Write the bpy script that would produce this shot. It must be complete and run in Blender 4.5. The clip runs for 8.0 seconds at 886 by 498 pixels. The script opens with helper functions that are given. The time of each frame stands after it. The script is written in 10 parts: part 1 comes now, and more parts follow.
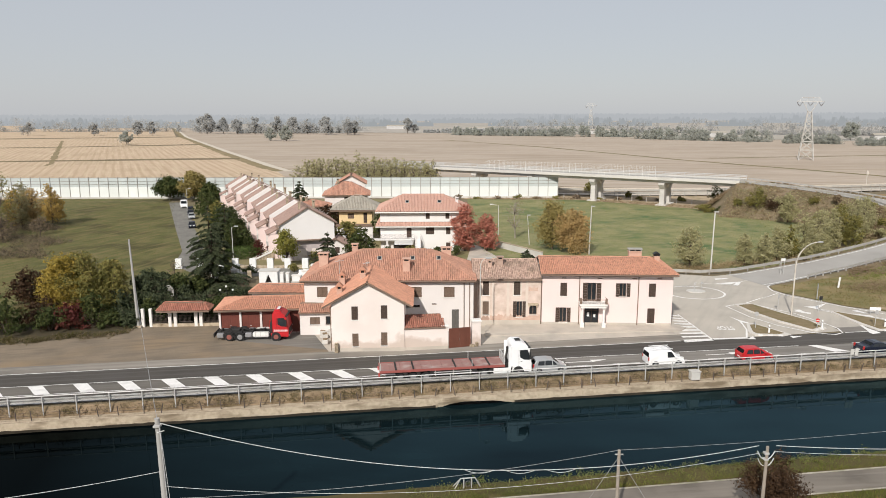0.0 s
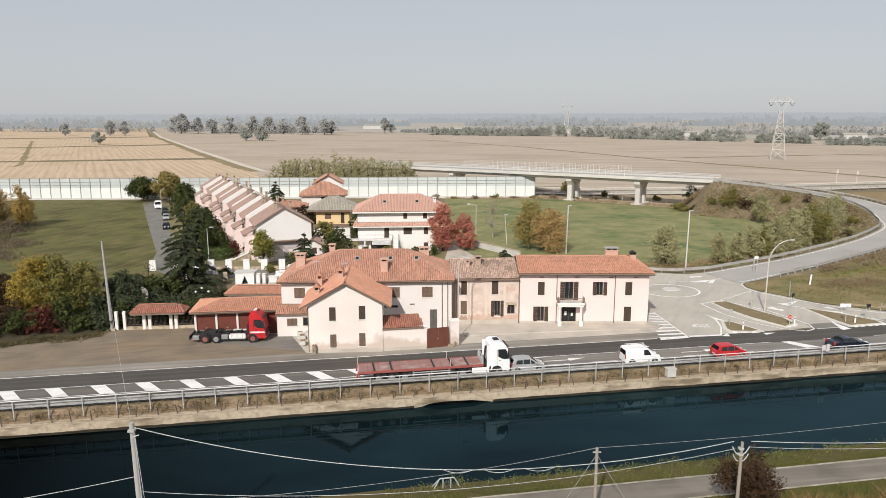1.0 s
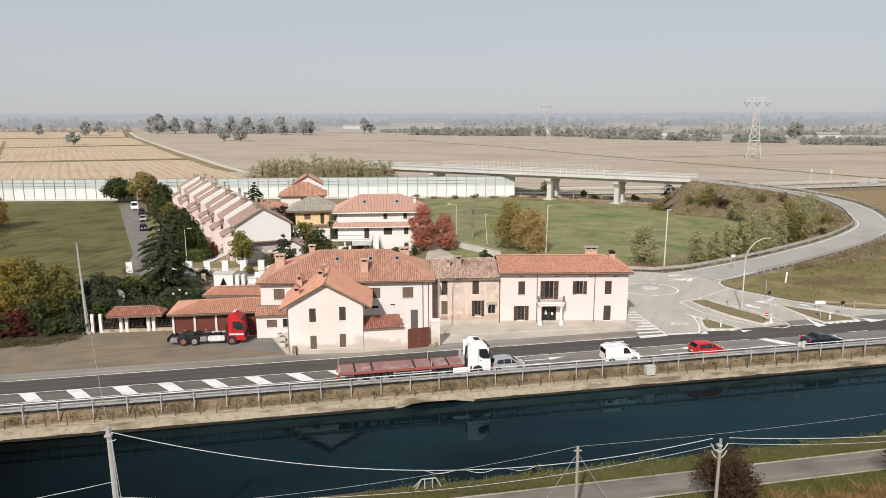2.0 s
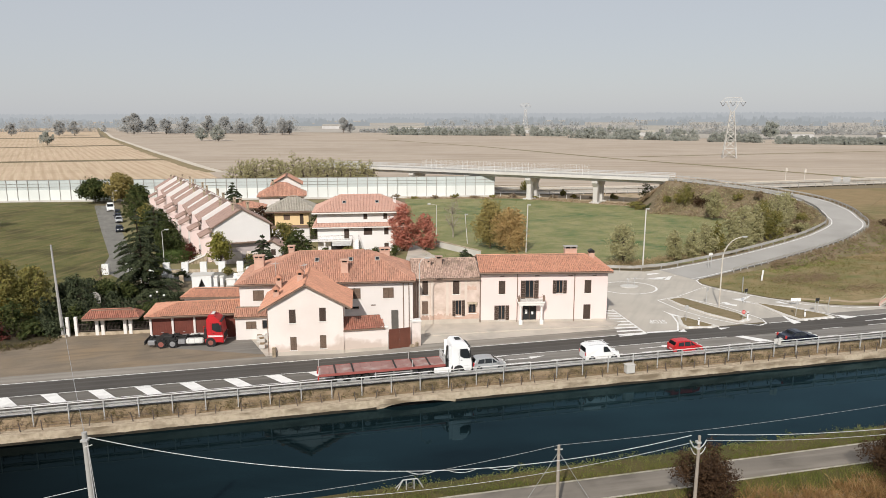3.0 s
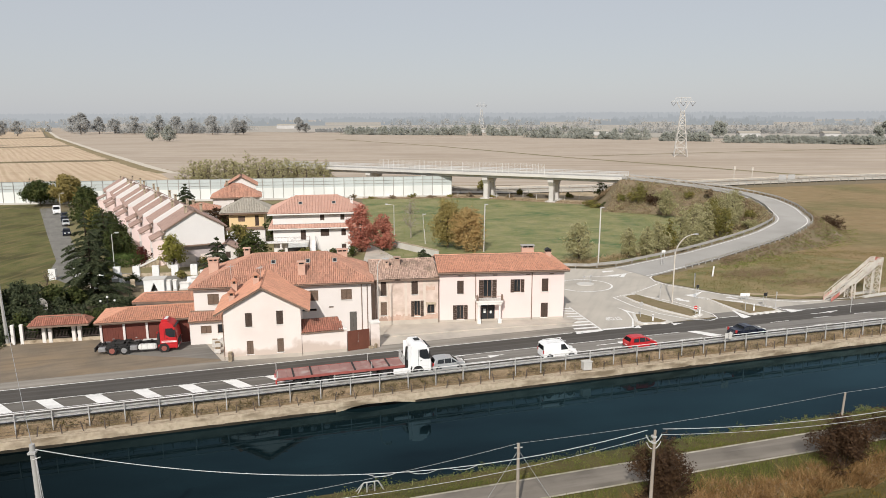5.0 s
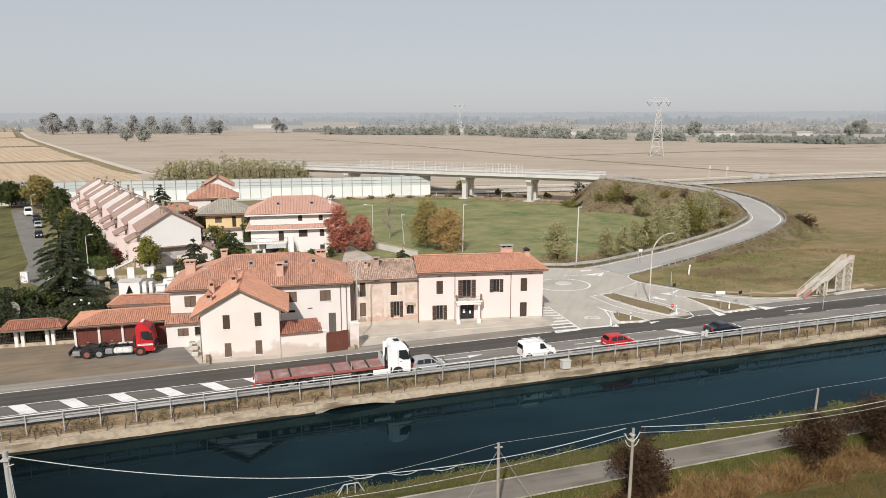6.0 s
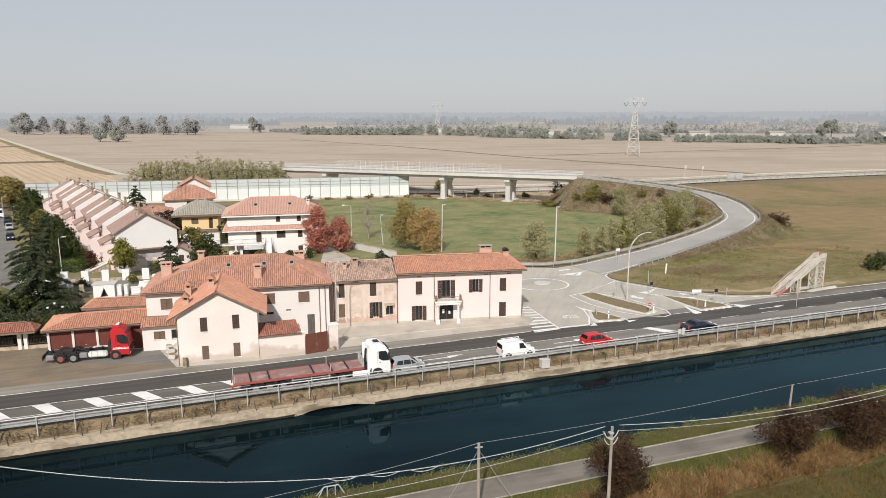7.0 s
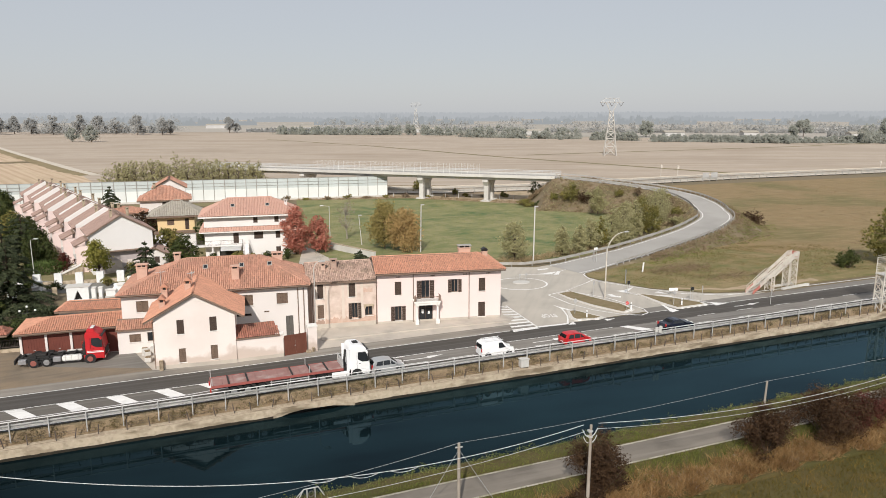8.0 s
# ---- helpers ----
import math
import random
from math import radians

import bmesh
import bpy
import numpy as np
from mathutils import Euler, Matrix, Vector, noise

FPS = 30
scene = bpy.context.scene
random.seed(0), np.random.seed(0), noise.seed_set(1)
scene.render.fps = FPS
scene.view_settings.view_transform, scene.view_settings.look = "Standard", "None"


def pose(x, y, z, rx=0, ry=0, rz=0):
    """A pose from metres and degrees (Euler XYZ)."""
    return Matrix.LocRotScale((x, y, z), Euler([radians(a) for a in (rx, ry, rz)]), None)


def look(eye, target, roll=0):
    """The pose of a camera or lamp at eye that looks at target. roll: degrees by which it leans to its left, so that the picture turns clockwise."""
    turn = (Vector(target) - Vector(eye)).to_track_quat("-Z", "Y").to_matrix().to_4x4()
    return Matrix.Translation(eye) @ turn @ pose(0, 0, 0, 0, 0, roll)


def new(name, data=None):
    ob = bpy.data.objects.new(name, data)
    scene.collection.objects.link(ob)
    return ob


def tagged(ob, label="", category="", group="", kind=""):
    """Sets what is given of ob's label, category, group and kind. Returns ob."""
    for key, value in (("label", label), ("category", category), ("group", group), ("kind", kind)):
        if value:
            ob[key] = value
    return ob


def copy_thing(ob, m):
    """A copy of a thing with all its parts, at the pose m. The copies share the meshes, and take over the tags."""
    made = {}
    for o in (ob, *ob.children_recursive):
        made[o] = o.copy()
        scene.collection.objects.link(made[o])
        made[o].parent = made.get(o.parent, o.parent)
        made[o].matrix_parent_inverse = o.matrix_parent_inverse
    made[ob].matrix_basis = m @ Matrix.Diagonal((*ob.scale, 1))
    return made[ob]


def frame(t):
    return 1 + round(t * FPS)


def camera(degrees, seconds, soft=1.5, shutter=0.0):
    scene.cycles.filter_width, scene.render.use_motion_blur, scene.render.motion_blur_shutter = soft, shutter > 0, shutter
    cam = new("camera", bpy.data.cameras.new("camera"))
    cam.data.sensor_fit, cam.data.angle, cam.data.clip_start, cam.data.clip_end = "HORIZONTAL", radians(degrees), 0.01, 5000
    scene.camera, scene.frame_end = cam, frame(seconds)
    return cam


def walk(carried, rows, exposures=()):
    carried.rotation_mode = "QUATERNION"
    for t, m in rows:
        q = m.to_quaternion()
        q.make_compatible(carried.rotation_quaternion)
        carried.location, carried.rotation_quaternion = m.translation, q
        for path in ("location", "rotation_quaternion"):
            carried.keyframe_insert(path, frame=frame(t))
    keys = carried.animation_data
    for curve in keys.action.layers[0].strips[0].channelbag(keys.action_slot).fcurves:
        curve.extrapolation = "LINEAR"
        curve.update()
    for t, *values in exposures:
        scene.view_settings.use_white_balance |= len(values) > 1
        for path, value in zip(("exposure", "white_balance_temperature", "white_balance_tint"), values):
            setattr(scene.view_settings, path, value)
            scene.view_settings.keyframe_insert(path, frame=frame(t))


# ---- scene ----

# ---- camera ----
cam = camera(65.0, 8.0, soft=0.9)
EYE_Z = 27.0
ROWS = [
    (0.0, 0.0, 0.0, 0.0, 0.0, -10.819, 0.165), (0.5, 0.0, 0.025, 0.008, 0.999, -10.839, 0.155),
    (1.0, 0.0, 0.042, 0.015, 1.859, -10.842, 0.155), (1.5, 0.0, 0.075, 0.021, 2.682, -10.848, 0.158),
    (3.0, 0.0, 0.166, 0.037, 5.155, -10.872, 0.153), (3.5, 0.0, 0.192, 0.062, 5.998, -10.897, 0.153),
    (4.0, 0.0, 0.195, 0.083, 6.884, -10.914, 0.154), (4.5, 0.0, 0.197, 0.104, 7.788, -10.914, 0.16),
    (6.0, -0.04, 0.166, 0.218, 10.457, -10.944, 0.15), (6.5, -0.05, 0.166, 0.247, 11.346, -10.948, 0.145),
    (7.0, -0.06, 0.171, 0.268, 12.225, -10.947, 0.14), (7.5, -0.07, 0.174, 0.289, 13.123, -10.955, 0.125),
    (8.0, -0.08, 0.171, 0.304, 13.998, -10.962, 0.114)]
walk(cam, [(t, pose(x, y, EYE_Z + z, 90 + p, r, -yw)) for t, x, y, z, yw, p, r in ROWS],
     exposures=[(0.0, 0.0), (8.0, 0.0)])

# ---- light: hazy autumn sun from behind the camera's left, pale sky ----
SUN_EL, SUN_AZ = 37.0, 201.0          # compass-like: 0 = +Y, clockwise
world = bpy.data.worlds.new("sky")
scene.world = world
world.use_nodes = True
wn, wl = world.node_tree.nodes, world.node_tree.links
wn.clear()
sky = wn.new("ShaderNodeTexSky")
sky.sky_type = "NISHITA"
sky.sun_disc = False
sky.sun_elevation, sky.sun_rotation = radians(SUN_EL), radians(SUN_AZ)
sky.air_density, sky.dust_density, sky.ozone_density = 1.0, 0.9, 1.0
wbg = wn.new("ShaderNodeBackground")
wbg.inputs["Strength"].default_value = 0.128
wout = wn.new("ShaderNodeOutputWorld")
wmixs = wn.new("ShaderNodeMix")          # thin autumn haze evens out the clear sky
wmixs.data_type = "RGBA"
wmixs.inputs[0].default_value = 0.86
wmixs.inputs[7].default_value = (4.08, 4.2, 4.48, 1)
wl.new(sky.outputs[0], wmixs.inputs[6])
wl.new(wmixs.outputs[2], wbg.inputs[0])
wl.new(wbg.outputs[0], wout.inputs[0])
sun = new("sun", bpy.data.lights.new("sun", "SUN"))
sun.data.energy, sun.data.angle, sun.data.color = 4.3, radians(1.5), (1.0, 0.95, 0.88)
sdir = Vector((math.sin(radians(SUN_AZ)) * math.cos(radians(SUN_EL)), math.cos(radians(SUN_AZ)) * math.cos(radians(SUN_EL)), math.sin(radians(SUN_EL))))
sun.matrix_world = look(sdir * 300, (0, 0, 0))


# ---- materials ----
def mat(name, c1, c2=None, rough=0.85, scale=1.0, fine=12.0, bump=0.15, metal=0.0, spread=0.0, stain=None, stain_scale=0.25, stain_amount=0.5, spec=0.3, objrand=0.0, stretch=None, rows=None, streak=None, damp=None):
    """Two-scale procedural surface: broad blotches, fine grain with relief, stains, and a tone of its own for each loose piece."""
    m = bpy.data.materials.new(name)
    m.use_nodes = True
    n, l = m.node_tree.nodes, m.node_tree.links
    b = n["Principled BSDF"]
    b.inputs["Roughness"].default_value, b.inputs["Metallic"].default_value = rough, metal
    b.inputs["Specular IOR Level"].default_value = spec
    c2 = c2 or tuple(v * 0.75 for v in c1)
    geo = n.new("ShaderNodeNewGeometry")
    pos = geo.outputs["Position"]
    if stretch:
        mp = n.new("ShaderNodeMapping")
        mp.vector_type = "TEXTURE"
        mp.inputs["Scale"].default_value = stretch[:3]
        mp.inputs["Rotation"].default_value = (0, 0, radians(stretch[3]))
        l.new(pos, mp.inputs["Vector"])
        pos = mp.outputs["Vector"]
    big, small = n.new("ShaderNodeTexNoise"), n.new("ShaderNodeTexNoise")
    for tex, s, d in ((big, scale, 4.0), (small, fine, 3.0)):
        tex.inputs["Scale"].default_value, tex.inputs["Detail"].default_value = s, d
        l.new(pos, tex.inputs["Vector"])
    mix = n.new("ShaderNodeMix")
    mix.data_type = "RGBA"
    mix.inputs[6].default_value, mix.inputs[7].default_value = (*c1, 1), (*c2, 1)
    add = n.new("ShaderNodeMath")
    add.operation = "MULTIPLY_ADD"
    add.inputs[1].default_value = 0.55
    l.new(small.outputs[0], add.inputs[0])
    ramp = n.new("ShaderNodeMapRange")
    ramp.inputs[1].default_value, ramp.inputs[2].default_value = 0.3, 0.7
    l.new(big.outputs[0], ramp.inputs[0])
    half = n.new("ShaderNodeMath")
    half.operation = "MULTIPLY_ADD"
    half.inputs[1].default_value, half.inputs[2].default_value = 0.7, -0.12
    l.new(ramp.outputs[0], half.inputs[0])
    l.new(half.outputs[0], add.inputs[2])
    add.use_clamp = True
    l.new(add.outputs[0], mix.inputs[0])
    colour = mix.outputs[2]
    if stain:
        st = n.new("ShaderNodeTexNoise")
        st.inputs["Scale"].default_value, st.inputs["Detail"].default_value = stain_scale, 5.0
        l.new(geo.outputs["Position"], st.inputs["Vector"])
        sr = n.new("ShaderNodeMapRange")
        sr.inputs[1].default_value, sr.inputs[2].default_value, sr.inputs[4].default_value = 0.5, 0.68, stain_amount
        l.new(st.outputs[0], sr.inputs[0])
        sm = n.new("ShaderNodeMix")
        sm.data_type = "RGBA"
        sm.inputs[7].default_value = (*stain, 1)
        l.new(sr.outputs[0], sm.inputs[0])
        l.new(colour, sm.inputs[6])
        colour = sm.outputs[2]
    if damp:
        # rising damp: (colour, amount, height), with a ragged upper edge
        dn, dz, dm, dr, dx = n.new("ShaderNodeTexNoise"), n.new("ShaderNodeSeparateXYZ"), n.new("ShaderNodeMath"), n.new("ShaderNodeMapRange"), n.new("ShaderNodeMix")
        dn.inputs["Scale"].default_value, dn.inputs["Detail"].default_value = 0.42, 6.0
        l.new(geo.outputs["Position"], dn.inputs["Vector"]), l.new(geo.outputs["Position"], dz.inputs[0])
        dm.operation = "MULTIPLY_ADD"
        dm.inputs[1].default_value = -5.5
        l.new(dn.outputs[0], dm.inputs[0]), l.new(dz.outputs[2], dm.inputs[2])
        dr.inputs[1].default_value, dr.inputs[2].default_value = damp[2] - 2.75, damp[2] - 3.5
        dr.inputs[4].default_value = damp[1]
        l.new(dm.outputs[0], dr.inputs[0]), l.new(dr.outputs[0], dx.inputs[0])
        dx.data_type = "RGBA"
        dx.inputs[7].default_value = (*damp[0], 1)
        l.new(colour, dx.inputs[6])
        colour = dx.outputs[2]
    for what in (rows, streak):
        if not what:
            continue
        # rows: (colour, amount, width, heading, wobble); streak: (colour, amount, length, width, heading)
        mp2 = n.new("ShaderNodeMapping")
        mp2.vector_type = "TEXTURE"
        if what is rows:
            mp2.inputs["Rotation"].default_value = (0, 0, radians(rows[3]))
            tex2 = n.new("ShaderNodeTexWave")
            tex2.inputs["Scale"].default_value = 0.314 / rows[2]
            tex2.inputs["Distortion"].default_value, tex2.inputs["Detail"].default_value, tex2.inputs["Detail Scale"].default_value = rows[4], 3.0, 1.2
            src, lo, hi = tex2.outputs["Fac"], 0.35, 0.95
        else:
            mp2.inputs["Scale"].default_value = (streak[2], streak[3], 1)
            mp2.inputs["Rotation"].default_value = (0, 0, radians(streak[4]))
            tex2 = n.new("ShaderNodeTexNoise")
            tex2.inputs["Scale"].default_value, tex2.inputs["Detail"].default_value = 1.0, 6.0
            src, lo, hi = tex2.outputs[0], 0.47, 0.66
        l.new(geo.outputs["Position"], mp2.inputs["Vector"])
        l.new(mp2.outputs["Vector"], tex2.inputs["Vector"])
        mr2 = n.new("ShaderNodeMapRange")
        mr2.inputs[1].default_value, mr2.inputs[2].default_value, mr2.inputs[4].default_value = lo, hi, what[1]
        l.new(src, mr2.inputs[0])
        mx2 = n.new("ShaderNodeMix")
        mx2.data_type = "RGBA"
        mx2.inputs[7].default_value = (*what[0], 1)
        l.new(mr2.outputs[0], mx2.inputs[0])
        l.new(colour, mx2.inputs[6])
        colour = mx2.outputs[2]
    if spread or objrand:
        hsv = n.new("ShaderNodeHueSaturation")
        vr = n.new("ShaderNodeMapRange")
        amount = spread or objrand
        vr.inputs[3].default_value, vr.inputs[4].default_value = 1 - amount, 1 + amount
        if spread:
            l.new(geo.outputs["Random Per Island"], vr.inputs[0])
        else:
            oi = n.new("ShaderNodeObjectInfo")
            l.new(oi.outputs["Random"], vr.inputs[0])
        l.new(vr.outputs[0], hsv.inputs["Value"])
        l.new(colour, hsv.inputs["Color"])
        colour = hsv.outputs[0]
    l.new(colour, b.inputs["Base Color"])
    if bump:
        bp = n.new("ShaderNodeBump")
        bp.inputs["Strength"].default_value, bp.inputs["Distance"].default_value = bump, 0.05
        l.new(small.outputs[0], bp.inputs["Height"])
        l.new(bp.outputs[0], b.inputs["Normal"])
    return m


def leaf_mat(name, c1, c2, c3, glow=0.25, thin=0.0):
    """Leaves: three tones spread over the single leaves, some light coming through them. thin: the share seen through
    each leaf, which fades far crowns as haze would.
    """
    m = bpy.data.materials.new(name)
    m.use_nodes = True
    n, l = m.node_tree.nodes, m.node_tree.links
    b = n["Principled BSDF"]
    b.inputs["Roughness"].default_value, b.inputs["Specular IOR Level"].default_value = 0.7, 0.2
    geo = n.new("ShaderNodeNewGeometry")
    cr = n.new("ShaderNodeValToRGB")
    cr.color_ramp.elements[0].color, cr.color_ramp.elements[1].color = (*c1, 1), (*c3, 1)
    cr.color_ramp.elements.new(0.5).color = (*c2, 1)
    big = n.new("ShaderNodeTexNoise")
    big.inputs["Scale"].default_value = 0.45
    l.new(geo.outputs["Position"], big.inputs["Vector"])
    mx = n.new("ShaderNodeMath")
    mx.operation = "MULTIPLY_ADD"
    mx.inputs[1].default_value = 0.6
    l.new(geo.outputs["Random Per Island"], mx.inputs[0])
    br = n.new("ShaderNodeMapRange")
    br.inputs[1].default_value, br.inputs[2].default_value, br.inputs[4].default_value = 0.3, 0.7, 0.4
    l.new(big.outputs[0], br.inputs[0])
    l.new(br.outputs[0], mx.inputs[2])
    l.new(mx.outputs[0], cr.inputs[0])
    l.new(cr.outputs[0], b.inputs["Base Color"])
    tr = n.new("ShaderNodeBsdfTranslucent")
    l.new(cr.outputs[0], tr.inputs[0])
    ms = n.new("ShaderNodeMixShader")
    ms.inputs[0].default_value = glow
    l.new(b.outputs[0], ms.inputs[1])
    l.new(tr.outputs[0], ms.inputs[2])
    last = ms
    if thin:
        see_through, last = n.new("ShaderNodeBsdfTransparent"), n.new("ShaderNodeMixShader")
        last.inputs[0].default_value = thin
        l.new(ms.outputs[0], last.inputs[1]), l.new(see_through.outputs[0], last.inputs[2])
    l.new(last.outputs[0], n["Material Output"].inputs[0])
    return m


def glass_mat(name, tint=(0.022, 0.025, 0.028), rough=0.06):
    m = bpy.data.materials.new(name)
    m.use_nodes = True
    b = m.node_tree.nodes["Principled BSDF"]
    b.inputs["Base Color"].default_value = (*tint, 1)
    b.inputs["Roughness"].default_value = rough
    b.inputs["Specular IOR Level"].default_value = 0.4
    return m


M = {}
M["asphalt_dark"] = mat("asphalt_dark", (0.08, 0.072, 0.063), (0.056, 0.05, 0.044), 0.9, 0.3, 40, 0.1, stain=(0.1, 0.093, 0.086), stain_scale=0.15, stain_amount=0.4, streak=((0.112, 0.104, 0.096), 0.7, 70, 0.55, 8.13))
M["asphalt_old"] = mat("asphalt_old", (0.22, 0.202, 0.178), (0.169, 0.155, 0.136), 0.9, 0.25, 40, 0.1, stain=(0.11, 0.104, 0.098), stain_scale=0.12, stain_amount=0.5, streak=((0.27, 0.255, 0.235), 0.5, 40, 0.6, 8.13))
M["asphalt_mid"] = mat("asphalt_mid_grey", (0.154, 0.14, 0.121), (0.115, 0.104, 0.09), 0.9, 0.25, 40, 0.1, stain=(0.085, 0.08, 0.075), stain_scale=0.12, stain_amount=0.5, streak=((0.19, 0.178, 0.163), 0.5, 40, 0.6, 8.13))
M["asphalt_pale"] = mat("asphalt_pale", (0.49, 0.448, 0.388), (0.418, 0.381, 0.33), 0.9, 0.15, 30, 0.1, stain=(0.27, 0.25, 0.22), stain_scale=0.1, stain_amount=0.5, streak=((0.3, 0.278, 0.245), 0.3, 12, 1.2, 60))
M["shoulder"] = mat("shoulder_asphalt", (0.272, 0.243, 0.205), (0.2, 0.178, 0.15), 0.9, 0.15, 30, 0.1, stain=(0.12, 0.112, 0.102), stain_scale=0.13, stain_amount=0.65, streak=((0.36, 0.335, 0.3), 0.5, 25, 0.8, 8.13))
M["ramp_asphalt"] = mat("ramp_asphalt", (0.39, 0.372, 0.345), (0.32, 0.305, 0.283), 0.9, 0.1, 30, 0.1, stain=(0.26, 0.247, 0.228), stain_scale=0.12, stain_amount=0.45)
M["path_asphalt"] = mat("path_asphalt", (0.205, 0.18, 0.15), (0.155, 0.136, 0.114), 0.92, 0.3, 20, 0.15, stain=(0.11, 0.096, 0.078), stain_scale=0.3, stain_amount=0.5, streak=((0.26, 0.23, 0.195), 0.5, 8, 0.7, 8.1))
M["path_edge"] = mat("path_edge", (0.46, 0.42, 0.36), (0.3, 0.27, 0.2), 0.95, 1.0, 10, 0.3, stain=(0.16, 0.16, 0.07), stain_scale=0.9, stain_amount=0.6)
M["pale_track"] = mat("pale_track", (0.58, 0.52, 0.44), (0.5, 0.44, 0.36), 0.95, 0.1, 1, 0.2)
M["cream_steel"] = mat("cream_painted_steel", (0.6, 0.56, 0.5), (0.5, 0.46, 0.4), 0.7, 0.8, 8, 0.1, stain=(0.36, 0.26, 0.2), stain_scale=0.9, stain_amount=0.5)
M["faded_red"] = mat("faded_red_board", (0.5, 0.2, 0.16), (0.42, 0.14, 0.11), 0.75, 0.8, 8, 0.1, stain=(0.6, 0.48, 0.42), stain_scale=0.9, stain_amount=0.7)
M["rail_steel"] = mat("rail_steel", (0.7, 0.69, 0.67), (0.58, 0.57, 0.55), 0.6, 0.6, 8, 0.03, stain=(0.42, 0.39, 0.35), stain_scale=0.6, stain_amount=0.4)
M["dull_steel"] = mat("dull_galvanised_steel", (0.4, 0.385, 0.36), (0.3, 0.29, 0.27), 0.7, 1.0, 8, 0.05, stain=(0.24, 0.2, 0.16), stain_scale=0.4, stain_amount=0.4)
M["paint"] = mat("road_paint", (0.81, 0.795, 0.77), (0.7, 0.685, 0.66), 0.7, 1.5, 20, 0.05, stain=(0.45, 0.43, 0.41), stain_scale=0.8, stain_amount=0.4)
M["gravel"] = mat("gravel_yard", (0.255, 0.2, 0.142), (0.165, 0.133, 0.098), 0.95, 0.3, 4, 0.5, stain=(0.26, 0.185, 0.11), stain_scale=0.09, stain_amount=0.75, streak=((0.125, 0.105, 0.085), 0.5, 5, 0.9, 14))
M["grass"] = mat("meadow_grass", (0.12, 0.152, 0.055), (0.285, 0.255, 0.126), 0.95, 0.16, 0.9, 0.8, stain=(0.056, 0.115, 0.039), stain_scale=0.1, stain_amount=0.85, streak=((0.29, 0.245, 0.135), 0.55, 3.5, 2.2, 10))
M["west_grass"] = mat("olive_meadow", (0.068, 0.082, 0.021), (0.15, 0.128, 0.048), 0.95, 0.3, 1.6, 0.9, stain=(0.05, 0.045, 0.015), stain_scale=0.1, stain_amount=0.8, streak=((0.2, 0.15, 0.068), 0.6, 9, 1.6, 70))
M["east_meadow"] = mat("ploughed_dry_meadow", (0.275, 0.19, 0.1), (0.195, 0.145, 0.068), 0.95, 0.25, 1.1, 0.9, stain=(0.115, 0.115, 0.04), stain_scale=0.03, stain_amount=0.75, streak=((0.29, 0.22, 0.12), 0.5, 7, 1.6, 3))
M["dry_grass"] = mat("dry_grass", (0.24, 0.195, 0.105), (0.15, 0.145, 0.06), 0.95, 0.15, 2.0, 0.8, stain=(0.32, 0.25, 0.155), stain_scale=0.05, stain_amount=0.6)
M["scrub_soil"] = mat("scrubby_bank", (0.21, 0.155, 0.105), (0.13, 0.115, 0.06), 0.95, 0.25, 2.0, 0.8, stain=(0.28, 0.22, 0.16), stain_scale=0.12, stain_amount=0.6)
M["island_turf"] = mat("dry_island_turf", (0.25, 0.19, 0.115), (0.17, 0.135, 0.07), 0.95, 1.2, 4.0, 0.8, stain=(0.13, 0.12, 0.045), stain_scale=0.5, stain_amount=0.6)
M["rough_grass"] = mat("rough_grass", (0.07, 0.062, 0.02), (0.12, 0.088, 0.034), 0.95, 0.25, 3.0, 0.9, stain=(0.06, 0.068, 0.018), stain_scale=0.12, stain_amount=0.6)
M["old_trim"] = mat("faded_plaster_band", (0.66, 0.575, 0.505), (0.57, 0.48, 0.41), 0.95, 1.0, 10, 0.2)
M["verge_olive"] = mat("verge_olive", (0.135, 0.13, 0.045), (0.27, 0.2, 0.105), 0.95, 0.3, 1.1, 0.9, stain=(0.31, 0.225, 0.13), stain_scale=0.1, stain_amount=0.6, streak=((0.1, 0.12, 0.035), 0.6, 6, 1.6, 8))
M["lane"] = mat("weedy_lane", (0.3, 0.225, 0.13), (0.2, 0.165, 0.085), 0.95, 0.08, 0.9, 0.5, stain=(0.15, 0.14, 0.06), stain_scale=0.05, stain_amount=0.7)
# near-black brown for the band along the canal wall's waterline
M["algae"] = mat("dark_waterline_concrete", (0.02, 0.016, 0.01), (0.036, 0.028, 0.018), 0.8, 0.6, 3, 0.3, stain=(0.055, 0.044, 0.03), stain_scale=0.6, stain_amount=0.4)
M["street_asphalt"] = mat("worn_street_asphalt", (0.21, 0.2, 0.178), (0.16, 0.152, 0.135), 0.92, 0.2, 9, 0.2, stain=(0.115, 0.108, 0.095), stain_scale=0.3, stain_amount=0.5, streak=((0.26, 0.247, 0.22), 0.35, 5, 1.0, 110))
# render with the shade of a recessed storey put into its colour
M["shaded_wall"] = mat("shaded_grey_render", (0.56, 0.49, 0.48), (0.48, 0.42, 0.415), 0.9, 0.3, 6, 0.15, stain=(0.38, 0.33, 0.325), stain_scale=0.3, stain_amount=0.5)
M["soil"] = mat("bare_sandy_soil", (0.43, 0.335, 0.23), (0.33, 0.25, 0.16), 0.95, 0.5, 5, 0.5, stain=(0.17, 0.15, 0.065), stain_scale=0.35, stain_amount=0.7)
# dark fallen leaves; the same colour holds shade under garden trees and in the ditch
M["litter"] = mat("litter_and_shade", (0.075, 0.058, 0.034), (0.045, 0.04, 0.022), 0.95, 0.6, 6, 0.7, stain=(0.12, 0.085, 0.045), stain_scale=0.5, stain_amount=0.5)
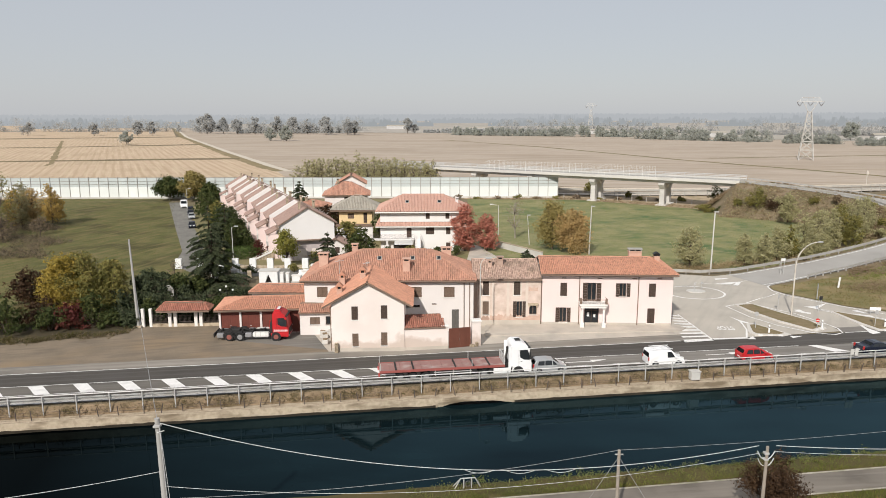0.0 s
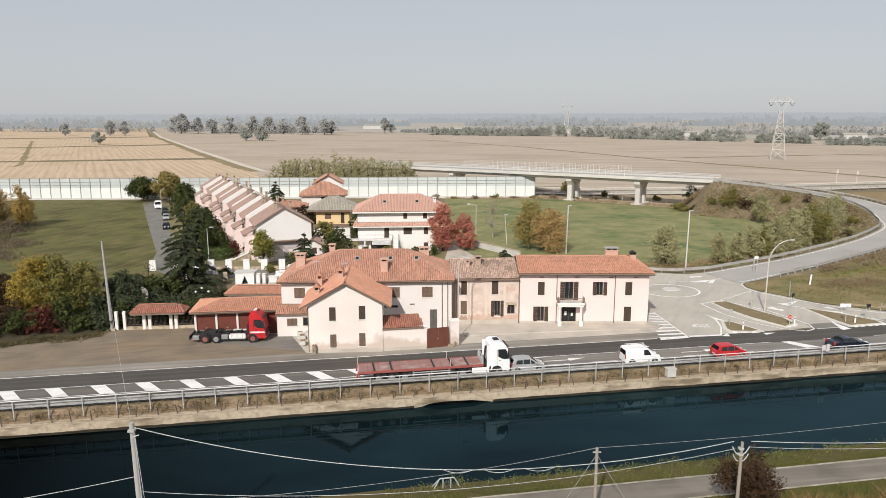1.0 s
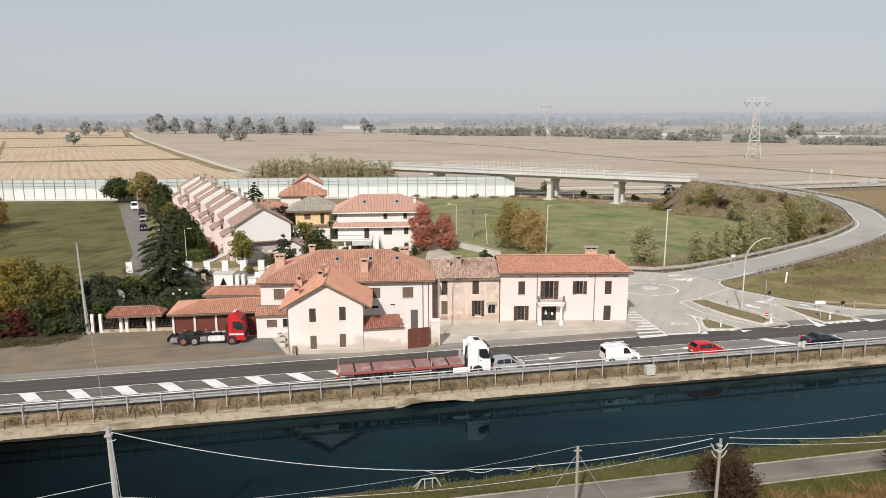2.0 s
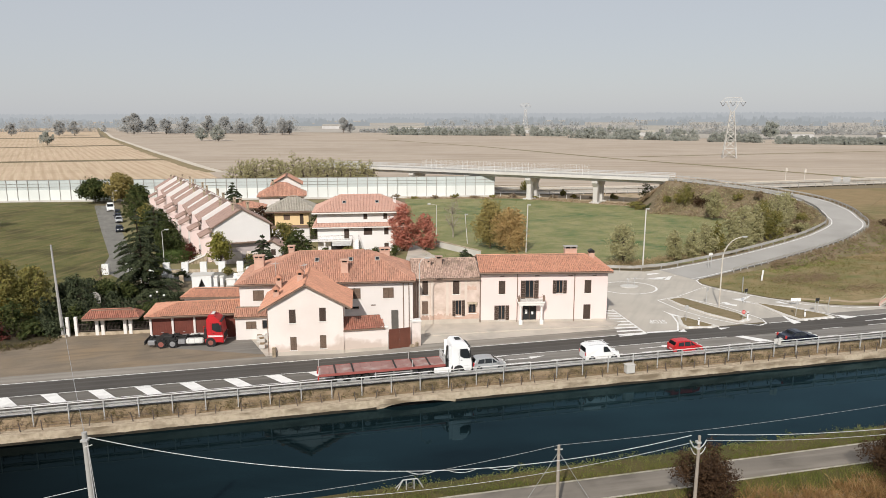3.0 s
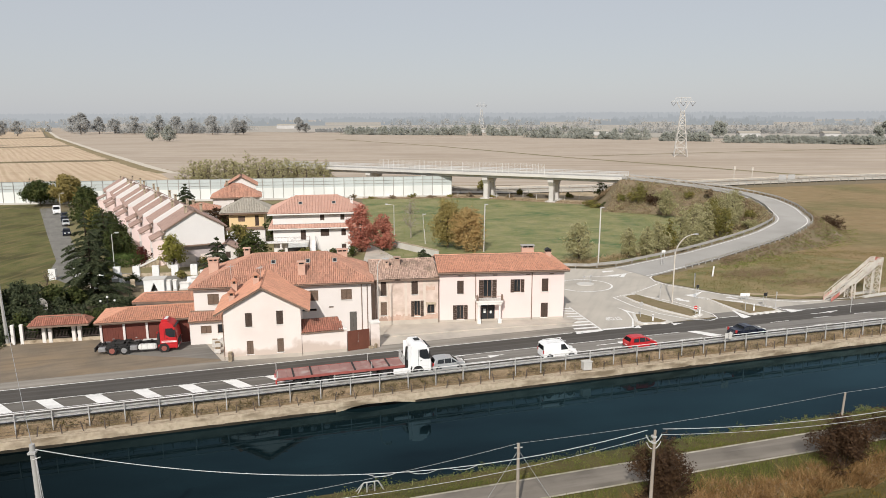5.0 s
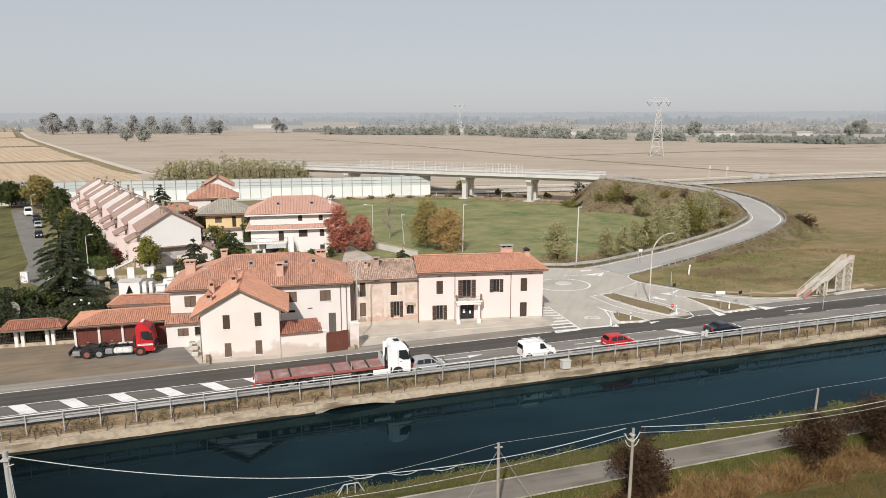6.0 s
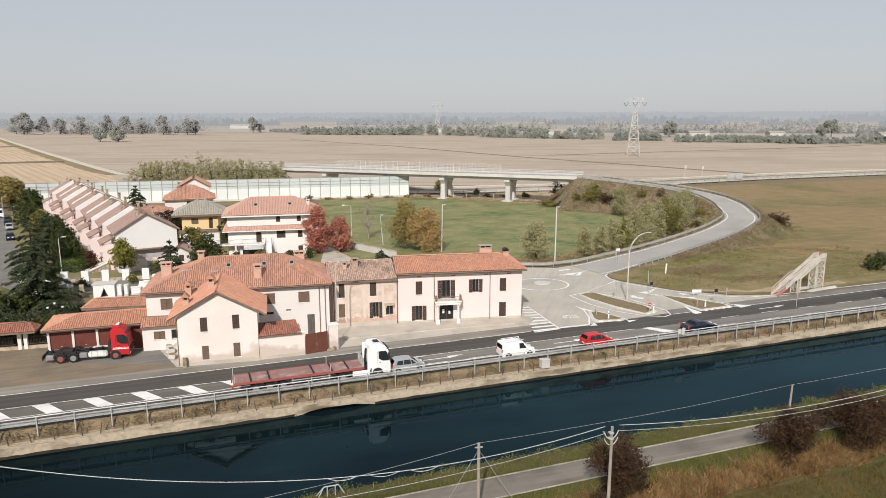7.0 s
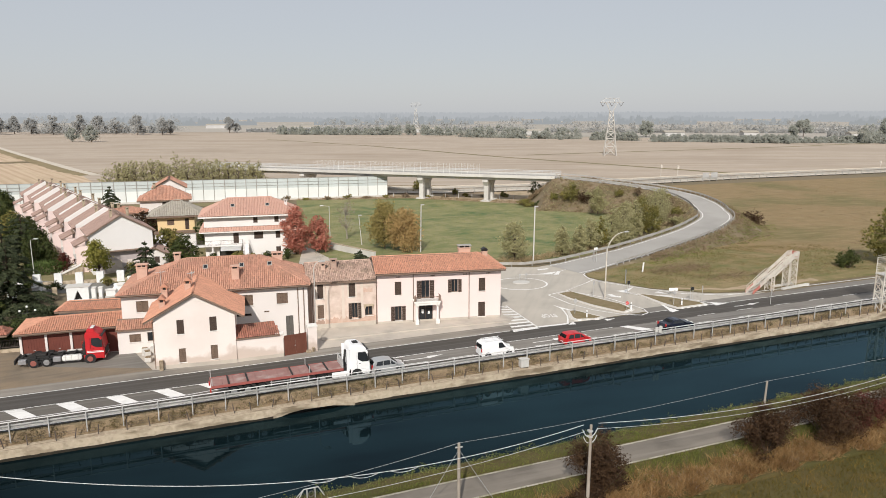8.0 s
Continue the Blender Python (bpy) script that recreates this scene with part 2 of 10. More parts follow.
M["tile_dark"] = mat("dark_red_tile", (0.38, 0.165, 0.115), (0.3, 0.128, 0.09), 0.9, 0.5, 10, 0.2, spread=0.2, stain=(0.2, 0.11, 0.08), stain_scale=0.4, stain_amount=0.5)
M["land"] = mat("fallow_land", (0.2, 0.155, 0.1), (0.15, 0.125, 0.075), 0.95, 0.01, 0.8, 0.4, stain=(0.12, 0.12, 0.055), stain_scale=0.012, stain_amount=0.5)
M["stubble"] = mat("stubble_field", (0.53, 0.405, 0.285), (0.46, 0.34, 0.235), 0.95, 0.15, 1.0, 0.4, stain=(0.36, 0.275, 0.175), stain_scale=0.02, stain_amount=0.5, rows=((0.38, 0.275, 0.17), 0.5, 4.2, 25, 0.8), streak=((0.6, 0.49, 0.34), 0.5, 1.6, 60, 25))
# the haze over the far fields is put into this grey
M["grey_field"] = mat("hazed_grey_field", (0.4, 0.362, 0.315), (0.35, 0.318, 0.275), 0.95, 0.1, 0.05, 0.3, stain=(0.3, 0.29, 0.235), stain_scale=0.004, stain_amount=0.5)
M["brown_field"] = mat("brown_field", (0.46, 0.385, 0.312), (0.385, 0.32, 0.258), 0.95, 0.1, 0.9, 0.4, stain=(0.29, 0.23, 0.175), stain_scale=0.012, stain_amount=0.5, streak=((0.3, 0.235, 0.165), 0.6, 140, 9, -14), rows=((0.37, 0.295, 0.215), 0.3, 9.0, 66, 4.0))
M["bank"] = mat("bank_soil", (0.33, 0.245, 0.16), (0.17, 0.122, 0.075), 0.95, 0.6, 6, 0.8, stain=(0.09, 0.075, 0.035), stain_scale=0.7, stain_amount=0.7)
M["concrete"] = mat("old_concrete", (0.54, 0.45, 0.335), (0.41, 0.335, 0.245), 0.9, 2.6, 12, 0.7, stain=(0.26, 0.205, 0.145), stain_scale=2.2, stain_amount=0.5, streak=((0.19, 0.145, 0.095), 0.95, 3.0, 0.1, 8.1))
M["concrete_new"] = mat("pale_concrete", (0.6, 0.58, 0.54), (0.5, 0.48, 0.45), 0.85, 0.2, 4, 0.15, stain=(0.38, 0.36, 0.33), stain_scale=0.15, stain_amount=0.4)
M["steel"] = mat("galvanised_steel", (0.52, 0.51, 0.495), (0.42, 0.415, 0.405), 0.5, 1.0, 8, 0.03, metal=0.15)
M["dark_steel"] = mat("rusty_steel", (0.12, 0.09, 0.075), (0.07, 0.06, 0.055), 0.8, 2.0, 10, 0.2)
M["white_wall"] = mat("white_render", (0.745, 0.695, 0.665), (0.68, 0.63, 0.6), 0.9, 0.35, 8, 0.1, stain=(0.68, 0.61, 0.57), stain_scale=0.3, stain_amount=0.3)
M["pink_wall"] = mat("pinkish_render", (0.79, 0.65, 0.618), (0.735, 0.597, 0.565), 0.9, 0.3, 8, 0.1, stain=(0.68, 0.56, 0.53), stain_scale=0.25, stain_amount=0.3)
M["stained_wall"] = mat("stained_render", (0.79, 0.71, 0.665), (0.73, 0.64, 0.59), 0.9, 0.3, 8, 0.15, stain=(0.6, 0.52, 0.47), stain_scale=0.24, stain_amount=0.3, damp=((0.5, 0.4, 0.335), 0.75, 1.5))
M["old_wall"] = mat("old_plaster", (0.69, 0.57, 0.5), (0.58, 0.455, 0.39), 0.95, 0.6, 10, 0.3, stain=(0.44, 0.335, 0.27), stain_scale=0.55, stain_amount=0.7, streak=((0.72, 0.63, 0.56), 0.5, 1.5, 1.5, 0))
M["old_brick"] = mat("old_brick", (0.52, 0.37, 0.3), (0.4, 0.275, 0.215), 0.95, 2.0, 8, 0.4, objrand=0.25, stain=(0.5, 0.42, 0.35), stain_scale=0.8, stain_amount=0.5)
M["yellow_wall"] = mat("ochre_render", (0.76, 0.58, 0.33), (0.7, 0.52, 0.29), 0.9, 0.4, 8, 0.1)
M["villa_wall"] = mat("villa_render", (0.77, 0.745, 0.725), (0.71, 0.685, 0.665), 0.9, 0.3, 8, 0.05, stain=(0.7, 0.65, 0.6), stain_scale=0.2, stain_amount=0.3)
M["tile"] = mat("clay_tile", (0.5, 0.27, 0.19), (0.42, 0.222, 0.158), 0.9, 0.5, 10, 0.2, spread=0.15, stain=(0.28, 0.165, 0.122), stain_scale=0.35, stain_amount=0.45)
M["tile_bright"] = mat("new_clay_tile", (0.56, 0.285, 0.19), (0.5, 0.25, 0.168), 0.9, 0.5, 10, 0.2, spread=0.13, stain=(0.4, 0.21, 0.148), stain_scale=0.3, stain_amount=0.35)
M["tile_old"] = mat("weathered_clay_tile", (0.5, 0.355, 0.285), (0.4, 0.28, 0.222), 0.95, 0.7, 10, 0.3, spread=0.26, stain=(0.18, 0.14, 0.1), stain_scale=0.5, stain_amount=0.5)
M["tile_brown"] = mat("brown_concrete_tile", (0.36, 0.25, 0.212), (0.285, 0.196, 0.165), 0.9, 0.5, 10, 0.2, spread=0.15)
M["tile_pink"] = mat("faded_clay_tile", (0.55, 0.335, 0.265), (0.5, 0.305, 0.24), 0.9, 0.5, 10, 0.2, spread=0.06)
M["tile_grey"] = mat("grey_roof_sheet", (0.38, 0.345, 0.29), (0.31, 0.285, 0.24), 0.9, 0.4, 10, 0.2, spread=0.1)
M["deck"] = mat("roof_deck", (0.22, 0.1, 0.065), (0.16, 0.08, 0.05), 0.95, 2, 10, 0.1)
M["eave"] = mat("eave_board", (0.24, 0.17, 0.13), (0.17, 0.12, 0.09), 0.85, 1.5, 12, 0.1)
M["shutter"] = mat("brown_shutter", (0.075, 0.05, 0.038), (0.055, 0.037, 0.028), 0.7, 2, 15, 0.1)
M["shutter_pale"] = mat("faded_shutter", (0.17, 0.115, 0.085), (0.13, 0.09, 0.065), 0.8, 2, 15, 0.1)
M["green_door"] = mat("grey_brown_door", (0.13, 0.12, 0.108), (0.1, 0.092, 0.083), 0.7, 2, 15, 0.1)
M["red_door"] = mat("oxide_red_door", (0.17, 0.05, 0.035), (0.13, 0.04, 0.03), 0.65, 1, 12, 0.05)
M["gate"] = mat("brown_steel_gate", (0.16, 0.06, 0.04), (0.12, 0.045, 0.03), 0.6, 1, 12, 0.05)
M["white_trim"] = mat("white_stone_trim", (0.78, 0.75, 0.71), (0.7, 0.67, 0.63), 0.85, 1, 10, 0.1)
M["glass"] = glass_mat("window_glass")
# the darkness inside openings is put into this colour
M["dark_room"] = mat("dark_interior", (0.05, 0.045, 0.04), (0.035, 0.03, 0.028), 0.95, 1, 5, 0.0)
M["bark"] = mat("bark", (0.13, 0.1, 0.075), (0.085, 0.065, 0.05), 0.95, 2, 14, 0.6)
M["pale_bark"] = mat("pale_bark", (0.36, 0.32, 0.26), (0.27, 0.24, 0.2), 0.95, 2, 14, 0.4)
M["pole_wood"] = mat("weathered_pole", (0.37, 0.32, 0.27), (0.26, 0.225, 0.19), 0.9, 1.0, 10, 0.4)
M["pole_concrete"] = mat("concrete_pole", (0.4, 0.39, 0.375), (0.32, 0.31, 0.295), 0.9, 1.0, 10, 0.2)
M["cable"] = mat("pale_cable", (0.62, 0.62, 0.62), (0.4, 0.4, 0.4), 0.5, 6, 20, 0.0)
M["cable_dark"] = mat("grey_cable", (0.35, 0.35, 0.35), (0.28, 0.28, 0.28), 0.6, 3, 20, 0.0)
M["white_paint"] = mat("white_car_paint", (0.82, 0.82, 0.82), (0.78, 0.78, 0.78), 0.3, 1, 10, 0.0, spec=0.5)
M["red_paint"] = mat("red_car_paint", (0.5, 0.022, 0.028), (0.45, 0.018, 0.023), 0.3, 1, 10, 0.0, spec=0.5)
M["navy_paint"] = mat("navy_car_paint", (0.012, 0.016, 0.03), (0.01, 0.013, 0.025), 0.2, 1, 10, 0.0, spec=0.6)
M["silver_paint"] = mat("silver_car_paint", (0.5, 0.51, 0.52), (0.45, 0.46, 0.47), 0.3, 1, 10, 0.0, metal=0.4, spec=0.5)
M["rubber"] = mat("tyre_rubber", (0.025, 0.025, 0.025), (0.018, 0.018, 0.018), 0.9, 5, 30, 0.1)
M["hub"] = mat("wheel_steel", (0.4, 0.4, 0.41), (0.3, 0.3, 0.31), 0.45, 5, 30, 0.0, metal=0.5)
M["hub_red"] = mat("dusty_red_wheel", (0.3, 0.1, 0.08), (0.22, 0.08, 0.065), 0.7, 5, 30, 0.0)
M["chassis"] = mat("black_chassis", (0.035, 0.033, 0.032), (0.025, 0.024, 0.023), 0.7, 3, 20, 0.1)
M["flatbed"] = mat("worn_red_flatbed", (0.33, 0.185, 0.165), (0.25, 0.135, 0.12), 0.8, 0.8, 10, 0.2, stain=(0.42, 0.35, 0.32), stain_scale=0.9, stain_amount=0.7)
M["bed_red"] = mat("faded_red_steel", (0.34, 0.1, 0.085), (0.27, 0.08, 0.07), 0.7, 1, 10, 0.1)
M["lamp_red"] = mat("red_lens", (0.5, 0.03, 0.02), (0.4, 0.02, 0.02), 0.3, 5, 20, 0.0)
M["lamp_clear"] = mat("clear_lens", (0.75, 0.75, 0.72), (0.65, 0.65, 0.62), 0.2, 5, 20, 0.0)
M["plastic_black"] = mat("black_plastic", (0.03, 0.03, 0.03), (0.022, 0.022, 0.022), 0.6, 5, 20, 0.0)
M["barrier"] = mat("white_barrier_panel", (0.72, 0.74, 0.72), (0.66, 0.68, 0.66), 0.7, 0.2, 4, 0.03, objrand=0.06)
M["barrier_clear"] = mat("milky_clear_panel", (0.53, 0.57, 0.565), (0.48, 0.52, 0.515), 0.35, 0.2, 4, 0.0, objrand=0.06)
M["brick_chimney"] = mat("terracotta_chimney", (0.6, 0.39, 0.305), (0.52, 0.325, 0.25), 0.9, 2, 12, 0.2)
M["sign_blue"] = mat("blue_sign", (0.03, 0.08, 0.4), (0.025, 0.07, 0.35), 0.5, 2, 10, 0.0)
M["sign_red"] = mat("red_sign", (0.6, 0.04, 0.03), (0.5, 0.03, 0.03), 0.5, 2, 10, 0.0)
M["sign_white"] = mat("white_sign", (0.8, 0.8, 0.79), (0.72, 0.72, 0.71), 0.5, 2, 10, 0.0)
M["shed_wall"] = mat("dull_shed_wall", (0.5, 0.49, 0.48), (0.42, 0.41, 0.4), 0.9, 0.1, 2, 0.1)
M["kerb"] = mat("kerb_stone", (0.62, 0.59, 0.54), (0.52, 0.49, 0.45), 0.9, 1, 10, 0.2)
M["pavement"] = mat("pale_pavement", (0.545, 0.487, 0.418), (0.43, 0.385, 0.332), 0.9, 0.4, 6, 0.15, stain=(0.27, 0.25, 0.225), stain_scale=0.25, stain_amount=0.5)


# ---- building helpers ----
def part(name, bm, material, parent=None, label="", smooth=False):
    """Links a bmesh as one mesh object, under a thing or a part."""
    me = bpy.data.meshes.new(name)
    bm.normal_update()
    bm.to_mesh(me)
    bm.free()
    return part_mesh(name, me, material, parent, label, smooth)


def part_mesh(name, me, material, parent=None, label="", smooth=False):
    me.materials.clear()
    me.materials.append(material)
    if smooth:
        me.shade_smooth()
    ob = new(name, me)
    if parent is not None:
        ob.parent = parent
    if label:
        tagged(ob, label=label)
    return ob


def pydata(name, verts, faces, material, parent=None, label="", smooth=False):
    me = bpy.data.meshes.new(name)
    me.from_pydata([tuple(v) for v in verts], [], [tuple(f) for f in faces])
    me.update()
    return part_mesh(name, me, material, parent, label, smooth)


def thing(name, m, label, category, group="", kind=""):
    ob = new(name)
    ob.empty_display_size = 0.3
    ob.matrix_basis = m
    return tagged(ob, label, category, group, kind)


def B():
    return bmesh.new()


def box(bm, x0, y0, z0, x1, y1, z1, m=None):
    vs = [bm.verts.new((x, y, z)) for z in (z0, z1) for y in (y0, y1) for x in (x0, x1)]
    for f in ((0, 2, 3, 1), (4, 5, 7, 6), (0, 1, 5, 4), (2, 6, 7, 3), (0, 4, 6, 2), (1, 3, 7, 5)):
        bm.faces.new([vs[i] for i in f])
    if m is not None:
        for v in vs:
            v.co = m @ v.co
    return bm


def bevel_all(bm, w, seg=1):
    bmesh.ops.bevel(bm, geom=list(bm.edges), offset=w, segments=seg, affect="EDGES", clamp_overlap=True)
    return bm


def tube(bm, p, q, r0, r1=None, n=8, caps=True):
    """A tapered round bar from p to q."""
    p, q = Vector(p), Vector(q)
    r1 = r0 if r1 is None else r1
    a = (q - p).normalized()
    e = a.cross(Vector((0, 0, 1)) if abs(a.z) < 0.9 else Vector((1, 0, 0))).normalized()
    f = a.cross(e)
    rings = []
    for c, r in ((p, r0), (q, r1)):
        rings.append([bm.verts.new(c + (e * math.cos(k * math.tau / n) + f * math.sin(k * math.tau / n)) * r) for k in range(n)])
    for k in range(n):
        bm.faces.new((rings[0][k], rings[0][(k + 1) % n], rings[1][(k + 1) % n], rings[1][k]))
    if caps:
        bm.faces.new(rings[0][::-1])
        bm.faces.new(rings[1])
    return bm


def sweep(bm, pts, r, n=6):
    """One round bar bent along points."""
    P = [Vector(p) for p in pts]
    rings = []
    for i, p in enumerate(P):
        a = (P[min(i + 1, len(P) - 1)] - P[max(i - 1, 0)]).normalized()
        e = a.cross(Vector((0, 0, 1)) if abs(a.z) < 0.95 else Vector((1, 0, 0))).normalized()
        f = a.cross(e)
        rr = r[i] if isinstance(r, (list, tuple)) else r
        rings.append([bm.verts.new(p + (e * math.cos(k * math.tau / n) + f * math.sin(k * math.tau / n)) * rr) for k in range(n)])
    for a, b in zip(rings, rings[1:]):
        for k in range(n):
            bm.faces.new((a[k], a[(k + 1) % n], b[(k + 1) % n], b[k]))
    bm.faces.new(rings[0][::-1]), bm.faces.new(rings[-1])
    return bm


def ribbed(bm, x0, x1, z0, z1, y, n, deep=0.02):
    """A sheet with upright ribs, closed behind."""
    xs = []
    for k in range(n):
        a, st = x0 + (x1 - x0) * k / n, (x1 - x0) / n
        xs += [(a, y), (a + st * 0.82, y), (a + st * 0.84, y - deep), (a + st * 0.98, y - deep)]
    xs += [(x1, y), (x1, y + 0.05), (x0, y + 0.05)]
    return prism(bm, xs, z0, z1)


def prism(bm, poly, z0, z1):
    """A polygon of (x, y), counter-clockwise, drawn up from z0 to z1."""
    lo, hi = [bm.verts.new((x, y, z0)) for x, y in poly], [bm.verts.new((x, y, z1)) for x, y in poly]
    n = len(poly)
    for i in range(n):
        bm.faces.new((lo[i], lo[(i + 1) % n], hi[(i + 1) % n], hi[i]))
    bm.faces.new(hi)
    bm.faces.new(lo[::-1])
    return bm


def slab_xz(bm, poly, y0, y1):
    """A polygon of (x, z), drawn from y0 to y1."""
    a, b = [bm.verts.new((x, y0, z)) for x, z in poly], [bm.verts.new((x, y1, z)) for x, z in poly]
    n = len(poly)
    for i in range(n):
        bm.faces.new((a[i], a[(i + 1) % n], b[(i + 1) % n], b[i]))
    bm.faces.new(a[::-1])
    bm.faces.new(b)
    bmesh.ops.recalc_face_normals(bm, faces=list(bm.faces))
    return bm


def wall_grid(bm, m, length, height, thick, holes):
    """A wall along x with its outer face at y = 0, thickness inwards, and openings (x0, z0, x1, z1) through it."""
    xs = sorted({0.0, length, *[h[0] for h in holes], *[h[2] for h in holes]})
    zs = sorted({0.0, height, *[h[1] for h in holes], *[h[3] for h in holes]})
    xs, zs = [x for x in xs if 0 <= x <= length], [z for z in zs if 0 <= z <= height]

    def solid(i, j):
        if not (0 <= i < len(xs) - 1 and 0 <= j < len(zs) - 1):
            return False
        cx, cz = (xs[i] + xs[i + 1]) / 2, (zs[j] + zs[j + 1]) / 2
        return not any(h[0] < cx < h[2] and h[1] < cz < h[3] for h in holes)

    made = {}

    def v(x, y, z):
        k = (round(x, 4), round(y, 4), round(z, 4))
        if k not in made:
            made[k] = bm.verts.new(m @ Vector((x, y, z)))
        return made[k]

    for i in range(len(xs) - 1):
        for j in range(len(zs) - 1):
            if not solid(i, j):
                continue
            a, b, c, d = xs[i], xs[i + 1], zs[j], zs[j + 1]
            bm.faces.new((v(a, 0, c), v(b, 0, c), v(b, 0, d), v(a, 0, d)))
            bm.faces.new((v(b, thick, c), v(a, thick, c), v(a, thick, d), v(b, thick, d)))
            if not solid(i - 1, j):
                bm.faces.new((v(a, thick, c), v(a, 0, c), v(a, 0, d), v(a, thick, d)))
            if not solid(i + 1, j):
                bm.faces.new((v(b, 0, c), v(b, thick, c), v(b, thick, d), v(b, 0, d)))
            if not solid(i, j - 1):
                bm.faces.new((v(a, thick, c), v(b, thick, c), v(b, 0, c), v(a, 0, c)))
            if not solid(i, j + 1):
                bm.faces.new((v(a, 0, d), v(b, 0, d), v(b, thick, d), v(a, thick, d)))


def walls(parent, w, d, h, material, front=(), left=(), right=(), back=(), thick=0.35, gable_front=0.0, label=""):
    """Four walls round w x d, front at y = 0, with openings. gable_front: extra height of a gable in front and back."""
    sides_ = ((Matrix.Identity(4), w, front), (pose(w, d, 0, 0, 0, 180), w, back), (pose(0, d - thick, 0, 0, 0, -90), d - 2 * thick, left), (pose(w, thick, 0, 0, 0, 90), d - 2 * thick, right))
    last = None
    for m_, length, holes in sides_:
        bm = B()
        wall_grid(bm, m_, length, h, thick, list(holes))
        last = part("wall", bm, material, parent, label)
    if gable_front:
        for y in (0, d - thick):
            bm = B()
            slab_xz(bm, [(0, h), (w, h), (w / 2, h + gable_front)], y, y + thick)
            part("gable", bm, material, parent)
    return last


def tiles(poly, tw=0.24, tl=0.42, lift=0.085, seed=1):
    """Barrel tiles over a plane roof face. poly: corners, of which the first two are the eave. Returns vertices and faces."""
    P = [np.array(p, float) for p in poly]
    e = P[1] - P[0]
    e /= np.linalg.norm(e)
    nrm = np.cross(P[1] - P[0], P[-1] - P[0])
    nrm /= np.linalg.norm(nrm)
    if nrm[2] < 0:
        nrm = -nrm
    s = np.cross(nrm, e)
    if s[2] < 0:
        s = -s
    pts = np.array([[(p - P[0]) @ e, (p - P[0]) @ s] for p in P])
    a0, a1, b1 = pts[:, 0].min(), pts[:, 0].max(), pts[:, 1].max()
    rng = np.random.RandomState(seed)
    verts, faces = [], []
    n = len(pts)

    def span(b):
        hits = []
        for i in range(n):
            p, q = pts[i], pts[(i + 1) % n]
            if (p[1] - b) * (q[1] - b) <= 0 and abs(p[1] - q[1]) > 1e-6:
                hits.append(p[0] + (q[0] - p[0]) * (b - p[1]) / (q[1] - p[1]))
        return (min(hits), max(hits)) if len(hits) >= 2 else (1, 0)

    rows_n = max(1, int(b1 / tl))
    for j in range(rows_n):
        b = j * tl
        lo, hi = span(min(b + tl * 0.5, b1 - 0.01))
        for i in range(int((a1 - a0) / tw) + 1):
            a = a0 + (i + 0.5) * tw
            if not lo - tw * 0.3 <= a <= hi + tw * 0.3:
                continue
            ja, jb, jl, jt = rng.normal(0, 0.012), rng.normal(0, 0.02), rng.uniform(0, 0.015), rng.normal(0, 0.01)
            base = len(verts)
            for bb, up, nar in ((b - 0.03 + jb, 0.016 + jl * 0.6, 1.0), (b + tl * 1.04 + jb, 0.0, 0.96)):
                for k, hgt in ((-0.5, 0.0), (-0.22, 1.0), (0.22, 1.0), (0.5, 0.0)):
                    verts.append(P[0] + e * (a + ja + (jt if up else 0) + k * tw * nar) + s * bb + nrm * (lift * hgt + up + 0.02))
            for k in range(3):
                faces.append((base + k, base + k + 1, base + 5 + k, base + 4 + k))
    return verts, faces


def ridge_tiles(p, q, r=0.13, step=0.4):
    p, q = np.array(p, float), np.array(q, float)
    d = q - p
    L = np.linalg.norm(d)
    d /= L
    side = np.cross(d, (0, 0, 1))
    side /= np.linalg.norm(side)
    up = np.cross(side, d)
    verts, faces = [], []
    for i in range(int(L / step)):
        base = len(verts)
        for t, rr in ((i * step, r * 1.12), ((i + 1.08) * step, r * 0.92)):
            for k in range(5):
                a = math.pi * k / 4
                verts.append(p + d * t + side * math.cos(a) * rr + up * (math.sin(a) * rr * 0.8 + 0.01))
        for k in range(4):
            faces.append((base + k, base + k + 1, base + 6 + k, base + 5 + k))
    return verts, faces


def merge(*sets):
    verts, faces = [], []
    for v, f in sets:
        o = len(verts)
        verts += list(v)
        faces += [tuple(i + o for i in q) for q in f]
    return verts, faces


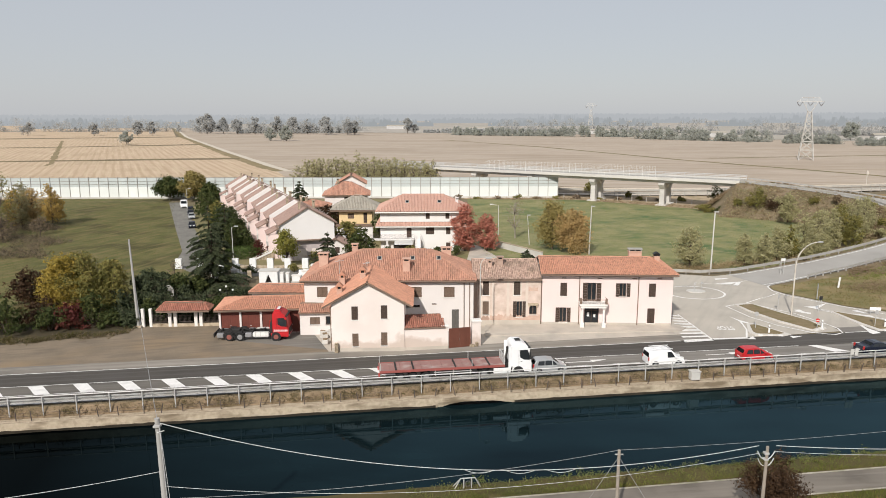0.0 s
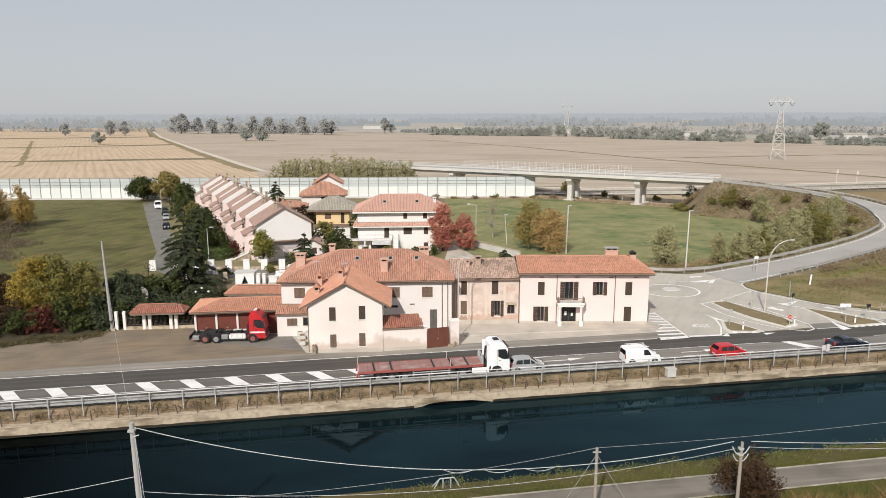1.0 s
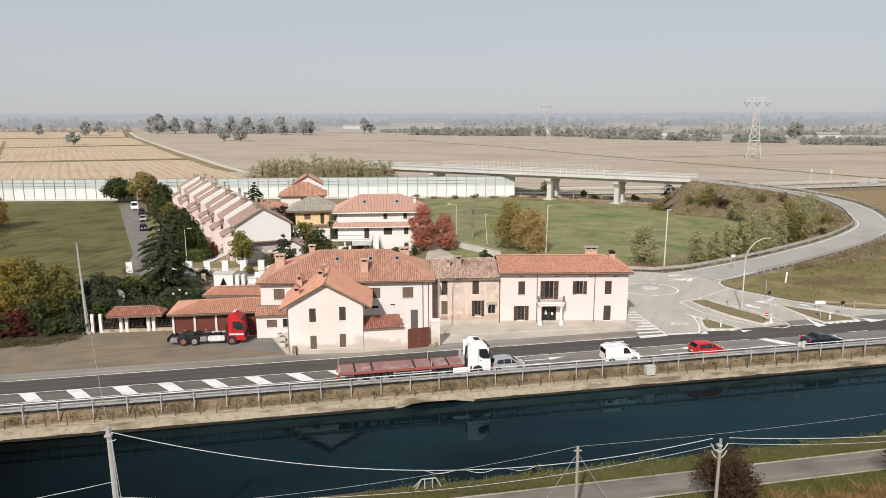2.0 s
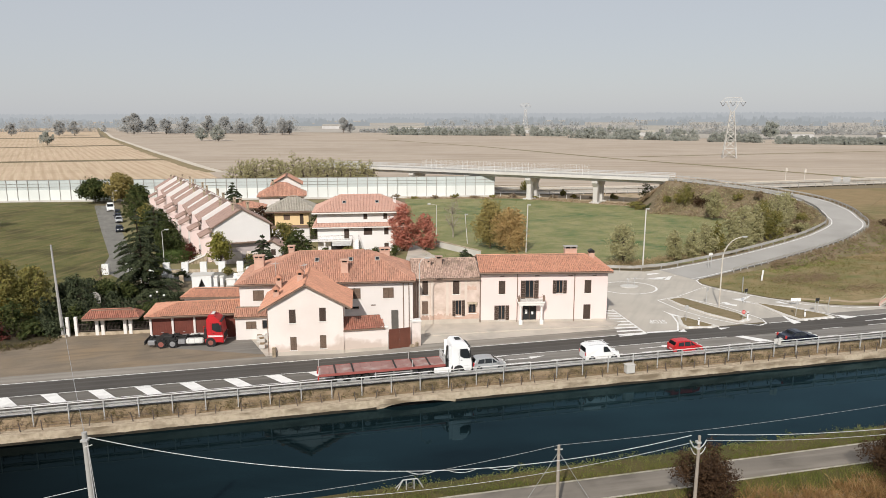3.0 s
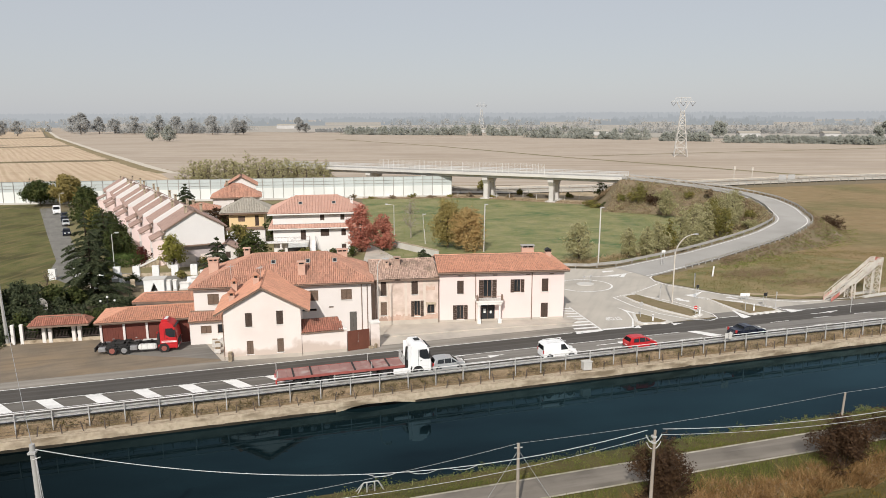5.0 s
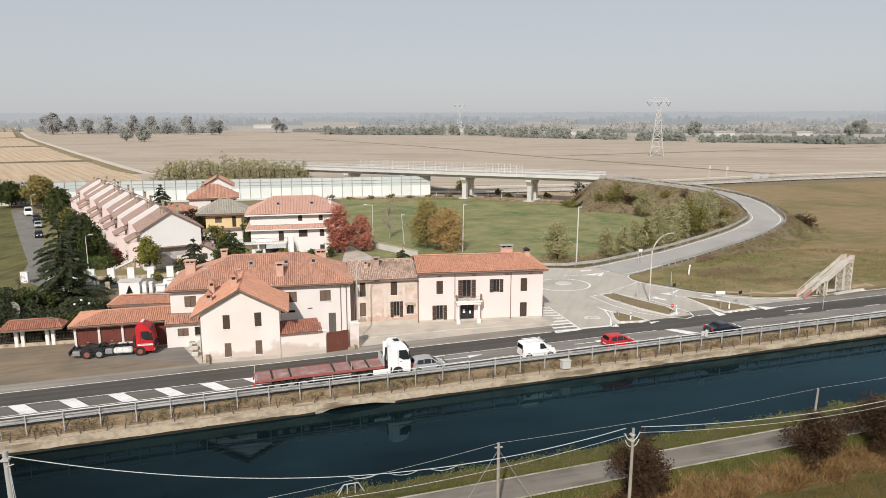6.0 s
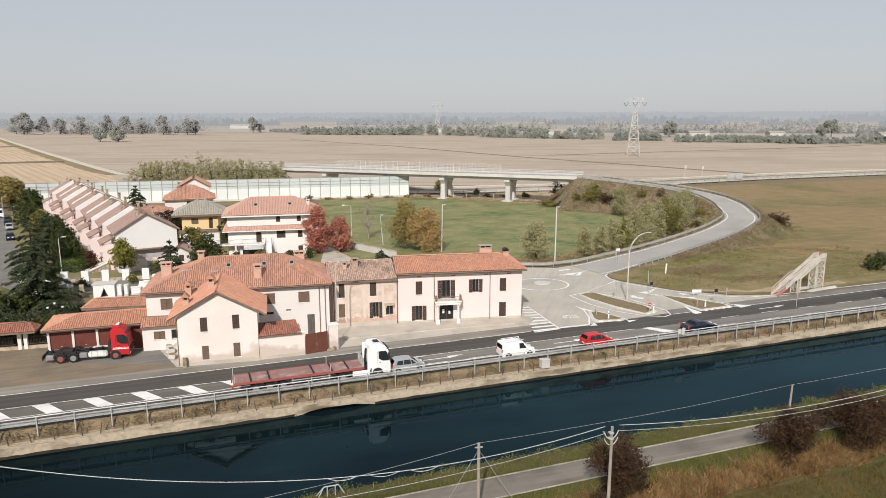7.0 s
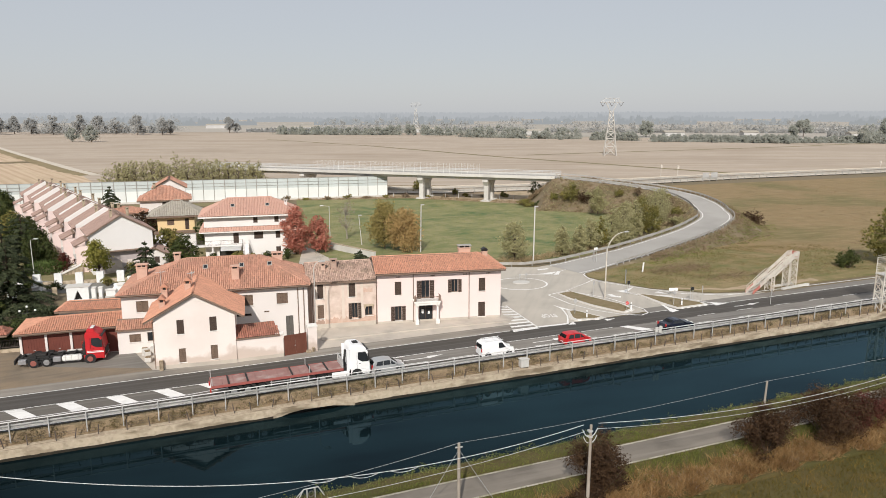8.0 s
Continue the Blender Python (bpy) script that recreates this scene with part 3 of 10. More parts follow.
def roof(parent, x0, y0, x1, y1, ze, zr, material, r0=None, r1=None, along="x", tw=0.24, tl=0.42, over=0.22, label="", seed=1):
    """A pitched roof over the eave rectangle; the ridge runs along x (or y) from r0 to r1; short of the ends it is hipped there."""
    if along == "x":
        r0, r1, ym = (x0 if r0 is None else r0), (x1 if r1 is None else r1), (y0 + y1) / 2
        A, Bc, C, D, R, S = (x0, y0, ze), (x1, y0, ze), (x1, y1, ze), (x0, y1, ze), (r0, ym, zr), (r1, ym, zr)
        planes = [(A, Bc, S, R), (C, D, R, S)]
        ends = [((D, A, R), r0 > x0), ((Bc, C, S), r1 < x1)]
    else:
        r0, r1, xm = (y0 if r0 is None else r0), (y1 if r1 is None else r1), (x0 + x1) / 2
        A, Bc, C, D, R, S = (x0, y0, ze), (x1, y0, ze), (x1, y1, ze), (x0, y1, ze), (xm, r0, zr), (xm, r1, zr)
        planes = [(D, A, R, S), (Bc, C, S, R)]
        ends = [((A, Bc, R), r0 > y0), ((C, D, S), r1 < y1)]
    bm = B()
    vs = [bm.verts.new(p) for p in (A, Bc, C, D, R, S)]
    lo = [bm.verts.new((p[0], p[1], p[2] - over)) for p in (A, Bc, C, D, R, S)]
    idx = {id(p): i for i, p in enumerate((A, Bc, C, D, R, S))}
    for poly in planes + [e for e, hip in ends if hip]:
        ii = [idx[id(p)] for p in poly]
        bm.faces.new([vs[i] for i in ii])
        bm.faces.new([lo[i] for i in ii][::-1])
    for a, b in ((0, 1), (1, 2), (2, 3), (3, 0)):
        gable = [e for e, hip in ends if not hip and {idx[id(e[0])], idx[id(e[1])]} == {a, b}]
        if gable:
            c = idx[id(gable[0][2])]
            bm.faces.new((vs[a], lo[a], lo[c], vs[c])), bm.faces.new((vs[c], lo[c], lo[b], vs[b]))
        else:
            bm.faces.new((lo[a], lo[b], vs[b], vs[a]))
    bmesh.ops.recalc_face_normals(bm, faces=list(bm.faces))
    deck = part("roof", bm, M["eave"], parent, label)
    sets = [tiles(p, tw, tl, seed=seed + i) for i, p in enumerate(planes + [e for e, hip in ends if hip])]
    caps = [ridge_tiles(R, S)] if R != S else []
    for (a, b, c), hip in ends:
        if hip:
            caps += [ridge_tiles(a, c), ridge_tiles(b, c)]
    v, f = merge(*sets)
    tagged(pydata("roof_tiles", v, f, material, deck), kind="stuff")
    if caps:
        v, f = merge(*caps)
        tagged(pydata("ridge_tiles", v, f, material, deck), kind="stuff")
    return deck


def slope_roof(parent, A, Bc, C, D, material, thick=0.16, tw=0.24, tl=0.42, seed=1, name="roof"):
    """A single sloping roof face, A to B the eave, C and D above."""
    bm = B()
    top = [bm.verts.new(p) for p in (A, Bc, C, D)]
    lo = [bm.verts.new((p[0], p[1], p[2] - thick)) for p in (A, Bc, C, D)]
    bm.faces.new(top), bm.faces.new(lo[::-1])
    for i in range(4):
        bm.faces.new((lo[i], lo[(i + 1) % 4], top[(i + 1) % 4], top[i]))
    bmesh.ops.recalc_face_normals(bm, faces=list(bm.faces))
    deck = part(name, bm, M["eave"], parent)
    v, f = tiles((A, Bc, C, D), tw, tl, seed=seed)
    tagged(pydata("roof_tiles", v, f, material, deck), kind="stuff")
    return deck


def leaf_panel(bm, x0, z0, x1, z1, y, slats=7, m=None):
    """A louvred shutter leaf in the plane y, 4 cm thick."""
    m = m or Matrix.Identity(4)
    s = 0.06
    box(bm, x0, y - 0.02, z0, x0 + s, y + 0.02, z1, m), box(bm, x1 - s, y - 0.02, z0, x1, y + 0.02, z1, m)
    box(bm, x0, y - 0.02, z0, x1, y + 0.02, z0 + s, m), box(bm, x0, y - 0.02, z1 - s, x1, y + 0.02, z1, m)
    for k in range(slats):
        za = z0 + s + (z1 - z0 - 2 * s) * k / slats
        zb = z0 + s + (z1 - z0 - 2 * s) * (k + 0.92) / slats
        vs = [bm.verts.new(m @ Vector(p)) for p in ((x0 + s, y - 0.012, za), (x1 - s, y - 0.012, za), (x1 - s, y + 0.012, zb), (x0 + s, y + 0.012, zb))]
        bm.faces.new(vs)


def window(parent, x0, z0, x1, z1, style="closed", m=None, shutter="shutter", sill=True, depth=0.16, name="window"):
    """A window in an opening of the wall at y = 0: frame, pane, sill and shutters (closed, open or none)."""
    m = m or Matrix.Identity(4)
    bm = B()
    f = 0.07
    for a in ((x0, z0, x0 + f, z1), (x1 - f, z0, x1, z1), (x0 + f, z0, x1 - f, z0 + f), (x0 + f, z1 - f, x1 - f, z1), ((x0 + x1) / 2 - 0.035, z0 + f, (x0 + x1) / 2 + 0.035, z1 - f)):
        box(bm, a[0], depth, a[1], a[2], depth + 0.06, a[3], m)
    wnd = part(name, bm, M["eave"], parent)
    bm = B()
    box(bm, x0 + f, depth + 0.02, z0 + f, x1 - f, depth + 0.03, z1 - f, m)
    part("pane", bm, M["glass"], wnd)
    if sill:
        bm = B()
        box(bm, x0 - 0.1, -0.07, z0 - 0.08, x1 + 0.1, 0.12, z0, m)
        part("sill", bm, M["white_trim"], wnd)
    xm = (x0 + x1) / 2
    if style == "closed":
        for a, b in ((x0 + 0.01, xm - 0.01), (xm + 0.01, x1 - 0.01)):
            bm = B()
            leaf_panel(bm, a, z0 + 0.01, b, z1 - 0.01, 0.05, m=m)
            part("shutter", bm, M[shutter], wnd)
    elif style == "open":
        hw = (x1 - x0) / 2
        for a, b in ((x0 - hw - 0.02, x0 - 0.02), (x1 + 0.02, x1 + hw + 0.02)):
            bm = B()
            leaf_panel(bm, a, z0, b, z1, -0.05, m=m)
            part("shutter", bm, M[shutter], wnd)
    return wnd


def chimney(parent, x, y, z0, z1, w=0.7, d=0.7, material="brick_chimney", cap="slab"):
    bm = B()
    box(bm, x - w / 2, y - d / 2, z0, x + w / 2, y + d / 2, z1)
    box(bm, x - w / 2 - 0.05, y - d / 2 - 0.05, z1 - 0.12, x + w / 2 + 0.05, y + d / 2 + 0.05, z1 - 0.02)
    c = part("chimney", bm, M[material], parent)
    up = 0.34 if cap == "gable" else 0.26
    # solid core; the shade of an open flue is put into its colour
    bm = B()
    box(bm, x - w / 2 + 0.12, y - d / 2 + 0.12, z1 - 0.01, x + w / 2 - 0.12, y + d / 2 - 0.12, z1 + up - 0.02)
    part("flue", bm, M["dark_room"], c, "dark core with the flue shade in its colour")
    bm = B()
    a_, b_ = w / 2 - 0.07, d / 2 - 0.07
    for sx in (-1, 1):
        for sy in (-1, 1):
            box(bm, x + sx * a_ - 0.065, y + sy * b_ - 0.065, z1 - 0.02, x + sx * a_ + 0.065, y + sy * b_ + 0.065, z1 + up)
    if w > 1.0:
        box(bm, x - 0.06, y - d / 2 + 0.005, z1 - 0.02, x + 0.06, y + d / 2 - 0.005, z1 + up)
    if cap == "gable":
        slab_xz(bm, [(x - w / 2 - 0.14, z1 + up), (x + w / 2 + 0.14, z1 + up), (x + 0.05, z1 + up + w * 0.72), (x - 0.05, z1 + up + w * 0.72)], y - d / 2 - 0.14, y + d / 2 + 0.14)
    elif cap == "cowl":
        slab_xz(bm, [(x - w / 2 - 0.12, z1 + up), (x + w / 2 + 0.12, z1 + up), (x, z1 + up + w * 0.42)], y - d / 2 - 0.12, y + d / 2 + 0.12)
    else:
        box(bm, x - w / 2 - 0.12, y - d / 2 - 0.12, z1 + up, x + w / 2 + 0.12, y + d / 2 + 0.12, z1 + up + 0.1)
    part("chimney_cap", bm, M["tile_bright"] if cap == "gable" else M["dull_steel"] if cap == "metal" else M["plastic_black"] if cap == "cowl" else M[material], c)
    return c


# ---- the ground, the canal and the roads ----
TH = radians(8.13)                      # heading of road and canal
CT, ST = math.cos(TH), math.sin(TH)


def rw(u, v, z=0.0):
    """A point u along the road and v across it, in the world."""
    return (u * CT - v * ST, u * ST + v * CT, z)


def strip(name, v0, v1, z, material, u0=-420, u1=620, step=20.0, label="", category="", parent=None):
    n = int((u1 - u0) / step)
    verts, faces = [], []
    for i in range(n + 1):
        u = u0 + (u1 - u0) * i / n
        verts += [rw(u, v0, z), rw(u, v1, z)]
    for i in range(n):
        faces.append((2 * i, 2 * i + 2, 2 * i + 3, 2 * i + 1))
    return tagged(pydata(name, verts, faces, material, parent), label, category, kind="structure")


def sheet(name, poly, z, material, label="", category="", parent=None):
    bm = B()
    f = bm.faces.new([bm.verts.new((x, y, z)) for x, y in poly])
    if f.normal.z < 0:
        bmesh.ops.reverse_faces(bm, faces=[f])
    bm.normal_update()
    bmesh.ops.triangulate(bm, faces=list(bm.faces))
    bm.normal_update()
    for f in bm.faces:
        if f.normal.z < 0:
            f.normal_flip()
    return tagged(part(name, bm, material, parent), label, category, kind="structure")


PROFILE = [(-3200, -0.7, 0), (-400, -0.7, 0), (34, -0.7, 0), (36.8, -0.69, 0), (36.92, -1.2, 0), (37.12, -1.2, 0), (37.24, -0.67, 0), (39.5, -0.6, 1), (41.8, -0.4, 1), (42.4, -0.32, 1), (45.1, -0.32, 1), (46.0, -0.45, 1), (48.6, -0.95, 2), (49.3, -1.7, 2),
           (50.2, -3.4, 2), (66.4, -3.4, 2), (66.43, -1.08, 2), (66.58, -0.94, 2), (66.76, -0.5, 2), (67.0, -0.1, 3), (67.4, -0.03, 3), (78, -0.03, 3), (150, -0.03, 3), (400, -0.03, 3), (1200, -0.03, 3), (4200, -0.03, 3)]
us = [-3200, -1200, -500, -250] + [(-160 + 2.0 * i) for i in range(161)] + [250, 500, 1200, 3200]
gv, gf, gm = [], [], []
for u in us:
    for k, (v, z, _) in enumerate(PROFILE):
        near = -165 < u < 165
        jz = (noise.noise((u * 0.45, v * 1.3, 3.1)) * 0.12 + noise.noise((u * 1.7, v, 8.0)) * 0.06) if near and 17 <= k <= 19 else 0.0
        jv = noise.noise((u * 0.3, 5.0, k)) * 0.22 if near and k in (11, 12, 18, 19) else 0.0
        gv.append(rw(u, v + jv, z + jz))
n = len(PROFILE)
for i in range(len(us) - 1):
    for k in range(n - 1):
        gf.append((i * n + k, (i + 1) * n + k, (i + 1) * n + k + 1, i * n + k + 1))
        gm.append(PROFILE[k][2] if k else 0)
ground = pydata("ground", gv, gf, M["rough_grass"], None)
for extra in ("rough_grass", "bank", "land"):
    ground.data.materials.append(M[extra])
ground.data.polygons.foreach_set("material_index", gm)
tagged(ground, "flat open farmland cut by a straight canal", "ground", kind="structure")

# canal wall of old concrete, with a culvert mouth
bm = B()
wall_grid(bm, Matrix.Identity(4), 560, 2.5, 1.0, [(208.6, 0.0, 216.6, 2.06)])
slab_xz(bm, [(216.6, 2.06), (216.6, 1.55), (214.5, 1.9), (211.5, 1.98), (210.0, 1.8), (209.1, 1.5), (208.6, 1.2), (208.6, 2.06)], 0.0, 1.0)
for v in bm.verts:
    x = v.co.x
    v.co = Vector(rw(x - 200, 65.52 + v.co.y + noise.noise((x * 0.2, 0, 0)) * 0.06 + (0.0 if x > 208.7 else -0.12), -3.45 + v.co.z))
wall = part("canal_wall", bm, M["concrete"])
tagged(wall, "weathered concrete canal wall with a dark culvert mouth", "canal wall", kind="structure")
# dark band with a ragged top along the wall's waterline
for u0_, u1_, v_ in ((-200, 8.5, 65.4), (16.7, 360, 65.52)):
    n_ = int((u1_ - u0_) / 0.6)
    av, af = [], []
    for i in range(n_ + 1):
        u = u0_ + (u1_ - u0_) * i / n_
        v = v_ + noise.noise(((u + 200) * 0.2, 0, 0)) * 0.06
        zt = -1.64 + noise.noise((u * 0.35, 2.0, 0)) * 0.1 + noise.noise((u * 1.9, 7.0, 0)) * 0.07
        av += [rw(u, v - 0.03, -2.6), rw(u, v - 0.03, zt - 0.04), rw(u, v + 0.05, zt)]
    for i in range(n_):
        a = 3 * i
        af += [(a, a + 3, a + 4, a + 1), (a + 1, a + 4, a + 5, a + 2)]
    tagged(pydata("waterline_band", av, af, M["algae"]), "dark ragged band along the canal wall's waterline", "algae", kind="structure")
# back panel with the culvert's inner shade put into its colour
bm = B()
box(bm, 7.5, 66.25, -3.4, 17.5, 66.35, -1.2)
for v in bm.verts:
    v.co = Vector(rw(*v.co))
tagged(part("culvert_back", bm, M["dark_room"]), "dark inside of the culvert", "culvert", kind="structure")

wm = bpy.data.materials.new("canal_water")
wm.use_nodes = True
n_, l_ = wm.node_tree.nodes, wm.node_tree.links
wb = n_["Principled BSDF"]
wb.inputs["Roughness"].default_value, wb.inputs["IOR"].default_value = 0.05, 1.33
wb.inputs["Specular IOR Level"].default_value = 0.0
wgeo = n_.new("ShaderNodeNewGeometry")
wno, wbig = n_.new("ShaderNodeTexNoise"), n_.new("ShaderNodeTexNoise")
wmap = n_.new("ShaderNodeMapping")
wmap.inputs["Rotation"].default_value = (0, 0, -TH)
wmap.inputs["Scale"].default_value = (0.35, 1.0, 1.0)
l_.new(wgeo.outputs["Position"], wmap.inputs[0])
wno.inputs["Scale"].default_value, wno.inputs["Detail"].default_value = 2.2, 3.0
wbig.inputs["Scale"].default_value, wbig.inputs["Detail"].default_value = 0.12, 4.0
l_.new(wmap.outputs[0], wno.inputs["Vector"]), l_.new(wmap.outputs[0], wbig.inputs["Vector"])
wmix = n_.new("ShaderNodeMix")
wmix.data_type = "RGBA"
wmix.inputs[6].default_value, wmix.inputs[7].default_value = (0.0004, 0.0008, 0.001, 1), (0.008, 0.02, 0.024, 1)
wmr = n_.new("ShaderNodeMapRange")
wmr.inputs[1].default_value, wmr.inputs[2].default_value = 0.22, 0.66
# graded along the canal: the dimmer reflection upstream is put into base and gloss
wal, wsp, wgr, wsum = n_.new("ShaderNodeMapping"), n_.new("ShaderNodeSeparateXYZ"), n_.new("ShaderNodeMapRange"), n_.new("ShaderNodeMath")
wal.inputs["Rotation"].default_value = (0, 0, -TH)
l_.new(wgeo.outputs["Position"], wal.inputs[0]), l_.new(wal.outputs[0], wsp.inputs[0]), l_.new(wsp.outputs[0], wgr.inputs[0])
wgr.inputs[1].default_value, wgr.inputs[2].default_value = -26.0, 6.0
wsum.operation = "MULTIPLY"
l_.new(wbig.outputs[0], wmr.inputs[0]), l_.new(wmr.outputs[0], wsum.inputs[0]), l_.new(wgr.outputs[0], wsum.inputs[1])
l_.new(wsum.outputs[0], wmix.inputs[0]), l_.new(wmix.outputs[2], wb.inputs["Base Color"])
wbu = n_.new("ShaderNodeBump")
wbu.inputs["Strength"].default_value, wbu.inputs["Distance"].default_value = 0.3, 0.008
l_.new(wno.outputs[0], wbu.inputs["Height"]), l_.new(wbu.outputs[0], wb.inputs["Normal"])
wgl, wfr, wms = n_.new("ShaderNodeBsdfGlossy"), n_.new("ShaderNodeFresnel"), n_.new("ShaderNodeMixShader")
wgl.inputs["Roughness"].default_value = 0.025
# the weaker sky reflection upstream is put into the gloss colour
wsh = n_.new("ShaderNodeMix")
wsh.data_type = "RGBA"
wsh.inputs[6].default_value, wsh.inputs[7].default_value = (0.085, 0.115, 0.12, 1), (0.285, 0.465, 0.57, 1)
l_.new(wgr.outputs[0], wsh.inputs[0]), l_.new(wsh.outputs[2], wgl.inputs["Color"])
wfr.inputs["IOR"].default_value = 1.33
l_.new(wbu.outputs[0], wgl.inputs["Normal"])
l_.new(wfr.outputs[0], wms.inputs[0]), l_.new(wb.outputs[0], wms.inputs[1]), l_.new(wgl.outputs[0], wms.inputs[2])
l_.new(wms.outputs[0], n_["Material Output"].inputs[0])
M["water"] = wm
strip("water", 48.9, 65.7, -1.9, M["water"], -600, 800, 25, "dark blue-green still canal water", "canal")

# fields
sheet("field_1", [(-620, 150), (-100, 238), (-66, 300), (-84, 352), (-130, 452), (-275, 428), (-620, 352)], 0.02, M["stubble"], "pale stubble field with ploughed rows", "field")
sheet("field_2", [(-620, 366), (-278, 440), (-140, 470), (-190, 590), (-234, 684), (-345, 640), (-620, 540)], 0.02, M["stubble"], "pale stubble field with ploughed rows", "field")
sheet("field_3", [(-700, 545), (-352, 652), (-244, 708), (-350, 950), (-560, 880), (-800, 790)], 0.02, M["stubble"], "pale stubble field with ploughed rows", "field")
sheet("field_4", [(-1400, 900), (-800, 830), (-372, 980), (-700, 1820), (-1600, 3900), (-3000, 3000), (-3000, 1000)], 0.02, M["stubble"], "distant pale stubble field", "field")
sheet("field_5", [(-80, 318), (-10, 285), (120, 250), (420, 300), (900, 420), (2500, 900), (2500, 3900), (-1550, 3900), (-390, 1060), (-172, 556), (-95, 388)], 0.015, M["brown_field"], "wide flat brown harvested field", "field")
# field_6 is greyed for haze by its base colour
sheet("field_6", [(-450, 1290), (-120, 1190), (260, 1010), (330, 830), (470, 690), (640, 600), (1000, 510), (2480, 950), (2480, 3880), (-1480, 3880)], 0.2, M["grey_field"], "distant field behind the woods, haze put into its grey colour", "field")
sheet("bare_verge", [(8, 229.4), (44, 226.4), (70, 206.4), (92, 190.4), (118, 192), (149, 240), (119, 249), (-10, 284), (-60, 290), (-60, 236)], 0.008, M["soil"], "bare sandy ground below the flyover", "ground")
# farm tracks
TRACKS = [([(-80, 352), (-100, 389), (-177, 559), (-352, 956), (-700, 1828)], 12.0, "lane"), ([(-30, 330), (-78, 352), (-96, 389), (-173, 559), (-348, 956), (-696, 1828)], 4.5, "pale_track"), ([(-275, 434), (-134, 461)], 6.0, "lane"), ([(-620, 358), (-277, 434)], 6.0, "lane"),
          ([(-345, 645), (-240, 695)], 6.0, "lane"), ([(-700, 540), (-348, 646)], 6.0, "lane"), ([(-225, 395), (-232, 414), (-439, 811)], 3.6, "lane"), ([(-640, 838), (-358, 966)], 9.0, "lane"),
          ([(0, 812), (88, 616), (147, 432), (186, 340), (210, 280)], 4.0, "dry_grass"), ([(170, 448), (420, 500), (700, 590)], 4.0, "dry_grass")]
for pts, wid, mk in TRACKS:
    v, f = [], []
    if mk == "lane":                     # ragged edges
        fine = [Vector(a).lerp(Vector(b), q / 60) for a, b in zip(pts, pts[1:]) for q in range(60)] + [Vector(pts[-1])]
        pts = [(p.x, p.y) for p in fine]
    for i, p in enumerate(pts):
        a, b = Vector(pts[max(i - 1, 0)]), Vector(pts[min(i + 1, len(pts) - 1)])
        d = (b - a).normalized()
        s = Vector((-d.y, d.x)) * wid / 2 * ((0.85 + min(0.8, 4.0 / wid) * noise.noise((p[0] * 0.15, p[1] * 0.15, wid))) if mk == "lane" else 1.0)
        v += [(p[0] + s.x, p[1] + s.y, 0.09 if wid < 5 else 0.05), (p[0] - s.x, p[1] - s.y, 0.09 if wid < 5 else 0.05)]
    f = [(2 * i, 2 * i + 1, 2 * i + 3, 2 * i + 2) for i in range(len(pts) - 1)]
    tagged(pydata("farm_track", v, f, M[mk]), "narrow grassy farm track between fields", "track", kind="structure")
# meadows
sheet("meadow_1", [(-160, 92), (-60, 84), (-44, 97), (-41.5, 112), (-44.6, 120.5), (-49.8, 126.2), (-53.2, 139.6), (-66.6, 171.2), (-87.8, 222), (-92, 236), (-220, 225)], 0.012, M["west_grass"], "green meadow with worn patches", "meadow")
sheet("meadow_2", [(14, 120), (40, 119.5), (58, 122), (80, 140), (100, 168), (92, 190), (70, 206), (44, 226), (8, 229), (6, 150)], 0.012, M["grass"], "green mown meadow", "meadow")
sheet("meadow_3", [(57, 99), (66, 91.5), (74, 91.5), (200, 110), (300, 130), (300, 255), (150, 240), (118, 190), (120, 160), (108, 140), (88, 128), (60, 110)], 0.012, M["east_meadow"], "rough dry meadow beside the junction", "meadow")

# greener growth between the dry meadow and the road
rv = random.Random(4)
edge_in = [(200 - 2.0 * k, 124 - 0.09 * (2.0 * k) + 2.2 * math.sin(k * 0.7) + rv.uniform(-1.2, 1.2)) for k in range(52)]
sheet("meadow_4", [(55.2, 100.6), (57.9, 96.7), (66, 91.6), (74, 91.6), (200, 110.2)] + edge_in + [(92, 121), (86, 125.5), (66.4, 116.9), (60.2, 112.4), (52.7, 108.7), (51.9, 106.5), (52.7, 104.1)], 0.03, M["verge_olive"], "olive green rough grass beside the road", "meadow")

# trodden soil along the slip lane
# the ditch's shadow line, put into a dark strip on its floor
lo = [(62 + 1.0 * k, 94.6 - 0.28 * min(k, 8) + 0.13 * max(0, k - 10) + 0.25 * math.sin(k * 1.7)) for k in range(27)]
hi = [(x, y + 1.3 + 0.7 * math.sin(x * 0.8) * math.sin(x * 0.37) + rv.uniform(-0.3, 0.3)) for x, y in lo]
sheet("bare_soil", lo + hi[::-1], 0.045, M["soil"], "bare trodden soil beside the slip lane", "ground")

# the main road
strip("road_lane_north", 72.3, 76.3, 0.031, M["asphalt_dark"], label="dark new asphalt lane of the main road", category="road")
strip("road_lane_middle", 69.6, 72.3, 0.031, M["asphalt_mid"], u1=24, label="dark grey asphalt middle lane under the hatching", category="road")
strip("road_lane_middle", 69.6, 72.3, 0.031, M["asphalt_old"], u0=24, label="worn grey asphalt middle lane", category="road")
strip("road_lane_south", 67.3, 69.6, 0.031, M["asphalt_dark"], label="dark asphalt lane along the canal", category="road")
strip("road_shoulder", 76.3, 78.6, 0.025, M["shoulder"], u1=44, label="pale worn asphalt shoulder", category="road")
strip("road_shoulder", 76.3, 78.3, 0.025, M["asphalt_old"], u0=62, label="worn asphalt slip lane", category="road")
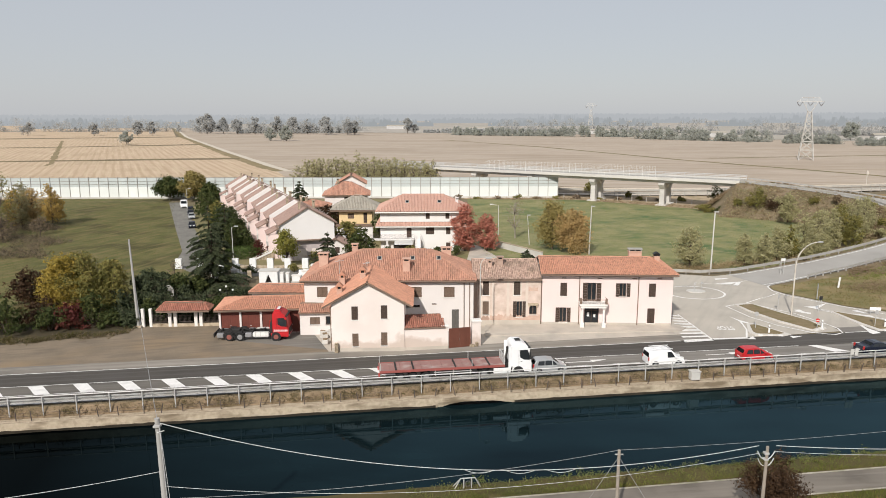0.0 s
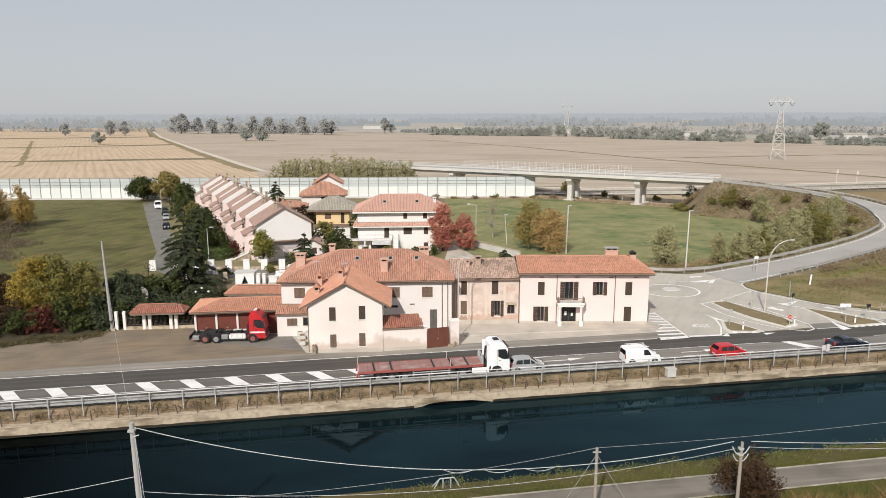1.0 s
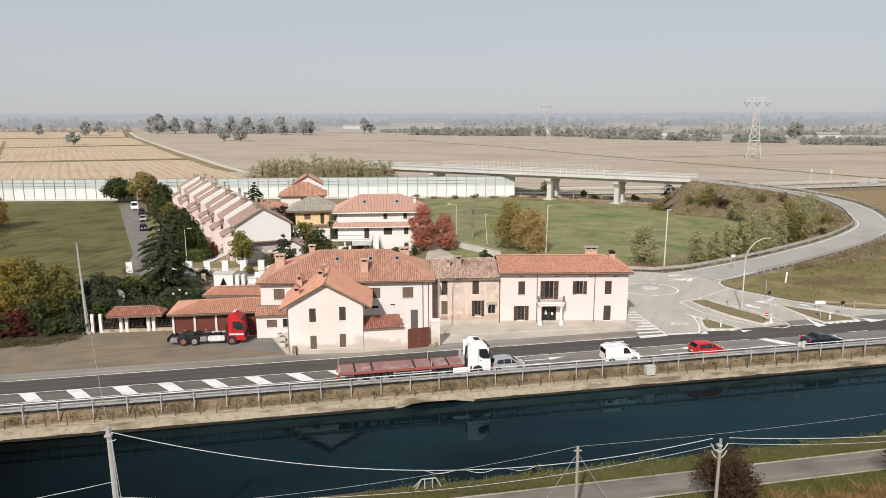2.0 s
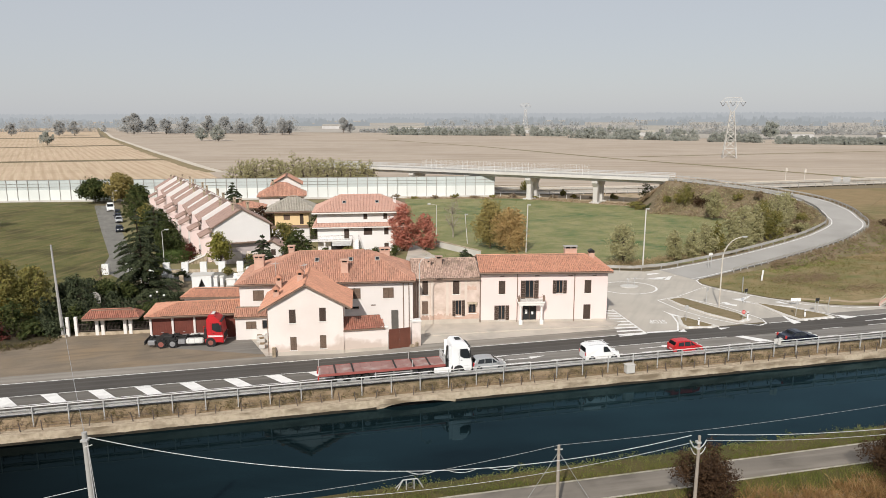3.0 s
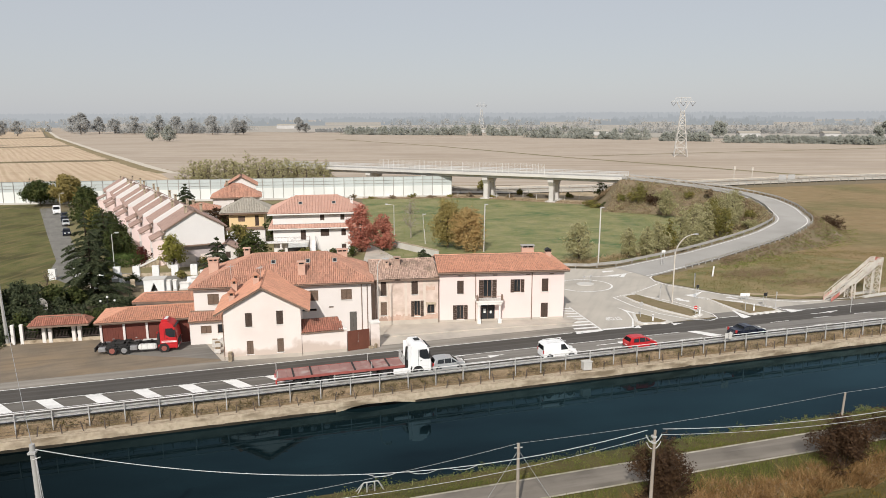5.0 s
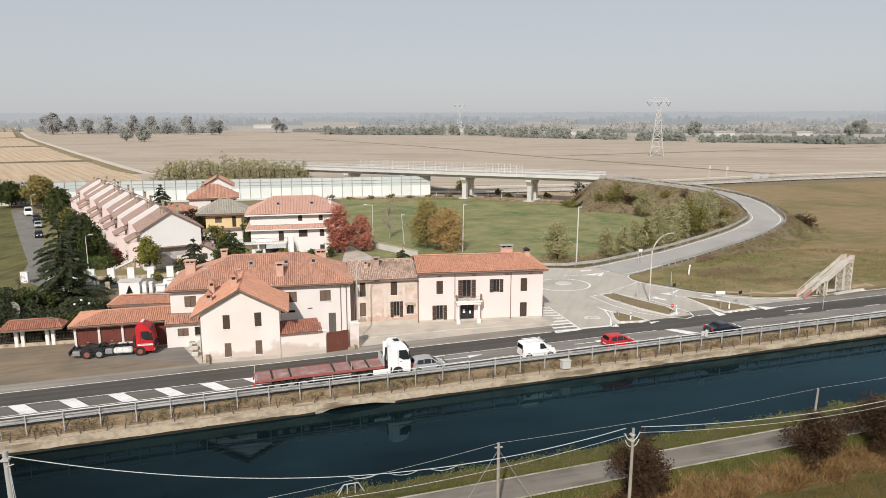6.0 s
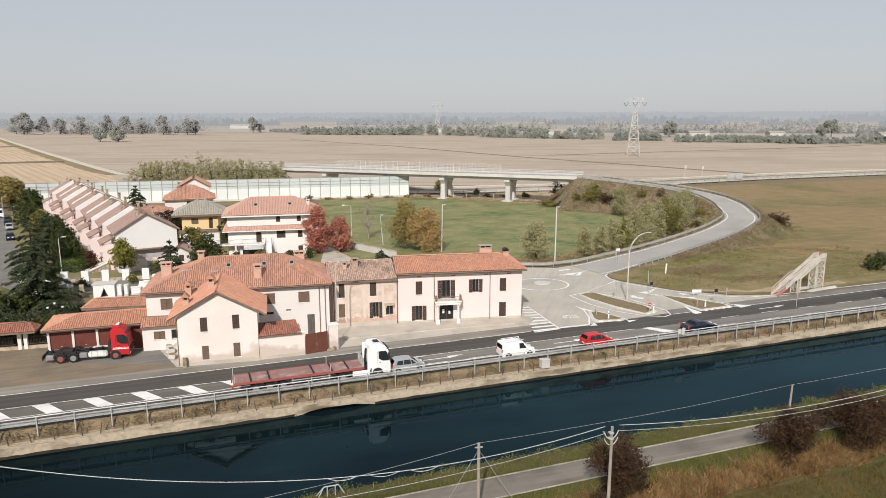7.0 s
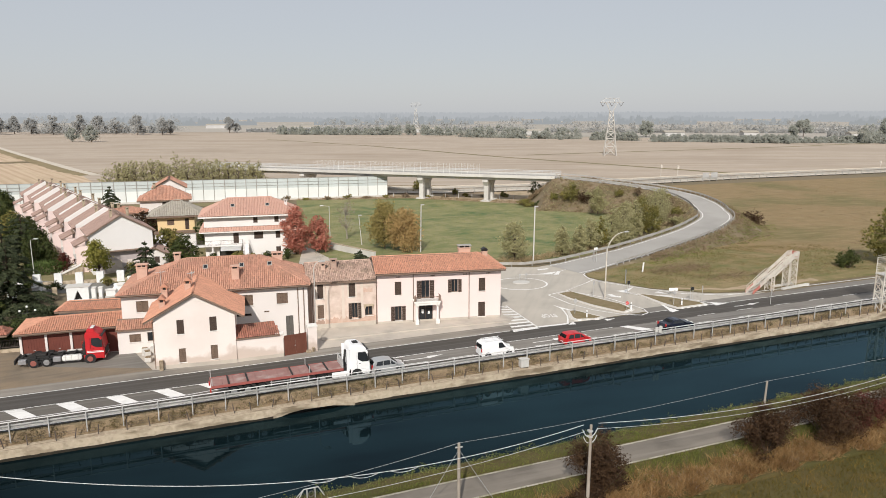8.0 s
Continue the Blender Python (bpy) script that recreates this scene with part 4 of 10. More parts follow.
sheet("yard", [(-90, 64), (-13.4, 75.6), (-13.2, 78), (-16.5, 85.6), (-28, 85), (-29, 88.4), (-40, 87.4), (-41.5, 84.4), (-57, 79.6), (-75, 75), (-95, 71)], 0.004, M["gravel"], "grey-brown gravel lay-by with tyre marks", "yard")
sheet("driveway", [(-27.6, 84.0), (-27.0, 82.2), (-20.6, 80.2), (-13.5, 78.2), (-16.2, 85.3), (-18.2, 85.0)], 0.01, M["asphalt_old"], "worn grey asphalt apron before the garages", "yard")
sheet("back_street", [(8, 118), (26, 118), (27.5, 127), (19.5, 132.5), (12, 143), (6, 146), (4, 125)], 0.011, M["pavement"], "pale paved street behind the inn", "road")
sheet("junction", [(28.6, 80.6), (66, 87.8), (74, 89.8), (64.6, 91.7), (57.7, 96.4), (55, 100.4), (52.4, 104), (51.6, 106.5), (52.4, 108.9), (60, 112.6), (66, 117), (60, 121.4), (46, 115.7), (40, 117.5), (5, 118.5), (-14, 118), (-14, 106), (22, 103), (31, 96)],
      0.019, M["asphalt_pale"], "pale grey asphalt junction", "road")
sheet("courtyard", [(-30, 96), (-18, 88), (30, 93), (31, 98), (22, 104), (-14, 107), (-30, 110)], 0.004, M["gravel"], "gravel courtyard behind the houses", "yard")
sheet("forecourt", [(-16.5, 84.6), (-13.2, 77.0), (6, 79.0), (29, 80.7), (30.2, 88), (-12, 88)], 0.014, M["pavement"], "pale asphalt forecourt before the houses", "yard")
strip("canal_path", 42.5, 45.1, -0.28, M["path_asphalt"], label="narrow pale asphalt path along the canal", category="path")
for v0, v1 in ((42.3, 42.5), (45.1, 45.3)):
    strip("path_verge", v0, v1, -0.275, M["path_edge"], label="pale gravelly path edge", category="path")
sheet("hedge_ground", [(-41.0, 84.6), (-48, 82.0), (-57, 79.0), (-75, 74.2), (-95, 69.6), (-95, 80), (-75, 84), (-57, 90), (-48.9, 96), (-45, 86.9), (-41.2, 87.4)], 0.0075, M["litter"], "dark leaf litter under the wild hedge", "ground")
# shade of cedar and shrubs is put into this sheet's dark colour
sheet("garden_shade", [(-45, 86.8), (-40, 87.9), (-28.6, 88.8), (-27.6, 92.5), (-26.8, 98.6), (-27.5, 107.5), (-36, 109.5), (-47, 111), (-49, 96)], 0.006, M["litter"], "garden ground with the tree shade in its dark colour", "garden")
# side street between meadow and row houses
sheet("side_street", [(-88, 222), (-66.8, 171.2), (-53.4, 139.6), (-50, 126), (-44.8, 120), (-14, 112), (-14, 118), (-42, 128), (-49.0, 140), (-62.0, 171), (-82.2, 222)], 0.016, M["street_asphalt"], "narrow worn asphalt side street", "road")
sheet("garden_ground", [(-46, 128), (-14, 118), (10, 119), (10, 150), (5, 229), (-75, 229), (-78, 214)], 0.008, M["dry_grass"], "garden ground round the houses", "garden")

# raised pavement with a kerb before the inn
bm = B()
prism(bm, [(5.2, 83.0), (17, 84.2), (30.2, 84.9), (31.3, 86.2), (30.0, 87.05), (12.6, 87.9), (5.4, 87.9)], 0.0, 0.16)
tagged(part("pavement", bm, M["pavement"]), "pale worn raised pavement with kerb", "pavement", kind="structure")


# ---- markings ----
def marks(name, polys, z, label, m=None):
    """Painted patches of road paint, one mesh for each kind of marking."""
    verts, faces = [], []
    for poly in polys:
        o = len(verts)
        verts += [(*p, z + 0.012 + 0.003 * (len(faces) % 5)) for p in poly]
        faces.append(tuple(range(o, o + len(poly))))
    me = bpy.data.meshes.new(name)
    me.from_pydata(verts, [], faces)
    bm = B()
    bm.from_mesh(me)
    for f in bm.faces:
        f.normal_update()
        if f.normal.z < 0:
            f.normal_flip()
    bm.to_mesh(me), bm.free()
    return tagged(part_mesh(name, me, m or M["paint"]), label, "road marking", kind="structure")


def quad_r(u0, v0, u1, v1, shear=0.0):
    return [rw(u0 + shear, v0)[:2], rw(u1 + shear, v0)[:2], rw(u1, v1)[:2], rw(u0, v1)[:2]]


def band(pts, wid):
    """Quads along a line of world points."""
    out = []
    for a, b in zip(pts, pts[1:]):
        a, b = Vector(a), Vector(b)
        d = (b - a).normalized()
        s = Vector((-d.y, d.x)) * wid / 2
        out.append([(a + s)[:], (b + s)[:], (b - s)[:], (a - s)[:]])
    return out


def ru(x, v):
    """The u at which the road line v passes the world's x."""
    return (x + v * ST) / CT


edge = [quad_r(u, 76.05, u + 10, 76.2) for u in range(-300, 40, 10)] + [quad_r(u, 76.05, u + 10, 76.2) for u in range(62, 400, 10)]
marks("edge_line", edge, 0.035, "solid white edge line")
marks("edge_line", [quad_r(u, 67.55, u + 10, 67.68) for u in range(-300, 400, 10)], 0.035, "solid white edge line")
z0, z1 = ru(13, 72), ru(43.5, 71.5)
tip = z0 + 1.0
marks("centre_line", [quad_r(u, 72.3, u + 10, 72.42) for u in range(-300, 10, 10)] + [quad_r(10, 72.3, 53, 72.42)] + [quad_r(u, 72.3, u + 3, 72.42) for u in range(60, 300, 7)], 0.036, "white centre line")
lower = [quad_r(u, 69.75, u + 10, 69.87) for u in range(-300, 0, 10)] + band([rw(0, 69.81)[:2], rw(8, 70.7)[:2], rw(tip, 72.25)[:2]], 0.13)
marks("centre_line", lower, 0.036, "white line along the hatched island")
blocks = []
for k in range(-40, 8):
    u = ru(-25.3, 72.3) + 4.32 * k
    lo_v = 69.9 if u < 1 else 69.9 + (u - 1) * 0.112
    hi_v = 72.28
    if u < tip - 5:
        f = (hi_v - lo_v) / 2.4
        blocks.append([rw(u + 1.6 * f, lo_v)[:2], rw(u + 1.6 * f + 1.45, lo_v)[:2], rw(u + 1.45, hi_v)[:2], rw(u, hi_v)[:2]])
blocks.append([rw(tip - 8.2, 71.55)[:2], rw(tip, 72.25)[:2], rw(tip - 6.5, 72.28)[:2]])
marks("hatching", blocks, 0.037, "white slanting hatch bars in the middle lane")
marks("lane_dashes", [quad_r(u, 69.62, u + 3.2, 69.74) for u in np.arange(12, 56, 5.6)] + [quad_r(u, 69.62, u + 3, 69.74) for u in np.arange(64, 260, 7.5)], 0.036, "white lane dashes")
bar = [[rw(z1, 72.3)[:2], rw(z1 + 1.2, 72.3)[:2], rw(z1 + 3.4, 69.75)[:2], rw(z1 + 1.6, 69.75)[:2]]]
marks("stop_bar", bar, 0.036, "slanting white bar ending the middle lane")


def arrow_at(u, v, s=1.0):
    return [quad_r(u, v - 0.09 * s, u + 3.0 * s, v + 0.09 * s), [rw(u + 3.0 * s, v + 0.45 * s)[:2], rw(u + 3.0 * s, v - 0.3 * s)[:2], rw(u + 5.0 * s, v + 0.35 * s)[:2]]]


marks("lane_arrow", arrow_at(ru(13.5, 71), 70.9) + arrow_at(ru(30, 71), 70.9) + arrow_at(ru(64, 74), 74.0) + arrow_at(ru(100, 74), 74.0), 0.037, "white turn arrow on the asphalt")

# junction: ring, hatching, give-way wedges, island edges
ring = [[(38.9 + 4.45 * math.cos(a) * k, 104.6 + 4.0 * math.sin(a) * k) for a, k in ((t, 1.03), (t + 0.131, 1.03), (t + 0.131, 0.96), (t, 0.96))] for t in [i * math.tau / 48 for i in range(48)]]
marks("painted_ring", ring, 0.03, "painted white ring of a small roundabout")
hat = []
for k in range(9):
    f = k / 8
    pl, pr = Vector((31.1, 92.0)).lerp(Vector((29.3, 80.9)), f), Vector((32.2, 91.8)).lerp(Vector((32.9, 81.7)), f)
    hat.append([(pl.x, pl.y + 0.55), (pl.x, pl.y), (pr.x, pr.y - 0.35), (pr.x, pr.y + 0.2)])
hat += band([(32.3, 92.5), (32.9, 81.6)], 0.2) + band([(29.2, 80.65), (33.0, 81.35)], 0.3)
marks("hatching", hat, 0.03, "white hatched corner before the inn")
marks("stop_line", band([(33.1, 81.75), (37.4, 82.15)], 0.5), 0.031, "white stop line")
marks("edge_line", band([(39.5, 89.0), (38.8, 85.5), (37.3, 82.0)], 0.22) + band([(40.7, 88.1), (42.1, 86.0), (43.3, 83.1)], 0.18)
      + [[(39.0, 91.3), (39.6, 89.8), (40.7, 87.9), (40.0, 88.3), (39.4, 88.9)], [(37.2, 81.7), (38.4, 82.8), (38.3, 81.6)], [(43.0, 82.8), (44.6, 82.8), (43.0, 82.0)]], 0.03, "white edge line round a small traffic island")
marks("edge_line", band([(40.6, 96.7), (42.3, 97.5), (44.5, 98.2), (48.5, 92.9), (50.0, 88.8), (50.7, 85.9), (50.3, 84.1), (48.9, 83.3), (46.4, 84.3), (43.6, 87.3), (41.7, 91.2), (40.6, 96.7)], 0.2), 0.03, "white edge line round a traffic island")
marks("edge_line", band([(53.9, 110.6), (51.8, 108.1), (51.4, 105.3), (52.3, 102.4), (55.7, 98.1), (60.8, 92.4), (66.7, 89.9), (72.0, 90.4), (84, 91.9), (100, 94.0)], 0.22)
      + band([(52.8, 94.9), (54.8, 92.0), (54.5, 86.3), (53.7, 83.9)], 0.2) + band([(52.9, 95.1), (55.9, 92.8), (58.5, 90.9), (61.5, 87.3), (61.8, 86.3)], 0.2)
      + [[(51.7, 96.4), (53.2, 96.5), (55.9, 98.1), (52.8, 94.9)], [(54.3, 87.5), (53.7, 83.5), (55.1, 84.0), (54.7, 85.4)], [(61.9, 86.9), (64.2, 85.8), (61.8, 85.0)]], 0.03, "white edge line of the slip road")
marks("lane_arrow", [[(49.3, 94.6), (50.2, 94.8), (50.5, 93.0), (49.8, 93.5)], [(57.2, 94.1), (58.1, 94.4), (58.7, 92.7), (57.8, 93.3)]], 0.031, "white arrow on the slip lane")
marks("dashes", [q for i in range(11) for q in band([(44.4 + i * 0.66, 98.6 + i * 0.49), (44.75 + i * 0.66, 98.86 + i * 0.49)], 0.32)], 0.03, "white dashed give-way line")
marks("chevron", band([(46.0, 110.0), (55.6, 115.2)], 0.16) + band([(41.0, 111.0), (47.4, 109.0), (49.0, 111.6)], 0.16) + [[(44.2, 110.3), (46.6, 109.7), (48.2, 111.3), (47.0, 111.2)], [(46.8, 109.3), (47.6, 109.1), (49.0, 111.4), (48.5, 111.6)]]
      + [[(45.4, 113.0), (47.8, 113.7), (47.6, 114.3), (45.6, 114.0)]] + [[(55.6, 93.0), (58.2, 90.8), (58.6, 91.6)], [(48.6, 94.2), (50.6, 92.4), (51.0, 93.2)]], 0.03, "white chevron and arrows at the fork")
# the word on the asphalt
fc = bpy.data.curves.new("stop_word", "FONT")
fc.body, fc.size, fc.align_x, fc.offset = "STOP", 2.1, "CENTER", 0.04
tmp = new("stop_word", fc)
dg = bpy.context.evaluated_depsgraph_get()
me = bpy.data.meshes.new_from_object(tmp.evaluated_get(dg))
bpy.data.objects.remove(tmp)
word = part_mesh("stop_word", me, M["paint"])
word.matrix_basis = pose(36.4, 86.9, 0.045, 0, 0, 175) @ Matrix.Diagonal((0.44, 1.0, 1.0, 1.0))
tagged(word, "white letters painted on the asphalt", "road marking", kind="structure")


# ---- traffic islands with kerbs ----
def island(turf, label):
    """A pale kerb round dry turf."""
    cx, cy = sum(p[0] for p in turf) / len(turf), sum(p[1] for p in turf) / len(turf)
    outer = [(cx + (x - cx) * (1 + 0.55 / math.hypot(x - cx, y - cy)), cy + (y - cy) * (1 + 0.55 / math.hypot(x - cx, y - cy))) for x, y in turf]
    bm = B()
    prism(bm, outer[::-1], 0.0, 0.14)
    t = part("traffic_island", bm, M["kerb"])
    tagged(t, label, "traffic island", kind="structure")
    bm = B()
    prism(bm, [(cx + (x - cx) * (1 - 0.15 / math.hypot(x - cx, y - cy)), cy + (y - cy) * (1 - 0.15 / math.hypot(x - cx, y - cy))) for x, y in turf[::-1]], 0.1, 0.17)
    part("turf", bm, M["island_turf"], t, "dry brown turf")


island([(42.4, 97.0), (44.6, 97.6), (46.4, 93.6), (48.8, 88.8), (48.9, 86.3), (47.1, 85.1), (44.6, 89.3), (42.9, 94.0)], "kerbed traffic island with dry brown turf")
island([(39.9, 87.4), (40.8, 87.6), (42.9, 83.6), (41.9, 83.2), (39.2, 83.5), (39.0, 84.4)], "small kerbed island with dry turf")
island([(54.2, 93.5), (57.7, 90.5), (60.4, 87.0), (60.4, 86.0), (55.7, 85.2), (54.9, 88.0)], "kerbed triangular island with dry turf")
bm = B()
v = [(39.4 + 1.45 * math.cos(a), 105.4 + 1.15 * math.sin(a)) for a in [i * math.tau / 20 for i in range(20)]]
prism(bm, v, 0.0, 0.12)
tagged(part("roundabout_hub", bm, M["concrete_new"]), "low pale concrete hub of the roundabout", "traffic island", kind="structure")


# painted kerb stones on the islands' road side
for a, b, k in (((39.2, 83.1), (42.2, 82.85), 5), ((55.9, 84.75), (60.6, 85.55), 9), ((47.3, 84.8), (49.1, 85.8), 4)):
    a, b = Vector(a), Vector(b)
    for i in range(0, k, 2):
        p, q = a.lerp(b, i / k), a.lerp(b, (i + 0.94) / k)
        d = (q - p).normalized()
        o = Vector((d.y, -d.x)) * 0.12
        bm = B()
        prism(bm, [(p + o)[:], (q + o)[:], (q - o)[:], (p - o)[:]], 0.02, 0.19)
        tagged(part("kerb_stone", bm, M["paint"]), "white painted kerb stone", "kerb", kind="structure")

# ---- the ramp and its bank ----
RAMP = [(36, 111.5, 0.0), (50.3, 112.8, 0.02), (67, 122.8, 0.6), (86, 133, 1.8), (102, 143.5, 3.2), (109.0, 153, 4.1), (112.0, 166.5, 5.1), (107, 180, 6.3), (96, 192.5, 7.5), (86.8, 201.2, 8.1), (68.4, 213.7, 8.6)]


def spline(pts, per=8):
    out = []
    P = [Vector(p) for p in pts]
    for i in range(1, len(P) - 2):
        a, b, c, d = P[i - 1:i + 3]
        for k in range(per):
            t = k / per
            out.append(0.5 * (2 * b + (c - a) * t + (2 * a - 5 * b + 4 * c - d) * t * t + (3 * b - a - 3 * c + d) * t ** 3))
    out.append(P[-2])
    return out


ramp = spline(RAMP)


def across(i):
    """The level direction to the right of the way up: the outside."""
    d = (ramp[min(i + 1, len(ramp) - 1)] - ramp[max(i - 1, 0)])
    d.z = 0
    d.normalize()
    return Vector((d.y, -d.x, 0))


shift = np.interp(range(len(ramp)), (0, 3, 8, 18, 23, 29, 38, 44, len(ramp) - 1), (0, 0.3, 1.9, 1.9, 0.9, -1.6, -2.0, -1.0, 0))
ramp = [p + across(i) * float(q) for i, (p, q) in enumerate(zip(ramp, shift))]
sides = [across(i) for i in range(len(ramp))]
HALF = np.interp(range(len(ramp)), (0, 5, 10, len(ramp) - 9, len(ramp) - 1), (4.3, 3.9, 3.6, 3.6, 4.3))


def wide(i, o):
    """An offset given for a road 4.3 m to each side, fitted to the ramp's width at row i."""
    return math.copysign(max(0.0, abs(o) - 4.3 + float(HALF[i])), o)


def ribbon(name, offs, material, label="", category="", lift=0.0, first=0, last=None):
    """A sheet along the ramp; offs: (offset to the outside, height against the road)."""
    rr, ss = ramp[first:last], sides[first:last]
    v, f = [], []
    for i, (p, s) in enumerate(zip(rr, ss)):
        for o, h in offs:
            q = p + s * wide(i + first, o)
            v.append((q.x, q.y, max(p.z + h, -0.02) + lift))
    k = len(offs)
    for i in range(len(rr) - 1):
        for j in range(k - 1):
            f.append((i * k + j, i * k + j + 1, (i + 1) * k + j + 1, (i + 1) * k + j))
    ob = pydata(name, v, f, material)
    return tagged(ob, label, category, kind="structure")


ribbon("ramp_road", [(-4.3, 0), (4.3, 0)], M["ramp_asphalt"], "pale asphalt ramp curving up to the viaduct", "road", 0.03)
for o in (-3.7, 3.7):
    ribbon("ramp_line", [(o - 0.09, 0), (o + 0.09, 0)], M["paint"], "white edge line of the ramp", "road marking", 0.045)
v, f = [], []
for i, (p, s) in enumerate(zip(ramp, sides)):
    for o, h in ((-5.2 - 1.6 * p.z, -9), (-5.2, -0.05), (-4.3, -0.04), (4.3, -0.04), (5.2, -0.06), (5.2 + 1.9 * p.z, -9)):
        q = p + s * wide(i, o)
        nz = noise.noise((q.x * 0.2, q.y * 0.2, 0)) * 0.25 if abs(o) > 4.5 else 0
        v.append((q.x, q.y, -0.25 if h < -1 else p.z + h + nz * min(1, p.z)))
for i in range(len(ramp) - 1):
    for j in range(5):
        f.append((i * 6 + j, i * 6 + j + 1, (i + 1) * 6 + j + 1, (i + 1) * 6 + j))
k = (len(ramp) - 1) * 6
toe = Vector((-0.827, 0.562, 0)) * 9.0
for j, (o, h) in enumerate(((-9, -0.3), (-4, 0.0), (-2, 0.0), (2, 0.0), (4, 0.0), (9, -0.3))):
    q = ramp[-1] + sides[-1] * o + toe
    v.append((q.x, q.y, -0.25))
for j in range(5):
    f.append((k + j, k + j + 1, k + 7 + j, k + 6 + j))
emb = pydata("embankment", v, f, M["scrub_soil"])
tagged(emb, "earth embankment with dry grass under the ramp", "embankment", kind="structure")

# ---- the roadside houses ----
def house(name, x, y, rot, label, category="house", group=""):
    return thing(name, pose(x, y, 0, 0, 0, rot), label, category, group)


def gutter(parent, x0, x1, y, z):
    bm = B()
    tube(bm, (x0, y, z), (x1, y, z), 0.07, n=6)
    part("gutter", bm, M["eave"], parent)


def downpipe(parent, x, y, z0, z1):
    bm = B()
    tube(bm, (x, y, z0), (x, y, z1), 0.055, n=6)
    part("downpipe", bm, M["eave"], parent)


# inn: two storeys, pinkish render, hipped at the far end
inn = house("inn", 12.65, 87.95, -3.0, "two-storey pinkish rendered inn with red tiled roof")
W_IN, D_IN, H_IN = 16.95, 9.2, 6.85
up = [(2.55, 3.95, 3.42, 5.72, "closed"), (6.05, 3.3, 7.2, 5.75, "open"), (10.15, 3.95, 11.05, 5.72, "open"), (13.9, 3.95, 14.8, 5.72, "closed")]
low = [(2.5, 0.45, 3.45, 2.4, "open"), (13.85, 0.4, 14.8, 2.4, "closed")]
door_in = (5.75, 0.02, 7.6, 2.5)
walls(inn, W_IN, D_IN, H_IN, M["pink_wall"], front=[w[:4] for w in up + low] + [door_in])
for w in up + low:
    window(inn, *w[:4], style=w[4], sill=w[1] > 0.3)
roof(inn, -0.05, -0.65, W_IN + 0.55, D_IN + 0.6, 6.95, 8.3, M["tile_bright"], r1=W_IN - 2.2, label="red clay tile roof", seed=3)
gutter(inn, 0.0, W_IN + 0.5, -0.72, 6.86)
for x in (0.12, 5.0, 12.55):
    downpipe(inn, x, -0.08, 0.15, 6.75)
bm = B()
box(bm, -0.01, -0.035, 0.0, W_IN + 0.01, 0.0, 0.42)
part("plinth", bm, M["pavement"], inn)
for x in (3.0, 7.6, 12.0, 15.2):
    bm = B()
    box(bm, x - 0.28, -0.02, 6.3, x + 0.28, 0.03, 6.42)
    part("vent", bm, M["eave"], inn)
# glazed entrance
bm = B()
for a in ((5.75, 5.83), (6.62, 6.72), (7.52, 7.6)):
    box(bm, a[0], 0.12, 0.02, a[1], 0.2, 2.5)
box(bm, 5.83, 0.12, 2.4, 7.52, 0.2, 2.5), box(bm, 5.83, 0.12, 1.95, 7.52, 0.2, 2.02)
dr = part("door", bm, M["shutter"], inn, "dark glazed entrance door")
bm = B()
box(bm, 5.83, 0.15, 0.05, 7.52, 0.165, 2.4)
part("pane", bm, M["glass"], dr)
for x0, z0, x1, z1 in ((6.1, 1.2, 6.4, 1.75), (6.95, 1.1, 7.2, 1.5)):
    bm = B()
    box(bm, x0, 0.135, z0, x1, 0.148, z1)
    part("notice", bm, M["sign_white"], dr, "white paper notice")
# portico and balcony
for x in (5.3, 8.05):
    bm = B()
    box(bm, x - 0.25, -1.45, 0.0, x + 0.25, -0.95, 0.75)
    bevel_all(bm, 0.02)
    tube(bm, (x, -1.2, 0.75), (x, -1.2, 2.62), 0.17, 0.145, 12)
    box(bm, x - 0.23, -1.43, 2.62, x + 0.23, -0.97, 2.75)
    part("column", bm, M["white_trim"], inn, "white stone column on a pedestal")
bm = B()
box(bm, 5.05, -1.5, 2.75, 8.3, -0.9, 3.05), box(bm, 4.9, -1.58, 3.05, 8.45, 0.0, 3.28)
part("balcony", bm, M["white_trim"], inn, "white stone balcony slab on columns")
bm = B()
for x in (5.05, 8.3):
    box(bm, x - 0.13, -1.52, 3.28, x + 0.13, -1.26, 3.95)
    tube(bm, (x, -1.39, 3.95), (x, -1.39, 4.12), 0.11, 0.05, 8)
for x in (4.97, 8.38):
    tube(bm, (x, -1.35, 3.85), (x, 0, 3.85), 0.03, n=6)
tube(bm, (5.05, -1.39, 3.85), (8.3, -1.39, 3.85), 0.03, n=6)
for k in range(24):
    x = 5.2 + k * 0.127
    tube(bm, (x, -1.39, 3.28), (x, -1.39, 3.85), 0.012, n=4)
part("balcony_rail", bm, M["eave"], inn, "dark iron balcony railing")
chimney(inn, 13.2, 6.0, 7.2, 8.85, 1.7, 0.8, "brick_chimney", "metal")
chimney(inn, 15.75, 4.4, 7.0, 8.5, 0.75, 0.6, "brick_chimney", "cowl")

# old house: crumbling plaster, weathered tiles
old = house("old_house", 3.95, 87.8, 0.0, "crumbling two-storey old house with bare brick patches")
W_O, H_O = 8.72, 6.25
ow = [(1.2, 4.1, 1.95, 5.95, "closed"), (5.2, 4.1, 6.05, 5.9, "closed"), (1.15, 1.45, 1.95, 3.25, "closed"), (5.55, 1.15, 6.35, 3.25, "open"), (7.25, 1.45, 8.25, 2.9, "none")]
walls(old, W_O, 9.2, H_O, M["old_wall"], front=[w[:4] for w in ow])
